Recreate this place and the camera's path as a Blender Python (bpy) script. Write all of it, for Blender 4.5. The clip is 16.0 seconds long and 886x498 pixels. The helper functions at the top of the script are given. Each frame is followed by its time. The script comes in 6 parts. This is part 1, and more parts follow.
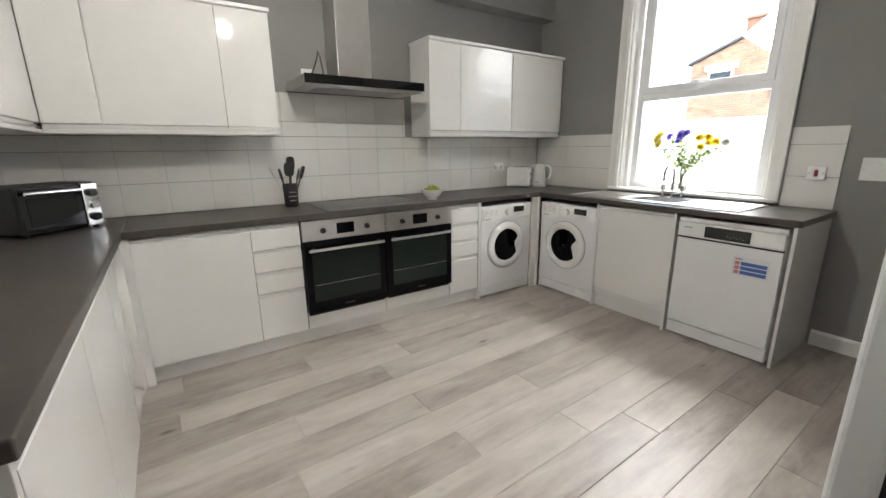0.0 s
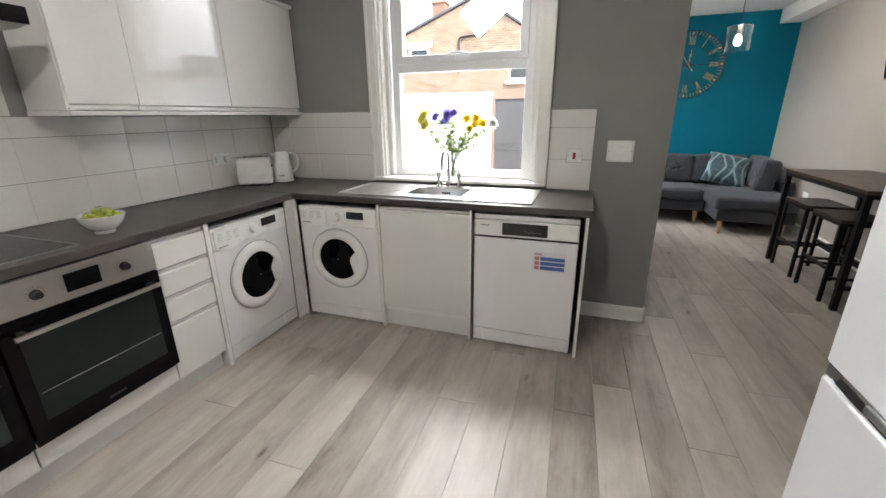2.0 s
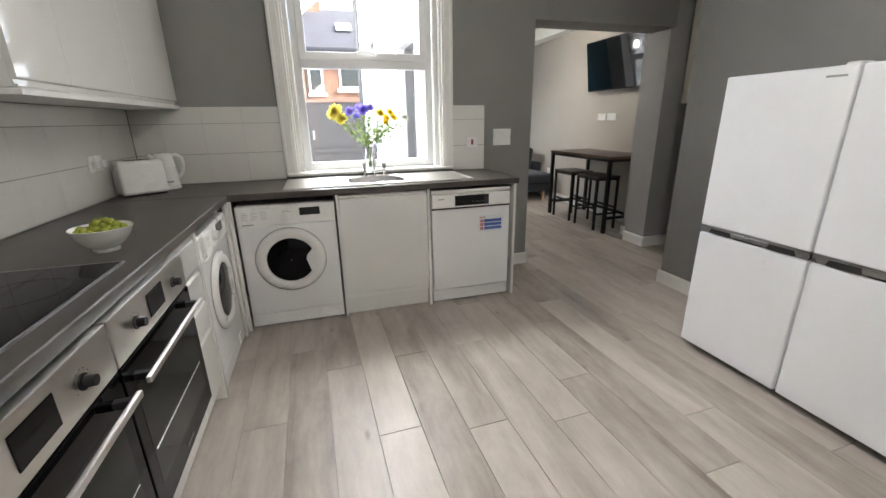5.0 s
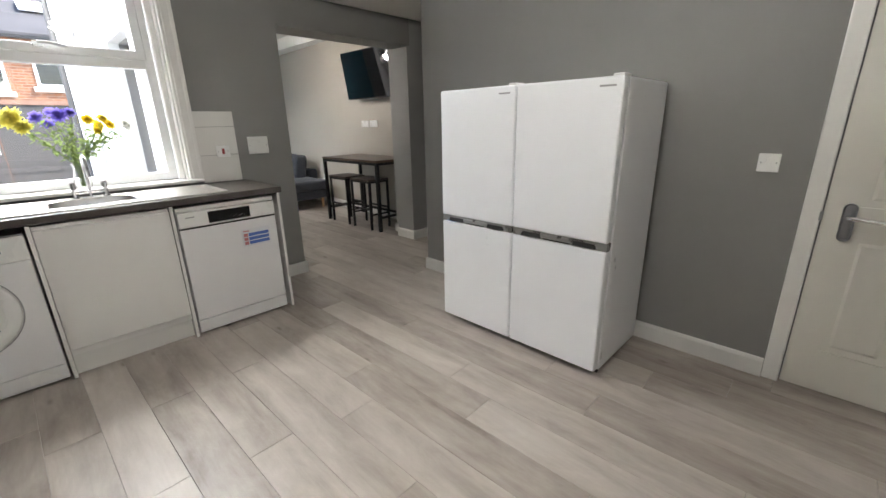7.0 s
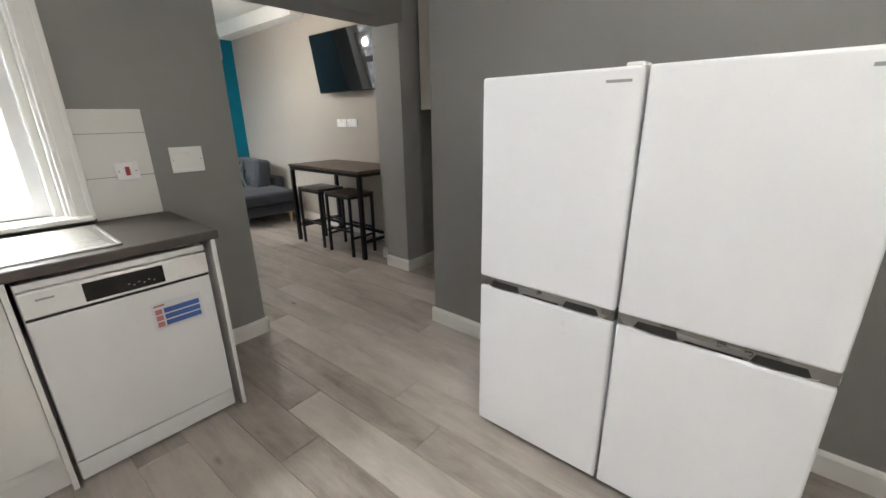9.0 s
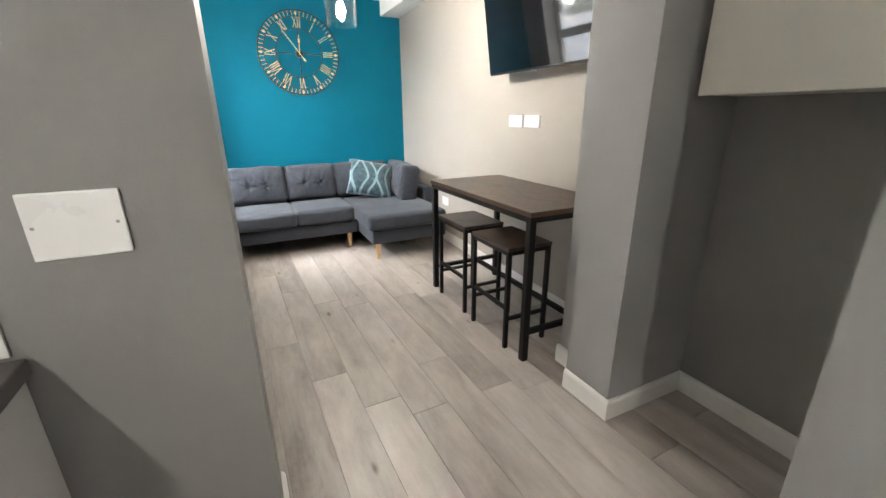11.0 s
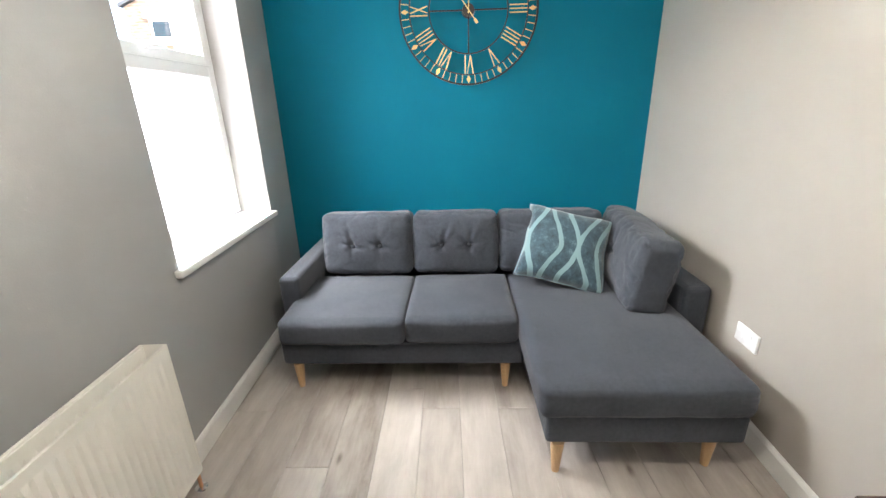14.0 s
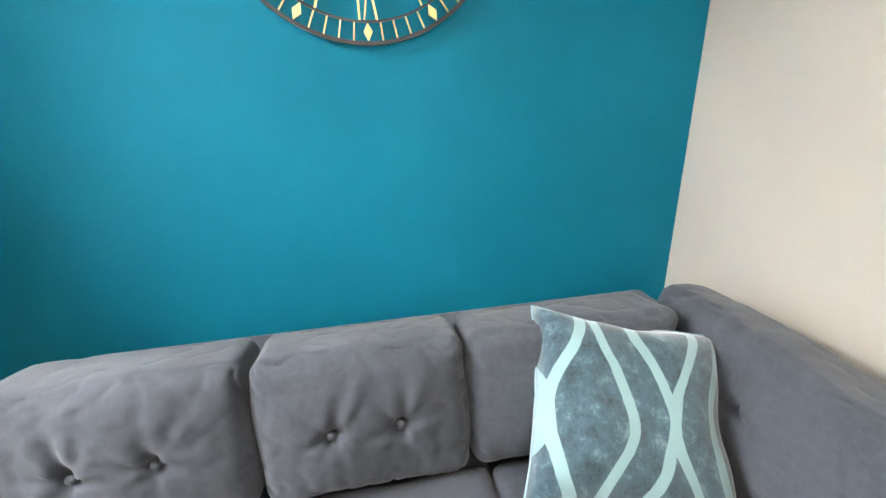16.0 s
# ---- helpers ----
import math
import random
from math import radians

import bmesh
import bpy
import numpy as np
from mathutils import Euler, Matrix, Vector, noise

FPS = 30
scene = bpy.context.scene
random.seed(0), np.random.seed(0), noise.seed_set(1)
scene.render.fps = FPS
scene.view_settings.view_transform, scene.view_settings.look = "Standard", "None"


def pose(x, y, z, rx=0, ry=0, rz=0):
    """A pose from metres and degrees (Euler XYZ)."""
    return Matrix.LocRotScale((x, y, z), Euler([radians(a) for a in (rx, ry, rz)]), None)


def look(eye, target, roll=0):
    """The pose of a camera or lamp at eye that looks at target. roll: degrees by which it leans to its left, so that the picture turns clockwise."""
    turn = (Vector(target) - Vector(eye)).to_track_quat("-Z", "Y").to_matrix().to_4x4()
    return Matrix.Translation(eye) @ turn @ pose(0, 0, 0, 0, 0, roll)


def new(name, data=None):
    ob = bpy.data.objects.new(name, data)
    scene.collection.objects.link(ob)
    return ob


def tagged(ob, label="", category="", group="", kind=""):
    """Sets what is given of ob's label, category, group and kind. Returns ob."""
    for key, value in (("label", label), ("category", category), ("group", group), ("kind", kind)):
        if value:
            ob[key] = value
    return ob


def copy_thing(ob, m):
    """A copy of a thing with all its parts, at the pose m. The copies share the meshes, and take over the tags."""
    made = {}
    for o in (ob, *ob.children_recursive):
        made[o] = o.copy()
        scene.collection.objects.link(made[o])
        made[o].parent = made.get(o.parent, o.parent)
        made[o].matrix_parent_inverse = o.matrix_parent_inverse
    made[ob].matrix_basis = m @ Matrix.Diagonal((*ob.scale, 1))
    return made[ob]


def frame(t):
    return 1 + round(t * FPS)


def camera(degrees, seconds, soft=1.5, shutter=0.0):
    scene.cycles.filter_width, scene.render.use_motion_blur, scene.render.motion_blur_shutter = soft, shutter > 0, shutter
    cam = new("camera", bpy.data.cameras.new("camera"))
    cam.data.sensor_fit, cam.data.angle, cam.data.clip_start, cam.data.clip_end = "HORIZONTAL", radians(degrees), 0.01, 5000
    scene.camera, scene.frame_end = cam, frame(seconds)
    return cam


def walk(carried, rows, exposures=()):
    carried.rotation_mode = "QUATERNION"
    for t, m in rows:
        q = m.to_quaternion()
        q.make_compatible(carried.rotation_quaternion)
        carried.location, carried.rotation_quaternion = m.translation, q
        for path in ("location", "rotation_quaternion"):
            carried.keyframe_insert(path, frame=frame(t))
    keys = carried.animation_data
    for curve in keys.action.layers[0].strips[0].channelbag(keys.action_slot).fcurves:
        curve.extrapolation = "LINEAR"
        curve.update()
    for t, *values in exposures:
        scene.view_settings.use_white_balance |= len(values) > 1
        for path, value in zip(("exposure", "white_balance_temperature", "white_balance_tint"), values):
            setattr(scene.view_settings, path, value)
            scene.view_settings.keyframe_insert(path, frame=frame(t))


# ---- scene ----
cam = camera(95.2, 16.0)
PATH = [
    (0, (0.466, 0.336, 1.318), (1.545, 1.948, 0.833), -0.6),
    (0.5, (0.544, 0.473, 1.34), (1.981, 1.776, 0.852), -0.5),
    (1, (0.728, 0.628, 1.352), (2.378, 1.615, 0.8), -0.7),
    (1.5, (0.898, 0.904, 1.384), (2.627, 1.697, 0.765), -0.4),
    (2, (1.069, 1.118, 1.397), (2.864, 1.739, 0.77), -0.6),
    (2.5, (1.146, 1.401, 1.395), (3.022, 1.711, 0.776), -0.3),
    (3, (1.05, 1.804, 1.406), (2.953, 1.856, 0.792), -0.0),
    (3.2, (0.98, 1.938, 1.409), (2.885, 1.888, 0.801), 0.1),
    (5.3, (0.631, 2.421, 1.295), (2.432, 1.793, 0.693), -0.9),
    (5.5, (0.621, 2.408, 1.286), (2.398, 1.709, 0.691), -0.8),
    (6, (0.567, 2.362, 1.295), (2.253, 1.466, 0.702), -0.9),
    (6.5, (0.529, 2.347, 1.296), (2.064, 1.207, 0.707), -0.9),
    (7, (0.505, 2.291, 1.316), (1.841, 0.927, 0.719), -1.1),
    (7.5, (0.546, 2.258, 1.311), (1.657, 0.705, 0.718), -1.0),
    (8, (0.785, 2.165, 1.316), (1.825, 0.566, 0.714), -0.9),
    (8.5, (1.07, 1.964, 1.344), (2.147, 0.392, 0.737), -1.0),
    (9, (1.425, 1.713, 1.365), (2.662, 0.269, 0.746), -0.9),
    (9.2, (1.557, 1.592, 1.366), (2.86, 0.206, 0.749), -0.9),
    (11.3, (3.111, 0.451, 1.376), (4.874, -0.249, 0.742), -0.5),
    (11.5, (3.237, 0.36, 1.395), (5.035, -0.246, 0.761), -0.6),
    (12, (3.562, 0.161, 1.447), (5.419, -0.223, 0.812), -0.8),
    (12.5, (3.908, 0.029, 1.462), (5.792, -0.168, 0.821), -0.8),
    (13, (4.322, -0.09, 1.468), (6.213, -0.197, 0.823), -1.2),
    (13.5, (4.798, -0.136, 1.468), (6.692, -0.154, 0.826), -1.5),
    (14, (5.301, -0.102, 1.458), (7.188, -0.023, 0.799), -1.6),
    (14.5, (5.838, -0.055, 1.455), (7.718, 0.022, 0.778), -1.5),
    (15, (6.3, -0.084, 1.42), (8.184, 0.06, 0.762), -2.0),
    (15.5, (6.656, -0.132, 1.396), (8.549, -0.102, 0.75), -2.1),
    (16, (6.858, -0.128, 1.396), (8.717, -0.482, 0.749), -1.8),
]
EXPOSE = [(0, 3.07, 6500, 10), (1, 3.05, 6500, 10), (2, 3.0, 6500, 10), (3, 3.02, 6500, 10), (5.5, 2.95, 6500, 10), (7, 2.92, 6500, 10), (8, 3.12, 6500, 10), (9, 3.09, 6500, 10), (11.5, 4.15, 6500, 10), (12, 4.07, 6450, 10), (12.5, 3.95, 6350, 10), (13, 3.82, 6350, 10), (13.5, 3.8, 6400, 10), (14.5, 3.87, 6850, 10), (15, 3.95, 7300, 10), (15.5, 4.15, 7400, 10), (16, 4.2, 6750, 10)]
walk(cam, [(t, look(eye, target, roll)) for t, eye, target, roll in PATH], EXPOSE)

# ---- light ----
SUN_EL, SUN_AZ = 48.0, 212.0
world = bpy.data.worlds.new("sky")
scene.world = world
world.use_nodes = True
wn = world.node_tree.nodes
sky = wn.new("ShaderNodeTexSky")
sky.sky_type, sky.sun_disc = "NISHITA", False
sky.sun_elevation, sky.sun_rotation = radians(SUN_EL), radians(SUN_AZ)
sky.dust_density, sky.air_density = 2.5, 1.0
wn["Background"].inputs["Strength"].default_value = 0.15
world.node_tree.links.new(sky.outputs[0], wn["Background"].inputs["Color"])
sun = bpy.data.lights.new("sun", "SUN")
sun.energy, sun.angle, sun.color = 1.2, radians(3.0), (1.0, 0.95, 0.88)
sun_ob = new("sun", sun)
sx, sy = math.sin(radians(SUN_AZ)), math.cos(radians(SUN_AZ))
sun_ob.matrix_world = look((0, 0, 20), (-sx * 20, -sy * 20, 20 - 20 * math.tan(radians(SUN_EL))))


def sky_fill_lamp(name, eye, target, w, h, watts, col):
    """An area lamp added outside, above a window, standing in for sky light."""
    li = bpy.data.lights.new(name, "AREA")
    li.shape, li.size, li.size_y, li.energy, li.color = "RECTANGLE", w, h, watts, col
    ob = new(name, li)
    ob.matrix_world = look(eye, target)
    return ob


sky_fill_lamp("kitchen_sky_fill", (4.95, 2.008, 3.55), (0.6, 1.6, 1.0), 2.2, 1.6, 60.0, (1.0, 0.98, 0.95))
sky_fill_lamp("living_sky_fill", (7.22, 2.25, 3.0), (7.45, 0.3, 0.6), 1.7, 1.4, 31.0, (1.0, 0.99, 0.98))


# ---- building blocks ----
def box(bm, x0, x1, y0, y1, z0, z1, bev=0.0, seg=2):
    m = Matrix.Translation(((x0 + x1) / 2, (y0 + y1) / 2, (z0 + z1) / 2)) @ Matrix.Diagonal((abs(x1 - x0), abs(y1 - y0), abs(z1 - z0), 1))
    v = bmesh.ops.create_cube(bm, size=1.0, matrix=m)["verts"]
    if bev > 0:
        edges = list({e for q in v for e in q.link_edges})
        bmesh.ops.bevel(bm, geom=edges, offset=bev, segments=seg, profile=0.5, affect="EDGES")
    return bm


def rod(bm, p, q, r, r2=None, n=14, caps=True):
    p, q = Vector(p), Vector(q)
    d = q - p
    m = Matrix.Translation((p + q) / 2) @ d.to_track_quat("Z", "Y").to_matrix().to_4x4()
    bmesh.ops.create_cone(bm, cap_ends=caps, segments=n, radius1=r, radius2=r if r2 is None else r2, depth=d.length, matrix=m)
    return bm


def prism(bm, pts, z0, z1):
    lo = [bm.verts.new((x, y, z0)) for x, y in pts]
    hi = [bm.verts.new((x, y, z1)) for x, y in pts]
    n = len(pts)
    bm.faces.new(lo[::-1])
    bm.faces.new(hi)
    for i in range(n):
        bm.faces.new((lo[i], lo[(i + 1) % n], hi[(i + 1) % n], hi[i]))
    bmesh.ops.recalc_face_normals(bm, faces=bm.faces)
    return bm


def lathe(bm, prof, cx, cy, n=28):
    """A turned shape round a vertical axis from (radius, height) pairs."""
    rings = []
    for r, z in prof:
        rings.append([bm.verts.new((cx + r * math.cos(2 * math.pi * i / n), cy + r * math.sin(2 * math.pi * i / n), z)) for i in range(n)])
    for a, b in zip(rings, rings[1:]):
        for i in range(n):
            bm.faces.new((a[i], a[(i + 1) % n], b[(i + 1) % n], b[i]))
    if prof[0][0] > 0.0005:
        bm.faces.new(rings[0][::-1])
    if prof[-1][0] > 0.0005:
        bm.faces.new(rings[-1])
    bmesh.ops.remove_doubles(bm, verts=bm.verts, dist=0.00005)
    bmesh.ops.recalc_face_normals(bm, faces=bm.faces)
    return bm


def tube(bm, pts, r, n=12):
    """A bent round bar through the points."""
    pts = [Vector(p) for p in pts]
    rings = []
    for i, p in enumerate(pts):
        d = (pts[min(i + 1, len(pts) - 1)] - pts[max(i - 1, 0)]).normalized()
        side = d.orthogonal().normalized() if i == 0 else (side - d * side.dot(d)).normalized()
        up = d.cross(side)
        rings.append([bm.verts.new(p + r * (math.cos(a) * side + math.sin(a) * up)) for a in [2 * math.pi * k / n for k in range(n)]])
    for a, b in zip(rings, rings[1:]):
        for k in range(n):
            bm.faces.new((a[k], a[(k + 1) % n], b[(k + 1) % n], b[k]))
    bm.faces.new(rings[0][::-1])
    bm.faces.new(rings[-1])
    bmesh.ops.recalc_face_normals(bm, faces=bm.faces)
    return bm


def cushion(bm, sx_, sy_, sz_, r, bulge=(0, 0, 0), cuts=12, tufts=(), crumple=0.0, seed=0.0):
    """A soft block round the origin: rounded edges, bulging faces, dents at the buttons on its -x face."""
    tmp = bmesh.new()
    bmesh.ops.create_cube(tmp, size=2.0)
    bmesh.ops.subdivide_edges(tmp, edges=tmp.edges[:], cuts=cuts, use_grid_fill=True)
    h = Vector((sx_ / 2, sy_ / 2, sz_ / 2))
    r = min(r, min(h) * 0.98)
    out = []
    for v in tmp.verts:
        u = v.co.copy()
        p = Vector((u.x * h.x, u.y * h.y, u.z * h.z))
        core = Vector([max(-(h[i] - r), min(h[i] - r, p[i])) for i in range(3)])
        d = p - core
        if d.length > 1e-6:
            p = core + d.normalized() * r
        for i in range(3):
            j, k = (i + 1) % 3, (i + 2) % 3
            p[i] += math.copysign(1, u[i]) * bulge[i] * max(0, 1 - u[j] ** 2) * max(0, 1 - u[k] ** 2) * abs(u[i]) ** 3
        if u.x < -0.2:
            for ty, tz in tufts:
                dist = math.hypot(p.y - ty, p.z - tz)
                p.x += 0.026 * math.exp(-((dist / 0.026) ** 2)) + 0.016 * math.exp(-((dist / 0.10) ** 2))
                for ang, depth, run in ((92, 0.011, 0.13), (58, 0.008, 0.11), (124, 0.008, 0.11), (2, 0.008, 0.08), (178, 0.008, 0.08), (265, 0.006, 0.07), (303, 0.005, 0.06)):
                    an = radians(ang + 14 * math.sin(seed * 3.1 + ang + ty * 40))
                    al = (p.y - ty) * math.cos(an) + (p.z - tz) * math.sin(an)
                    pe = -(p.y - ty) * math.sin(an) + (p.z - tz) * math.cos(an)
                    if al > 0:
                        wd = 0.008 + al * 0.09
                        p.x += depth * (math.exp(-((pe / wd) ** 2)) - 0.45 * math.exp(-((abs(pe) - 2.0 * wd) / wd) ** 2)) * math.exp(-((al / run) ** 2))
        if crumple:
            p += noise.noise_vector(p * 7 + Vector((seed, seed * 2, 3))) * crumple
            q = noise.noise_vector(p * 5 + Vector((seed * 3, 1, seed))) * 0.35
            w = p + q * 0.12
            fold = 1 - abs(noise.noise(Vector((w.x * 10, w.y * 15 + w.z * 7, w.z * 15 - w.y * 7)) + Vector((seed, 7, seed * 2)))) * 4.0
            p -= Vector((math.copysign(1, u.x), 0, 0)) * max(0.0, fold) ** 1.5 * crumple * 1.15 * abs(u.x) ** 2 * (0.2 + 0.8 * max(abs(u.y), abs(u.z)) ** 3)
            p.z -= max(0.0, fold) ** 2 * crumple * 0.3 * max(0, u.z) ** 2
        out.append(p)
    for v, p in zip(tmp.verts, out):
        v.co = p
    for f in tmp.faces:
        f.smooth = True
    me = bpy.data.meshes.new("tmp")
    tmp.to_mesh(me)
    tmp.free()
    bm.from_mesh(me)
    bpy.data.meshes.remove(me)
    return bm


def world_of(ob):
    return (world_of(ob.parent) @ ob.matrix_parent_inverse if ob.parent else Matrix()) @ ob.matrix_basis


def mesh_of(name, bm, material, smooth=False):
    me = bpy.data.meshes.new(name)
    if smooth:
        for f in bm.faces:
            f.smooth = True
        for e in bm.edges:
            if len(e.link_faces) == 2 and e.calc_face_angle() > 0.7:
                e.smooth = False
    bm.to_mesh(me)
    bm.free()
    me.materials.append(material)
    return me


def part(name, bm, material, parent, label="", smooth=False, m=None):
    if m is not None:
        bm.transform(m)
    ob = new(name, mesh_of(name, bm, material, smooth))
    ob.parent = parent
    ob.matrix_parent_inverse = world_of(parent).inverted()
    if label:
        tagged(ob, label)
    return ob


def piece(name, me, parent, m):
    ob = new(name, me)
    ob.parent = parent
    ob.matrix_parent_inverse = world_of(parent).inverted()
    ob.matrix_basis = m
    return ob


def thing(name, x, y, z, label, category, group="", rz=0):
    ob = new(name)
    ob.empty_display_size = 0.05
    ob.matrix_basis = pose(x, y, z, 0, 0, rz)
    return tagged(ob, label, category, group)


def setting(name, bm, material, label="", category="", smooth=False):
    return tagged(new(name, mesh_of(name, bm, material, smooth)), label, category, "", "structure")


def B():
    return bmesh.new()


# ---- materials ----
def shader(name, col, rough=0.5, metal=0.0, var=0.06, scale=6.0, bump=0.0, bscale=120.0, rvar=0.06, coat=0.0, spec=0.5, per_object=0.0):
    """A surface with colour variation at two scales, uneven gloss and fine relief."""
    mt = bpy.data.materials.new(name)
    mt.use_nodes = True
    nt = mt.node_tree
    bs = nt.nodes["Principled BSDF"]
    geo = nt.nodes.new("ShaderNodeNewGeometry")
    n1 = nt.nodes.new("ShaderNodeTexNoise")
    n1.inputs["Scale"].default_value, n1.inputs["Detail"].default_value = scale, 5
    n2 = nt.nodes.new("ShaderNodeTexNoise")
    n2.inputs["Scale"].default_value, n2.inputs["Detail"].default_value = scale * 0.16, 3
    for q in (n1, n2):
        nt.links.new(geo.outputs["Position"], q.inputs["Vector"])
    add = nt.nodes.new("ShaderNodeMath")
    add.operation = "ADD"
    nt.links.new(n1.outputs[0], add.inputs[0])
    nt.links.new(n2.outputs[0], add.inputs[1])
    src = add.outputs[0]
    if per_object:
        info = nt.nodes.new("ShaderNodeObjectInfo")
        mul = nt.nodes.new("ShaderNodeMath")
        mul.operation = "MULTIPLY_ADD"
        nt.links.new(info.outputs["Random"], mul.inputs[0])
        mul.inputs[1].default_value = per_object
        nt.links.new(src, mul.inputs[2])
        src = mul.outputs[0]
    ramp = nt.nodes.new("ShaderNodeMapRange")
    ramp.inputs["From Min"].default_value, ramp.inputs["From Max"].default_value = 0.5, 1.5 + per_object
    ramp.inputs["To Min"].default_value, ramp.inputs["To Max"].default_value = 1 - var * 1.6, 1 + var * 1.6
    nt.links.new(src, ramp.inputs["Value"])
    mix = nt.nodes.new("ShaderNodeVectorMath")
    mix.operation = "SCALE"
    mix.inputs[0].default_value = col
    nt.links.new(ramp.outputs[0], mix.inputs["Scale"])
    nt.links.new(mix.outputs[0], bs.inputs["Base Color"])
    rr = nt.nodes.new("ShaderNodeMapRange")
    rr.inputs["To Min"].default_value, rr.inputs["To Max"].default_value = max(0.0, rough - rvar), min(1.0, rough + rvar)
    nt.links.new(n1.outputs[0], rr.inputs["Value"])
    nt.links.new(rr.outputs[0], bs.inputs["Roughness"])
    bs.inputs["Metallic"].default_value = metal
    bs.inputs["Coat Weight"].default_value = coat
    bs.inputs["Coat Roughness"].default_value = 0.03
    bs.inputs["Specular IOR Level"].default_value = spec
    if bump:
        n3 = nt.nodes.new("ShaderNodeTexNoise")
        n3.inputs["Scale"].default_value, n3.inputs["Detail"].default_value = bscale, 4
        nt.links.new(geo.outputs["Position"], n3.inputs["Vector"])
        bp = nt.nodes.new("ShaderNodeBump")
        bp.inputs["Strength"].default_value, bp.inputs["Distance"].default_value = bump, 0.003
        nt.links.new(n3.outputs[0], bp.inputs["Height"])
        nt.links.new(bp.outputs[0], bs.inputs["Normal"])
    return mt


def link_noise(nt, vec, scale, detail=5, rough=0.55, dist=0.0):
    q = nt.nodes.new("ShaderNodeTexNoise")
    q.inputs["Scale"].default_value, q.inputs["Detail"].default_value = scale, detail
    q.inputs["Roughness"].default_value, q.inputs["Distortion"].default_value = rough, dist
    nt.links.new(vec, q.inputs["Vector"])
    return q.outputs[0]


def ramp_of(nt, value, stops):
    q = nt.nodes.new("ShaderNodeValToRGB")
    el = q.color_ramp.elements
    while len(el) < len(stops):
        el.new(0.5)
    for e, (pos, c) in zip(el, stops):
        e.position, e.color = pos, (*c, 1)
    nt.links.new(value, q.inputs[0])
    return q.outputs[0]


def wood(name, stops, stretch, rough=0.4, grain=1.0, per_object=0.5, bump=0.15, coat=0.0, axis=0):
    """Boards with a long grain along one axis, each board of its own tone."""
    mt = bpy.data.materials.new(name)
    mt.use_nodes = True
    nt = mt.node_tree
    bs = nt.nodes["Principled BSDF"]
    geo = nt.nodes.new("ShaderNodeNewGeometry")
    info = nt.nodes.new("ShaderNodeObjectInfo")
    off = nt.nodes.new("ShaderNodeVectorMath")
    off.operation = "MULTIPLY_ADD"
    nt.links.new(info.outputs["Random"], off.inputs[0])
    off.inputs[1].default_value = (37, 91, 53)
    nt.links.new(geo.outputs["Position"], off.inputs[2])
    sc = nt.nodes.new("ShaderNodeVectorMath")
    sc.operation = "MULTIPLY"
    v = [stretch] * 3
    v[axis] = 1.0
    sc.inputs[1].default_value = v
    nt.links.new(off.outputs[0], sc.inputs[0])
    g1 = link_noise(nt, sc.outputs[0], 1.3 * grain, 7, 0.62, 0.8)
    g2 = link_noise(nt, sc.outputs[0], 6.0 * grain, 4, 0.6, 0.3)
    soft = link_noise(nt, off.outputs[0], 3.0, 3)
    m1 = nt.nodes.new("ShaderNodeMath")
    m1.operation = "MULTIPLY_ADD"
    nt.links.new(g2, m1.inputs[0])
    m1.inputs[1].default_value = 0.35
    nt.links.new(g1, m1.inputs[2])
    m2 = nt.nodes.new("ShaderNodeMath")
    m2.operation = "MULTIPLY_ADD"
    nt.links.new(soft, m2.inputs[0])
    m2.inputs[1].default_value = 0.45
    nt.links.new(m1.outputs[0], m2.inputs[2])
    m3 = nt.nodes.new("ShaderNodeMath")
    m3.operation = "MULTIPLY_ADD"
    nt.links.new(info.outputs["Random"], m3.inputs[0])
    m3.inputs[1].default_value = per_object * 0.45
    nt.links.new(m2.outputs[0], m3.inputs[2])
    mr = nt.nodes.new("ShaderNodeMapRange")
    mr.inputs["From Min"].default_value, mr.inputs["From Max"].default_value = 0.62, 1.2 + per_object * 0.45
    nt.links.new(m3.outputs[0], mr.inputs["Value"])
    nt.links.new(ramp_of(nt, mr.outputs[0], stops), bs.inputs["Base Color"])
    rr = nt.nodes.new("ShaderNodeMapRange")
    rr.inputs["To Min"].default_value, rr.inputs["To Max"].default_value = rough - 0.08, rough + 0.1
    nt.links.new(g2, rr.inputs["Value"])
    nt.links.new(rr.outputs[0], bs.inputs["Roughness"])
    bs.inputs["Coat Weight"].default_value = coat
    bp = nt.nodes.new("ShaderNodeBump")
    bp.inputs["Strength"].default_value, bp.inputs["Distance"].default_value = bump, 0.002
    nt.links.new(m1.outputs[0], bp.inputs["Height"])
    nt.links.new(bp.outputs[0], bs.inputs["Normal"])
    return mt


def glass_of(name, col=(1, 1, 1), rough=0.0):
    mt = bpy.data.materials.new(name)
    mt.use_nodes = True
    bs = mt.node_tree.nodes["Principled BSDF"]
    bs.inputs["Base Color"].default_value = (*col, 1)
    bs.inputs["Transmission Weight"].default_value = 1.0
    bs.inputs["Roughness"].default_value = rough
    bs.inputs["IOR"].default_value = 1.45
    return mt


def glow_of(name, col, strength):
    mt = bpy.data.materials.new(name)
    mt.use_nodes = True
    bs = mt.node_tree.nodes["Principled BSDF"]
    bs.inputs["Emission Color"].default_value = (*col, 1)
    bs.inputs["Emission Strength"].default_value = strength
    return mt


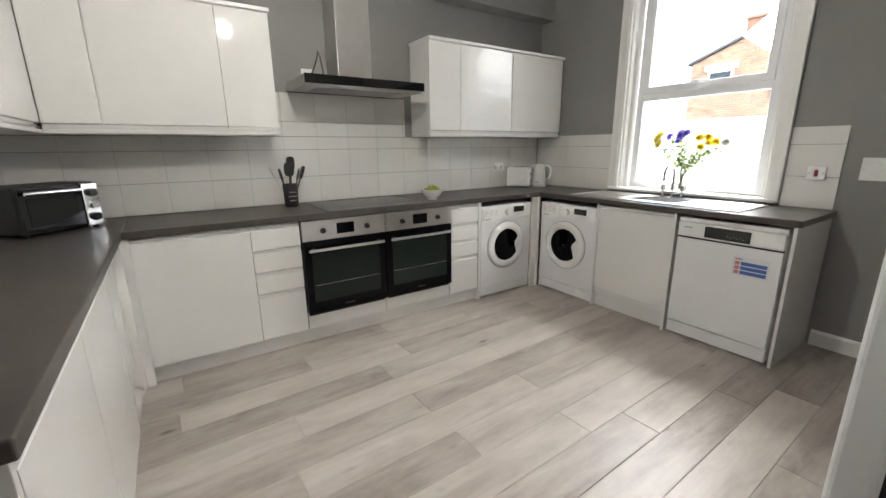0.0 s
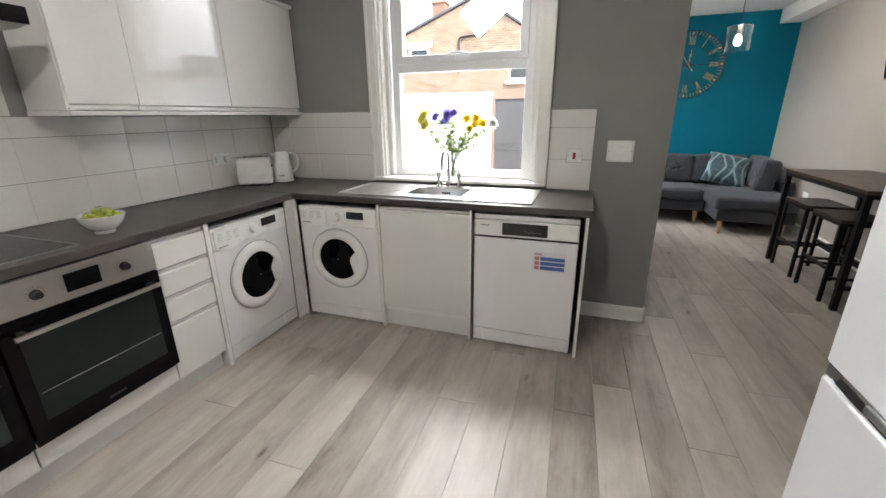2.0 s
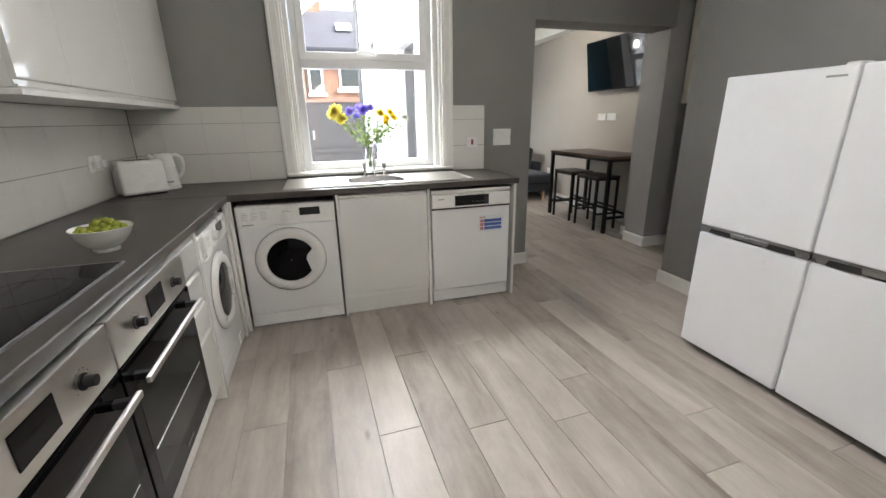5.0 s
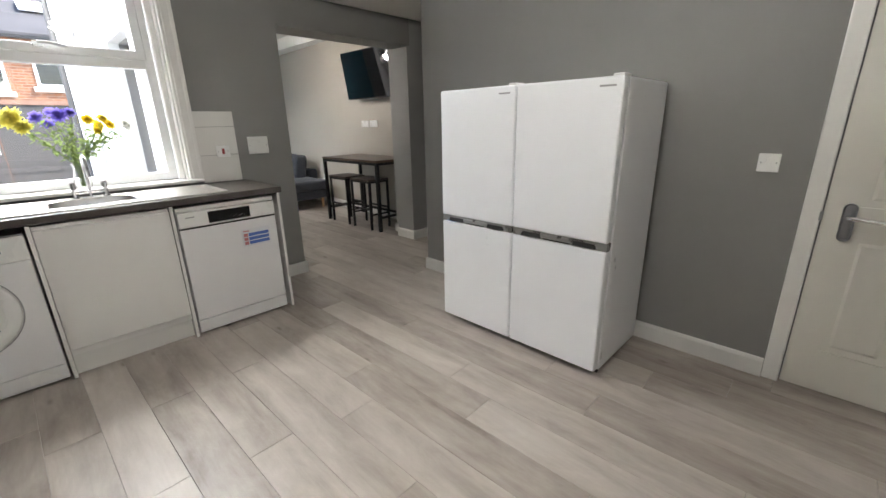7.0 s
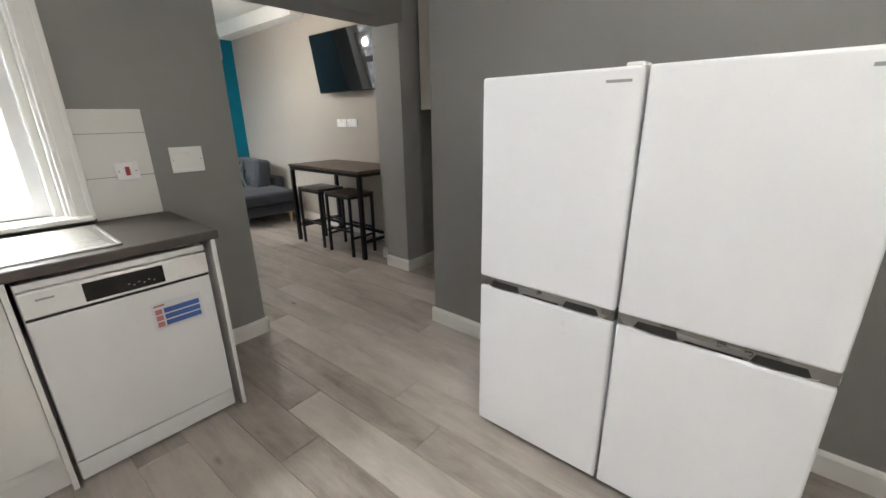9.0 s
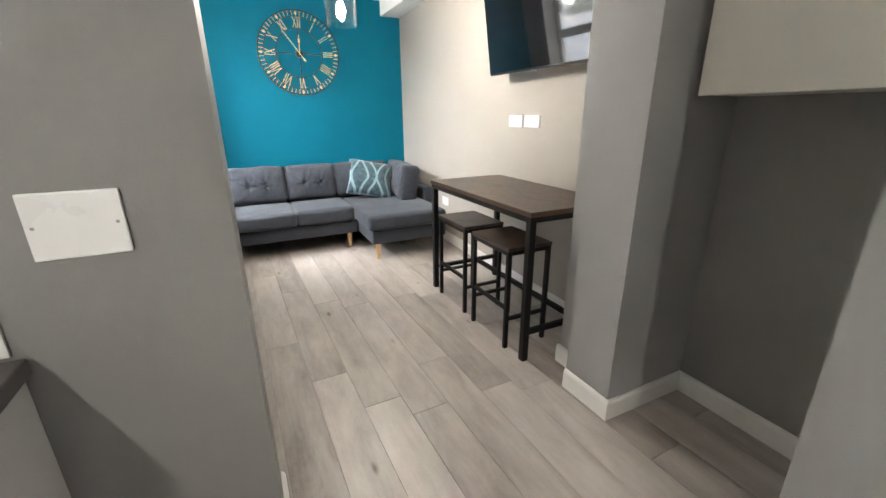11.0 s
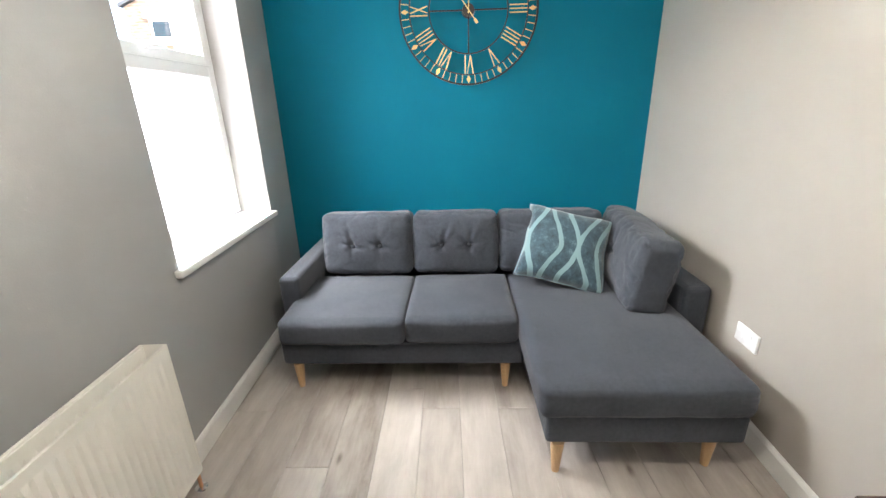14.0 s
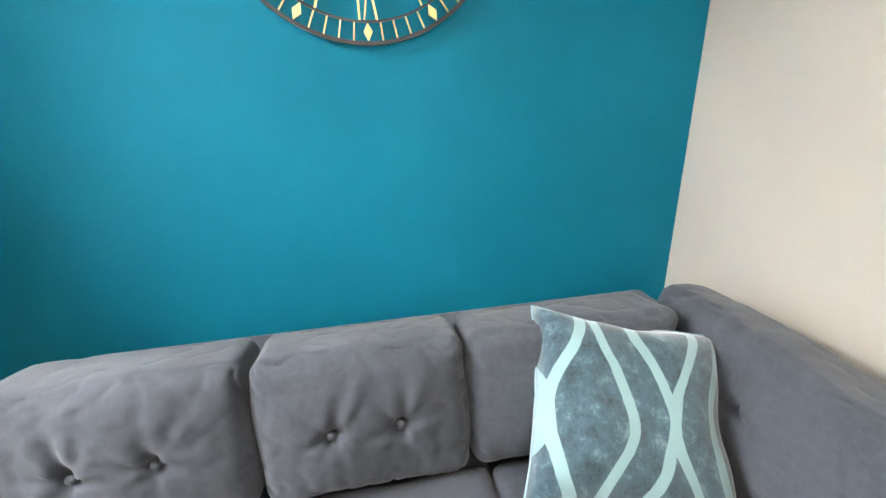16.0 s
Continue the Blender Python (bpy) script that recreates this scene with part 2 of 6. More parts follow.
GREY = shader("grey wall paint", (0.235, 0.232, 0.225), 0.62, var=0.035, scale=2.5, bump=0.12, bscale=180)
# Wall grey lightened in colour to make up for light these walls lack.
LIT_GREY = shader("grey wall paint, light put into the colour", (0.325, 0.325, 0.321), 0.62, var=0.035, scale=2.5, bump=0.12, bscale=180)
CREAM = shader("warm white wall paint", (0.40, 0.368, 0.326), 0.65, var=0.03, scale=2.2, bump=0.1, bscale=180)
TEAL = shader("teal wall paint", (0.0005, 0.132, 0.203), 0.65, spec=0.12, var=0.05, scale=2.5, bump=0.12, bscale=180)
REVEAL = shader("pale reveal paint", (0.37, 0.36, 0.35), 0.7, var=0.03, scale=2.5, bump=0.1, bscale=120)
CEIL = shader("white ceiling paint", (0.78, 0.77, 0.74), 0.8, var=0.02, scale=2.0, bump=0.08, bscale=90)
TRIM = shader("white satin woodwork", (0.76, 0.755, 0.73), 0.32, var=0.02, scale=5, bump=0.04, bscale=60)
DOORP = shader("cream satin door paint", (0.72, 0.70, 0.64), 0.35, var=0.02, scale=5, bump=0.05, bscale=90)
UPVC = shader("white plastic frame", (0.78, 0.79, 0.80), 0.25, var=0.015, scale=5)
GLOSS = shader("high gloss white door", (0.77, 0.765, 0.745), 0.06, var=0.01, scale=3, rvar=0.03, bump=0.015, bscale=5, coat=0.6)
CARCASS = shader("white melamine", (0.76, 0.755, 0.74), 0.35, var=0.015, scale=6)
ENAMEL = shader("white appliance enamel", (0.79, 0.79, 0.80), 0.22, var=0.012, scale=4, bump=0.03, bscale=300)
FRIDGEW = shader("white fridge enamel", (0.81, 0.82, 0.845), 0.3, var=0.012, scale=4, bump=0.06, bscale=420)
PLASTICW = shader("white moulded plastic", (0.80, 0.80, 0.79), 0.28, var=0.01, scale=8)
TILE = shader("white glazed tile", (0.72, 0.71, 0.68), 0.06, var=0.02, scale=4, rvar=0.03, bump=0.05, bscale=14, per_object=0.25, coat=0.7)
GROUT = shader("grey grout", (0.22, 0.22, 0.212), 0.9, var=0.1, scale=20, bump=0.2)
WORKTOP = shader("dark grey slate worktop", (0.068, 0.059, 0.053), 0.40, var=0.22, scale=14, bump=0.12, bscale=220)
STEEL = shader("brushed steel", (0.62, 0.61, 0.59), 0.3, metal=1.0, var=0.04, scale=20, rvar=0.05, bump=0.012, bscale=200)
CHROME = shader("polished chrome", (0.80, 0.80, 0.81), 0.08, metal=1.0, var=0.02, scale=20, rvar=0.03)
DARKSTEEL = shader("grey metallic plastic", (0.34, 0.34, 0.35), 0.3, metal=0.7, var=0.04, scale=12)
GRIPM = shader("satin grey metal", (0.33, 0.325, 0.32), 0.28, metal=0.85, var=0.04, scale=12)
BLACKGL = shader("black glass", (0.006, 0.006, 0.007), 0.04, var=0.05, rvar=0.02, coat=0.4)
BLACKPL = shader("black plastic", (0.012, 0.012, 0.013), 0.35, var=0.1)
OVENGL = shader("tinted oven window", (0.012, 0.017, 0.016), 0.06, var=0.1, rvar=0.02, spec=0.25)
OVENBLK = shader("black oven glass", (0.003, 0.003, 0.004), 0.06, var=0.05, rvar=0.02, spec=0.14)
BLACKM = shader("black powder-coated steel", (0.007, 0.007, 0.0075), 0.45, spec=0.3, var=0.15, scale=30, bump=0.08, bscale=500)
# near-black for rubber seals, also painted as the shade in recesses and slots
SEAL_SHADE = shader("dark rubber seal and recess shade", (0.02, 0.02, 0.02), 0.7, var=0.1)
DARKPRINT = shader("dark grey print", (0.016, 0.016, 0.017), 0.3, var=0.05)
GREYPRINT = shader("grey print", (0.35, 0.35, 0.36), 0.5, var=0.02)
PANE = glass_of("window glass")
CLEAR = glass_of("clear drinking glass", (0.97, 0.99, 0.98))
GOLD = shader("brushed gold numerals", (0.66, 0.48, 0.21), 0.48, metal=0.7, var=0.05, scale=30)
IRON = shader("black clock iron", (0.02, 0.02, 0.022), 0.45, metal=0.3, var=0.15, scale=30)
COPPER = shader("copper pipe", (0.55, 0.27, 0.15), 0.35, metal=1.0, var=0.1, scale=30)
RADW = shader("white radiator enamel", (0.78, 0.76, 0.70), 0.3, var=0.01, scale=5)
OAKLEG = wood("pale beech leg", [(0.0, (0.42, 0.25, 0.12)), (0.5, (0.56, 0.36, 0.19)), (1.0, (0.66, 0.45, 0.26))], 9, 0.45, 3, 0.2, axis=2)
def oak_floor(name):
    """Grey oak boards: soft long grain, a tone for each board, scattered knots."""
    mt = bpy.data.materials.new(name)
    mt.use_nodes = True
    nt = mt.node_tree
    bs = nt.nodes["Principled BSDF"]
    geo = nt.nodes.new("ShaderNodeNewGeometry")
    info = nt.nodes.new("ShaderNodeObjectInfo")
    off = nt.nodes.new("ShaderNodeVectorMath")
    off.operation = "MULTIPLY_ADD"
    nt.links.new(info.outputs["Random"], off.inputs[0])
    off.inputs[1].default_value = (37, 91, 53)
    nt.links.new(geo.outputs["Position"], off.inputs[2])

    def scaled(v):
        q = nt.nodes.new("ShaderNodeVectorMath")
        q.operation = "MULTIPLY"
        q.inputs[1].default_value = v
        nt.links.new(off.outputs[0], q.inputs[0])
        return q.outputs[0]

    def mth(op, *args):
        q = nt.nodes.new("ShaderNodeMath")
        q.operation = op
        for k_, s_ in enumerate(args):
            if isinstance(s_, (int, float)):
                q.inputs[k_].default_value = s_
            else:
                nt.links.new(s_, q.inputs[k_])
        return q.outputs[0]

    broad = link_noise(nt, scaled((1.1, 8.0, 1.0)), 1.0, 4, 0.5, 0.6)
    cloud = link_noise(nt, scaled((3.0, 9.0, 1.0)), 1.0, 6, 0.66, 0.4)
    fine = link_noise(nt, scaled((3.0, 70.0, 1.0)), 1.0, 4, 0.6, 0.3)
    tone = mth("MULTIPLY_ADD", info.outputs["Random"], 0.36, mth("MULTIPLY_ADD", fine, 0.16, mth("MULTIPLY_ADD", cloud, 0.72, mth("MULTIPLY", broad, 0.54))))
    vor = nt.nodes.new("ShaderNodeTexVoronoi")
    vor.inputs["Scale"].default_value = 1.0
    nt.links.new(scaled((2.6, 6.5, 1.0)), vor.inputs["Vector"])
    sep = nt.nodes.new("ShaderNodeSeparateXYZ")
    nt.links.new(vor.outputs["Color"], sep.inputs[0])
    spot = nt.nodes.new("ShaderNodeMapRange")
    spot.interpolation_type = "SMOOTHSTEP"
    spot.inputs["From Min"].default_value, spot.inputs["From Max"].default_value = 0.14, 0.01
    nt.links.new(vor.outputs["Distance"], spot.inputs["Value"])
    knot = mth("MULTIPLY", spot.outputs[0], mth("GREATER_THAN", sep.outputs[0], 0.54))
    mr = nt.nodes.new("ShaderNodeMapRange")
    mr.inputs["From Min"].default_value, mr.inputs["From Max"].default_value = 0.47, 1.2
    nt.links.new(mth("MULTIPLY_ADD", knot, -0.32, tone), mr.inputs["Value"])
    nt.links.new(ramp_of(nt, mr.outputs[0], [(0.0, (0.125, 0.104, 0.088)), (0.3, (0.295, 0.258, 0.227)), (0.6, (0.412, 0.370, 0.334)), (1.0, (0.54, 0.50, 0.46))]), bs.inputs["Base Color"])
    rr = nt.nodes.new("ShaderNodeMapRange")
    rr.inputs["To Min"].default_value, rr.inputs["To Max"].default_value = 0.36, 0.45
    nt.links.new(cloud, rr.inputs["Value"])
    nt.links.new(rr.outputs[0], bs.inputs["Roughness"])
    bp = nt.nodes.new("ShaderNodeBump")
    bp.inputs["Strength"].default_value, bp.inputs["Distance"].default_value = 0.02, 0.002
    nt.links.new(fine, bp.inputs["Height"])
    nt.links.new(bp.outputs[0], bs.inputs["Normal"])
    return mt


FLOORW = oak_floor("grey oak laminate")
RUSTIC = wood("rustic dark brown board", [(0.0, (0.008, 0.006, 0.0045)), (0.3, (0.026, 0.017, 0.012)), (0.5, (0.052, 0.036, 0.027)), (0.68, (0.078, 0.043, 0.025)), (0.85, (0.068, 0.051, 0.039)), (1.0, (0.145, 0.083, 0.048))], 1.3, 0.34, 4.2, 0.3, 0.08)
EDGEW = wood("board edge band", [(0.0, (0.05, 0.027, 0.015)), (1.0, (0.13, 0.075, 0.04))], 6.0, 0.45, 2, 0.2)


def fabric(name, dark, light, scale=900.0):
    """A woven cloth: two thread tones, slubs and a soft sheen."""
    mt = bpy.data.materials.new(name)
    mt.use_nodes = True
    nt = mt.node_tree
    bs = nt.nodes["Principled BSDF"]
    geo = nt.nodes.new("ShaderNodeNewGeometry")
    weave = link_noise(nt, geo.outputs["Position"], scale, 2)
    slub = link_noise(nt, geo.outputs["Position"], 60, 4)
    broad = link_noise(nt, geo.outputs["Position"], 5, 3)
    a = nt.nodes.new("ShaderNodeMath")
    a.operation = "MULTIPLY_ADD"
    nt.links.new(slub, a.inputs[0])
    a.inputs[1].default_value = 0.6
    nt.links.new(weave, a.inputs[2])
    b = nt.nodes.new("ShaderNodeMath")
    b.operation = "MULTIPLY_ADD"
    nt.links.new(broad, b.inputs[0])
    b.inputs[1].default_value = 0.5
    nt.links.new(a.outputs[0], b.inputs[2])
    mr = nt.nodes.new("ShaderNodeMapRange")
    mr.inputs["From Min"].default_value, mr.inputs["From Max"].default_value = 0.7, 1.4
    nt.links.new(b.outputs[0], mr.inputs["Value"])
    nt.links.new(ramp_of(nt, mr.outputs[0], [(0.0, dark), (1.0, light)]), bs.inputs["Base Color"])
    bs.inputs["Roughness"].default_value = 0.9
    bs.inputs["Sheen Weight"].default_value = 0.12
    bs.inputs["Sheen Roughness"].default_value = 0.5
    bp = nt.nodes.new("ShaderNodeBump")
    bp.inputs["Strength"].default_value, bp.inputs["Distance"].default_value = 0.25, 0.002
    nt.links.new(a.outputs[0], bp.inputs["Height"])
    nt.links.new(bp.outputs[0], bs.inputs["Normal"])
    return mt


SOFAF = fabric("charcoal grey upholstery", (0.023, 0.028, 0.038), (0.058, 0.066, 0.083))


def velvet_trellis(name):
    """Dusty teal velvet with pale ogee bands, laid out by the cover's own coordinates."""
    mt = bpy.data.materials.new(name)
    mt.use_nodes = True
    nt = mt.node_tree
    bs = nt.nodes["Principled BSDF"]

    def mth(op, a, b=None, c=None):
        q = nt.nodes.new("ShaderNodeMath")
        q.operation = op
        for i, s in enumerate((a, b, c)):
            if s is None:
                continue
            if isinstance(s, (int, float)):
                q.inputs[i].default_value = s
            else:
                nt.links.new(s, q.inputs[i])
        return q.outputs[0]

    uv = nt.nodes.new("ShaderNodeUVMap")
    sep = nt.nodes.new("ShaderNodeSeparateXYZ")
    nt.links.new(uv.outputs[0], sep.inputs[0])
    wob = link_noise(nt, uv.outputs[0], 5, 2)
    u = mth("ADD", mth("SUBTRACT", 1.0, sep.outputs[0]), mth("MULTIPLY_ADD", wob, 0.03, -0.015))
    swing = mth("MULTIPLY_ADD", mth("COSINE", mth("MULTIPLY_ADD", sep.outputs[1], 2 * math.pi / 1.1, -2 * math.pi * 0.45 / 1.1)), -0.085, 0.085)
    band = None
    for off, gain in ((0.03, 1.0), (0.03, -1.0), (0.64, 1.0), (0.64, -1.0), (0.42, -0.9), (0.86, 0.6)):
        d = mth("ABSOLUTE", mth("SUBTRACT", u, mth("MULTIPLY_ADD", swing, gain, off)))
        line = mth("LESS_THAN", d, 0.029)
        band = line if band is None else mth("MAXIMUM", band, line)
    geo = nt.nodes.new("ShaderNodeNewGeometry")
    pile = link_noise(nt, geo.outputs["Position"], 160, 5, 0.7)
    cloud = link_noise(nt, geo.outputs["Position"], 22, 5, 0.7)
    tone = mth("MULTIPLY_ADD", cloud, 1.25, mth("MULTIPLY", pile, 0.4))
    mr = nt.nodes.new("ShaderNodeMapRange")
    mr.inputs["From Min"].default_value, mr.inputs["From Max"].default_value = 0.6, 1.1
    nt.links.new(tone, mr.inputs["Value"])
    ground = ramp_of(nt, mr.outputs[0], [(0.0, (0.006, 0.021, 0.033)), (0.55, (0.026, 0.064, 0.086)), (1.0, (0.095, 0.16, 0.19))])
    mix = nt.nodes.new("ShaderNodeMix")
    mix.data_type = "RGBA"
    nt.links.new(band, mix.inputs["Factor"])
    nt.links.new(ground, mix.inputs["A"])
    mix.inputs["B"].default_value = (0.17, 0.275, 0.295, 1)
    nt.links.new(mix.outputs["Result"], bs.inputs["Base Color"])
    bs.inputs["Roughness"].default_value = 0.75
    bs.inputs["Sheen Weight"].default_value = 0.4
    bp = nt.nodes.new("ShaderNodeBump")
    bp.inputs["Strength"].default_value, bp.inputs["Distance"].default_value = 0.3, 0.003
    nt.links.new(tone, bp.inputs["Height"])
    nt.links.new(bp.outputs[0], bs.inputs["Normal"])
    return mt


VELVET = velvet_trellis("teal velvet with pale trellis")
PIPING = shader("pale blue piping", (0.24, 0.34, 0.39), 0.8, var=0.08, scale=80)


def brickwork(name, a, b, mortar):
    """Far brick masonry in the plane of y and z."""
    mt = bpy.data.materials.new(name)
    mt.use_nodes = True
    nt = mt.node_tree
    bs = nt.nodes["Principled BSDF"]
    geo = nt.nodes.new("ShaderNodeNewGeometry")
    sep = nt.nodes.new("ShaderNodeSeparateXYZ")
    nt.links.new(geo.outputs["Position"], sep.inputs[0])
    add = nt.nodes.new("ShaderNodeMath")
    nt.links.new(sep.outputs[0], add.inputs[0])
    nt.links.new(sep.outputs[1], add.inputs[1])
    com = nt.nodes.new("ShaderNodeCombineXYZ")
    nt.links.new(add.outputs[0], com.inputs[0])
    nt.links.new(sep.outputs[2], com.inputs[1])
    br = nt.nodes.new("ShaderNodeTexBrick")
    br.inputs["Scale"].default_value = 1.0
    br.inputs["Brick Width"].default_value, br.inputs["Row Height"].default_value = 0.225, 0.075
    br.inputs["Mortar Size"].default_value = 0.006
    br.inputs["Color1"].default_value, br.inputs["Color2"].default_value, br.inputs["Mortar"].default_value = (*a, 1), (*b, 1), (*mortar, 1)
    nt.links.new(com.outputs[0], br.inputs["Vector"])
    st = link_noise(nt, geo.outputs["Position"], 2.2, 6, 0.7)
    mix = nt.nodes.new("ShaderNodeMix")
    mix.data_type, mix.blend_type = "RGBA", "MULTIPLY"
    mix.inputs["Factor"].default_value = 0.7
    nt.links.new(br.outputs[0], mix.inputs["A"])
    nt.links.new(ramp_of(nt, st, [(0.3, (0.45, 0.42, 0.40)), (0.7, (1, 1, 1))]), mix.inputs["B"])
    nt.links.new(mix.outputs["Result"], bs.inputs["Base Color"])
    bs.inputs["Roughness"].default_value = 0.9
    bp = nt.nodes.new("ShaderNodeBump")
    bp.inputs["Strength"].default_value = 0.5
    nt.links.new(br.outputs[1], bp.inputs["Height"])
    bp.invert = True
    nt.links.new(bp.outputs[0], bs.inputs["Normal"])
    return mt


BRICK = brickwork("weathered orange brick", (0.33, 0.145, 0.075), (0.22, 0.105, 0.062), (0.36, 0.31, 0.25))
PALEBRICK = brickwork("weathered pale brick", (0.33, 0.215, 0.125), (0.20, 0.13, 0.085), (0.38, 0.33, 0.27))
RENDER_W = shader("white masonry paint", (0.78, 0.78, 0.76), 0.85, var=0.08, scale=3, bump=0.3, bscale=40)
SLATE = shader("grey roof slate", (0.085, 0.085, 0.09), 0.85, spec=0.15, var=0.2, scale=8, bump=0.3, bscale=30)
CONCRETE = shader("grey yard concrete", (0.32, 0.31, 0.29), 0.9, var=0.2, scale=5, bump=0.4, bscale=60)
STONE = shader("pale window stone", (0.6, 0.57, 0.5), 0.85, var=0.1, scale=6)
GATEG = shader("grey painted gate", (0.055, 0.053, 0.051), 0.55, var=0.1, scale=8, bump=0.15)
def petal(name, col, through_col, share=0.5):
    """Thin living tissue: lit from the front, glowing softly when the light stands behind it."""
    mt = shader(name, col, 0.6, var=0.2, scale=60)
    nt = mt.node_tree
    tr_ = nt.nodes.new("ShaderNodeBsdfTranslucent")
    tr_.inputs["Color"].default_value = (*through_col, 1)
    mx = nt.nodes.new("ShaderNodeMixShader")
    mx.inputs[0].default_value = share
    nt.links.new(nt.nodes["Principled BSDF"].outputs[0], mx.inputs[1])
    nt.links.new(tr_.outputs[0], mx.inputs[2])
    nt.links.new(mx.outputs[0], nt.nodes["Material Output"].inputs["Surface"])
    return mt


LEAF = petal("fresh green leaf", (0.12, 0.19, 0.055), (0.25, 0.33, 0.10))
YELLOW = petal("yellow petals", (0.80, 0.62, 0.03), (0.80, 0.62, 0.03))
PALEY = petal("pale yellow petals", (0.80, 0.72, 0.16), (0.80, 0.74, 0.20))
VIOLET = petal("violet petals", (0.25, 0.19, 0.66), (0.33, 0.27, 0.75))
WHITEP = petal("white petals", (0.8, 0.8, 0.78), (0.8, 0.8, 0.74))
GRAPE = shader("green grape skin", (0.30, 0.34, 0.045), 0.22, var=0.25, scale=40)

# ---- structure ----
XW, YN, XE, YS = -0.38, 3.61, 3.935, -0.20   # kitchen faces: west, north, east, south
XT = 8.345                                    # teal wall
ZK, ZL = 2.75, 2.70                           # ceilings


def y_north(x):
    return 1.0 + (x - 5.27) * 0.0488


def y_south(x):
    return -1.30 - (x - 4.26) * 0.0367


floor = setting("floor", box(B(), XW - 0.15, 8.6, -1.75, 3.81, -0.10, -0.013), GROUT, "grey oak laminate floor boards", "floor")
bm = box(B(), XW - 0.15, 4.235, YN, YN + 0.2, 0, ZK)
wall_north = setting("wall_north", bm, GREY, "mid grey painted kitchen wall", "wall")
WY0, WY1, WZ0, WZ1 = 1.43, 2.585, 0.925, 2.62
bm = B()
box(bm, XE, 4.235, WY1, YN, 0, ZK)
box(bm, XE, 4.235, 0.635, WY0, 0, ZK)
box(bm, XE, 4.235, WY0, WY1, 0, WZ0)
box(bm, XE, 4.235, WY0, WY1, WZ1, ZK)
box(bm, XE, 4.235, -0.775, 0.635, 2.075, ZK)
wall_east = setting("wall_east", bm, GREY, "mid grey painted wall with the sink window", "wall")
setting("wall_pier", box(B(), 3.985, 4.26, -1.45, -0.775, 0, ZK), LIT_GREY, "grey painted wall pier beside the opening, light put into its colour", "wall")
setting("wall_nib", box(B(), 4.2605, 4.45, -1.305, -0.905, 0, ZL - 0.001), LIT_GREY, "grey painted wall nib behind the pier, light put into its colour", "wall")
bm = B()
box(bm, 0.56, 3.142, YS - 0.15, YS, 0, ZK)
box(bm, XW - 0.15, -0.28, YS - 0.15, YS, 0, ZK)
box(bm, -0.28, 0.56, YS - 0.15, YS, 2.04, ZK)
box(bm, 2.99, 3.142, -1.45, YS - 0.15, 0, ZK)
# unseen slab added behind the door to stop light leaking round it
box(bm, XW - 0.15, 0.9, YS - 0.40, YS - 0.30, 0, 2.3)
wall_south = setting("wall_south", bm, GREY, "mid grey painted wall behind the fridges", "wall")
setting("wall_alcove", box(B(), 3.142, 3.985, -1.45, -1.29, 0, ZK), GREY, "grey painted alcove wall", "wall")
setting("wall_west", box(B(), XW - 0.15, XW, YS, YN, 0, ZK), GREY, "mid grey painted kitchen wall", "wall")
setting("ceiling", box(B(), XW - 0.15, 4.235, -1.45, 3.81, ZK, ZK + 0.1), CEIL, "white painted kitchen ceiling", "ceiling")
setting("ceiling_alcove", box(B(), 3.142, XE, -1.29, 0.5, 2.32, ZK), CEIL, "low white alcove ceiling", "ceiling")
setting("wall_boxing", box(B(), XW, XE, 3.45, YN, 2.55, ZK), GREY, "grey painted boxing under the ceiling", "boxing")
# living room
bm = prism(B(), [(4.26, y_south(4.26)), (4.26, -1.65), (8.6, -1.65), (8.6, y_south(8.6))][::-1], 0, ZL)
setting("wall_living_south", bm, CREAM, "warm white painted wall behind the television", "wall")
setting("wall_teal", box(B(), XT, 8.6, -1.45, 1.45, 0, ZL), TEAL, "teal painted feature wall", "wall")
LX0, LX1, LZ0, LZ1 = 6.84, 7.855, 0.815, 2.47
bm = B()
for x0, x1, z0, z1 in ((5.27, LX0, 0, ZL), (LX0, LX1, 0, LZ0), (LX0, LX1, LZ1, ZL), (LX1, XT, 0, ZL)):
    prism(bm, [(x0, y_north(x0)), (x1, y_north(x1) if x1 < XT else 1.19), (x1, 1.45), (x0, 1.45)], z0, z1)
setting("wall_living_north", bm, LIT_GREY, "grey painted wall with the living room window, lightened in colour", "wall")
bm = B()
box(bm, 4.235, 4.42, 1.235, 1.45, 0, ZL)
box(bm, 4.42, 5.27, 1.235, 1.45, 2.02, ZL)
# added slab, out of sight behind the yard door, blocks light at its gaps
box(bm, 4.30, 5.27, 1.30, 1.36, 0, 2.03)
setting("wall_recess", bm, LIT_GREY, "grey painted recess wall round the yard door, lightened in colour", "wall")
setting("ceiling_living", box(B(), 4.235, 8.6, -1.65, 1.45, ZL, ZL + 0.15), CEIL, "white painted living room ceiling", "ceiling")
setting("ceiling_beam", prism(B(), [(6.2, -1.2), (6.2, y_south(6.2)), (XT, y_south(XT)), (XT, -1.2)], 2.53, ZL), CEIL, "white boxed beam along the ceiling", "beam")
# white outside face of the living room
bm = B()
for x0, x1, z0, z1 in ((4.235, 4.42, -0.2, 3.4), (4.42, 5.225, 2.02, 3.4), (5.225, LX0, -0.2, 3.4), (LX0, LX1, -0.2, LZ0), (LX0, LX1, LZ1, 3.4), (LX1, 8.62, -0.2, 3.4)):
    box(bm, x0, x1, 1.453, 1.535, z0, z1)
setting("wall_outside", bm, RENDER_W, "white painted outside wall", "wall")


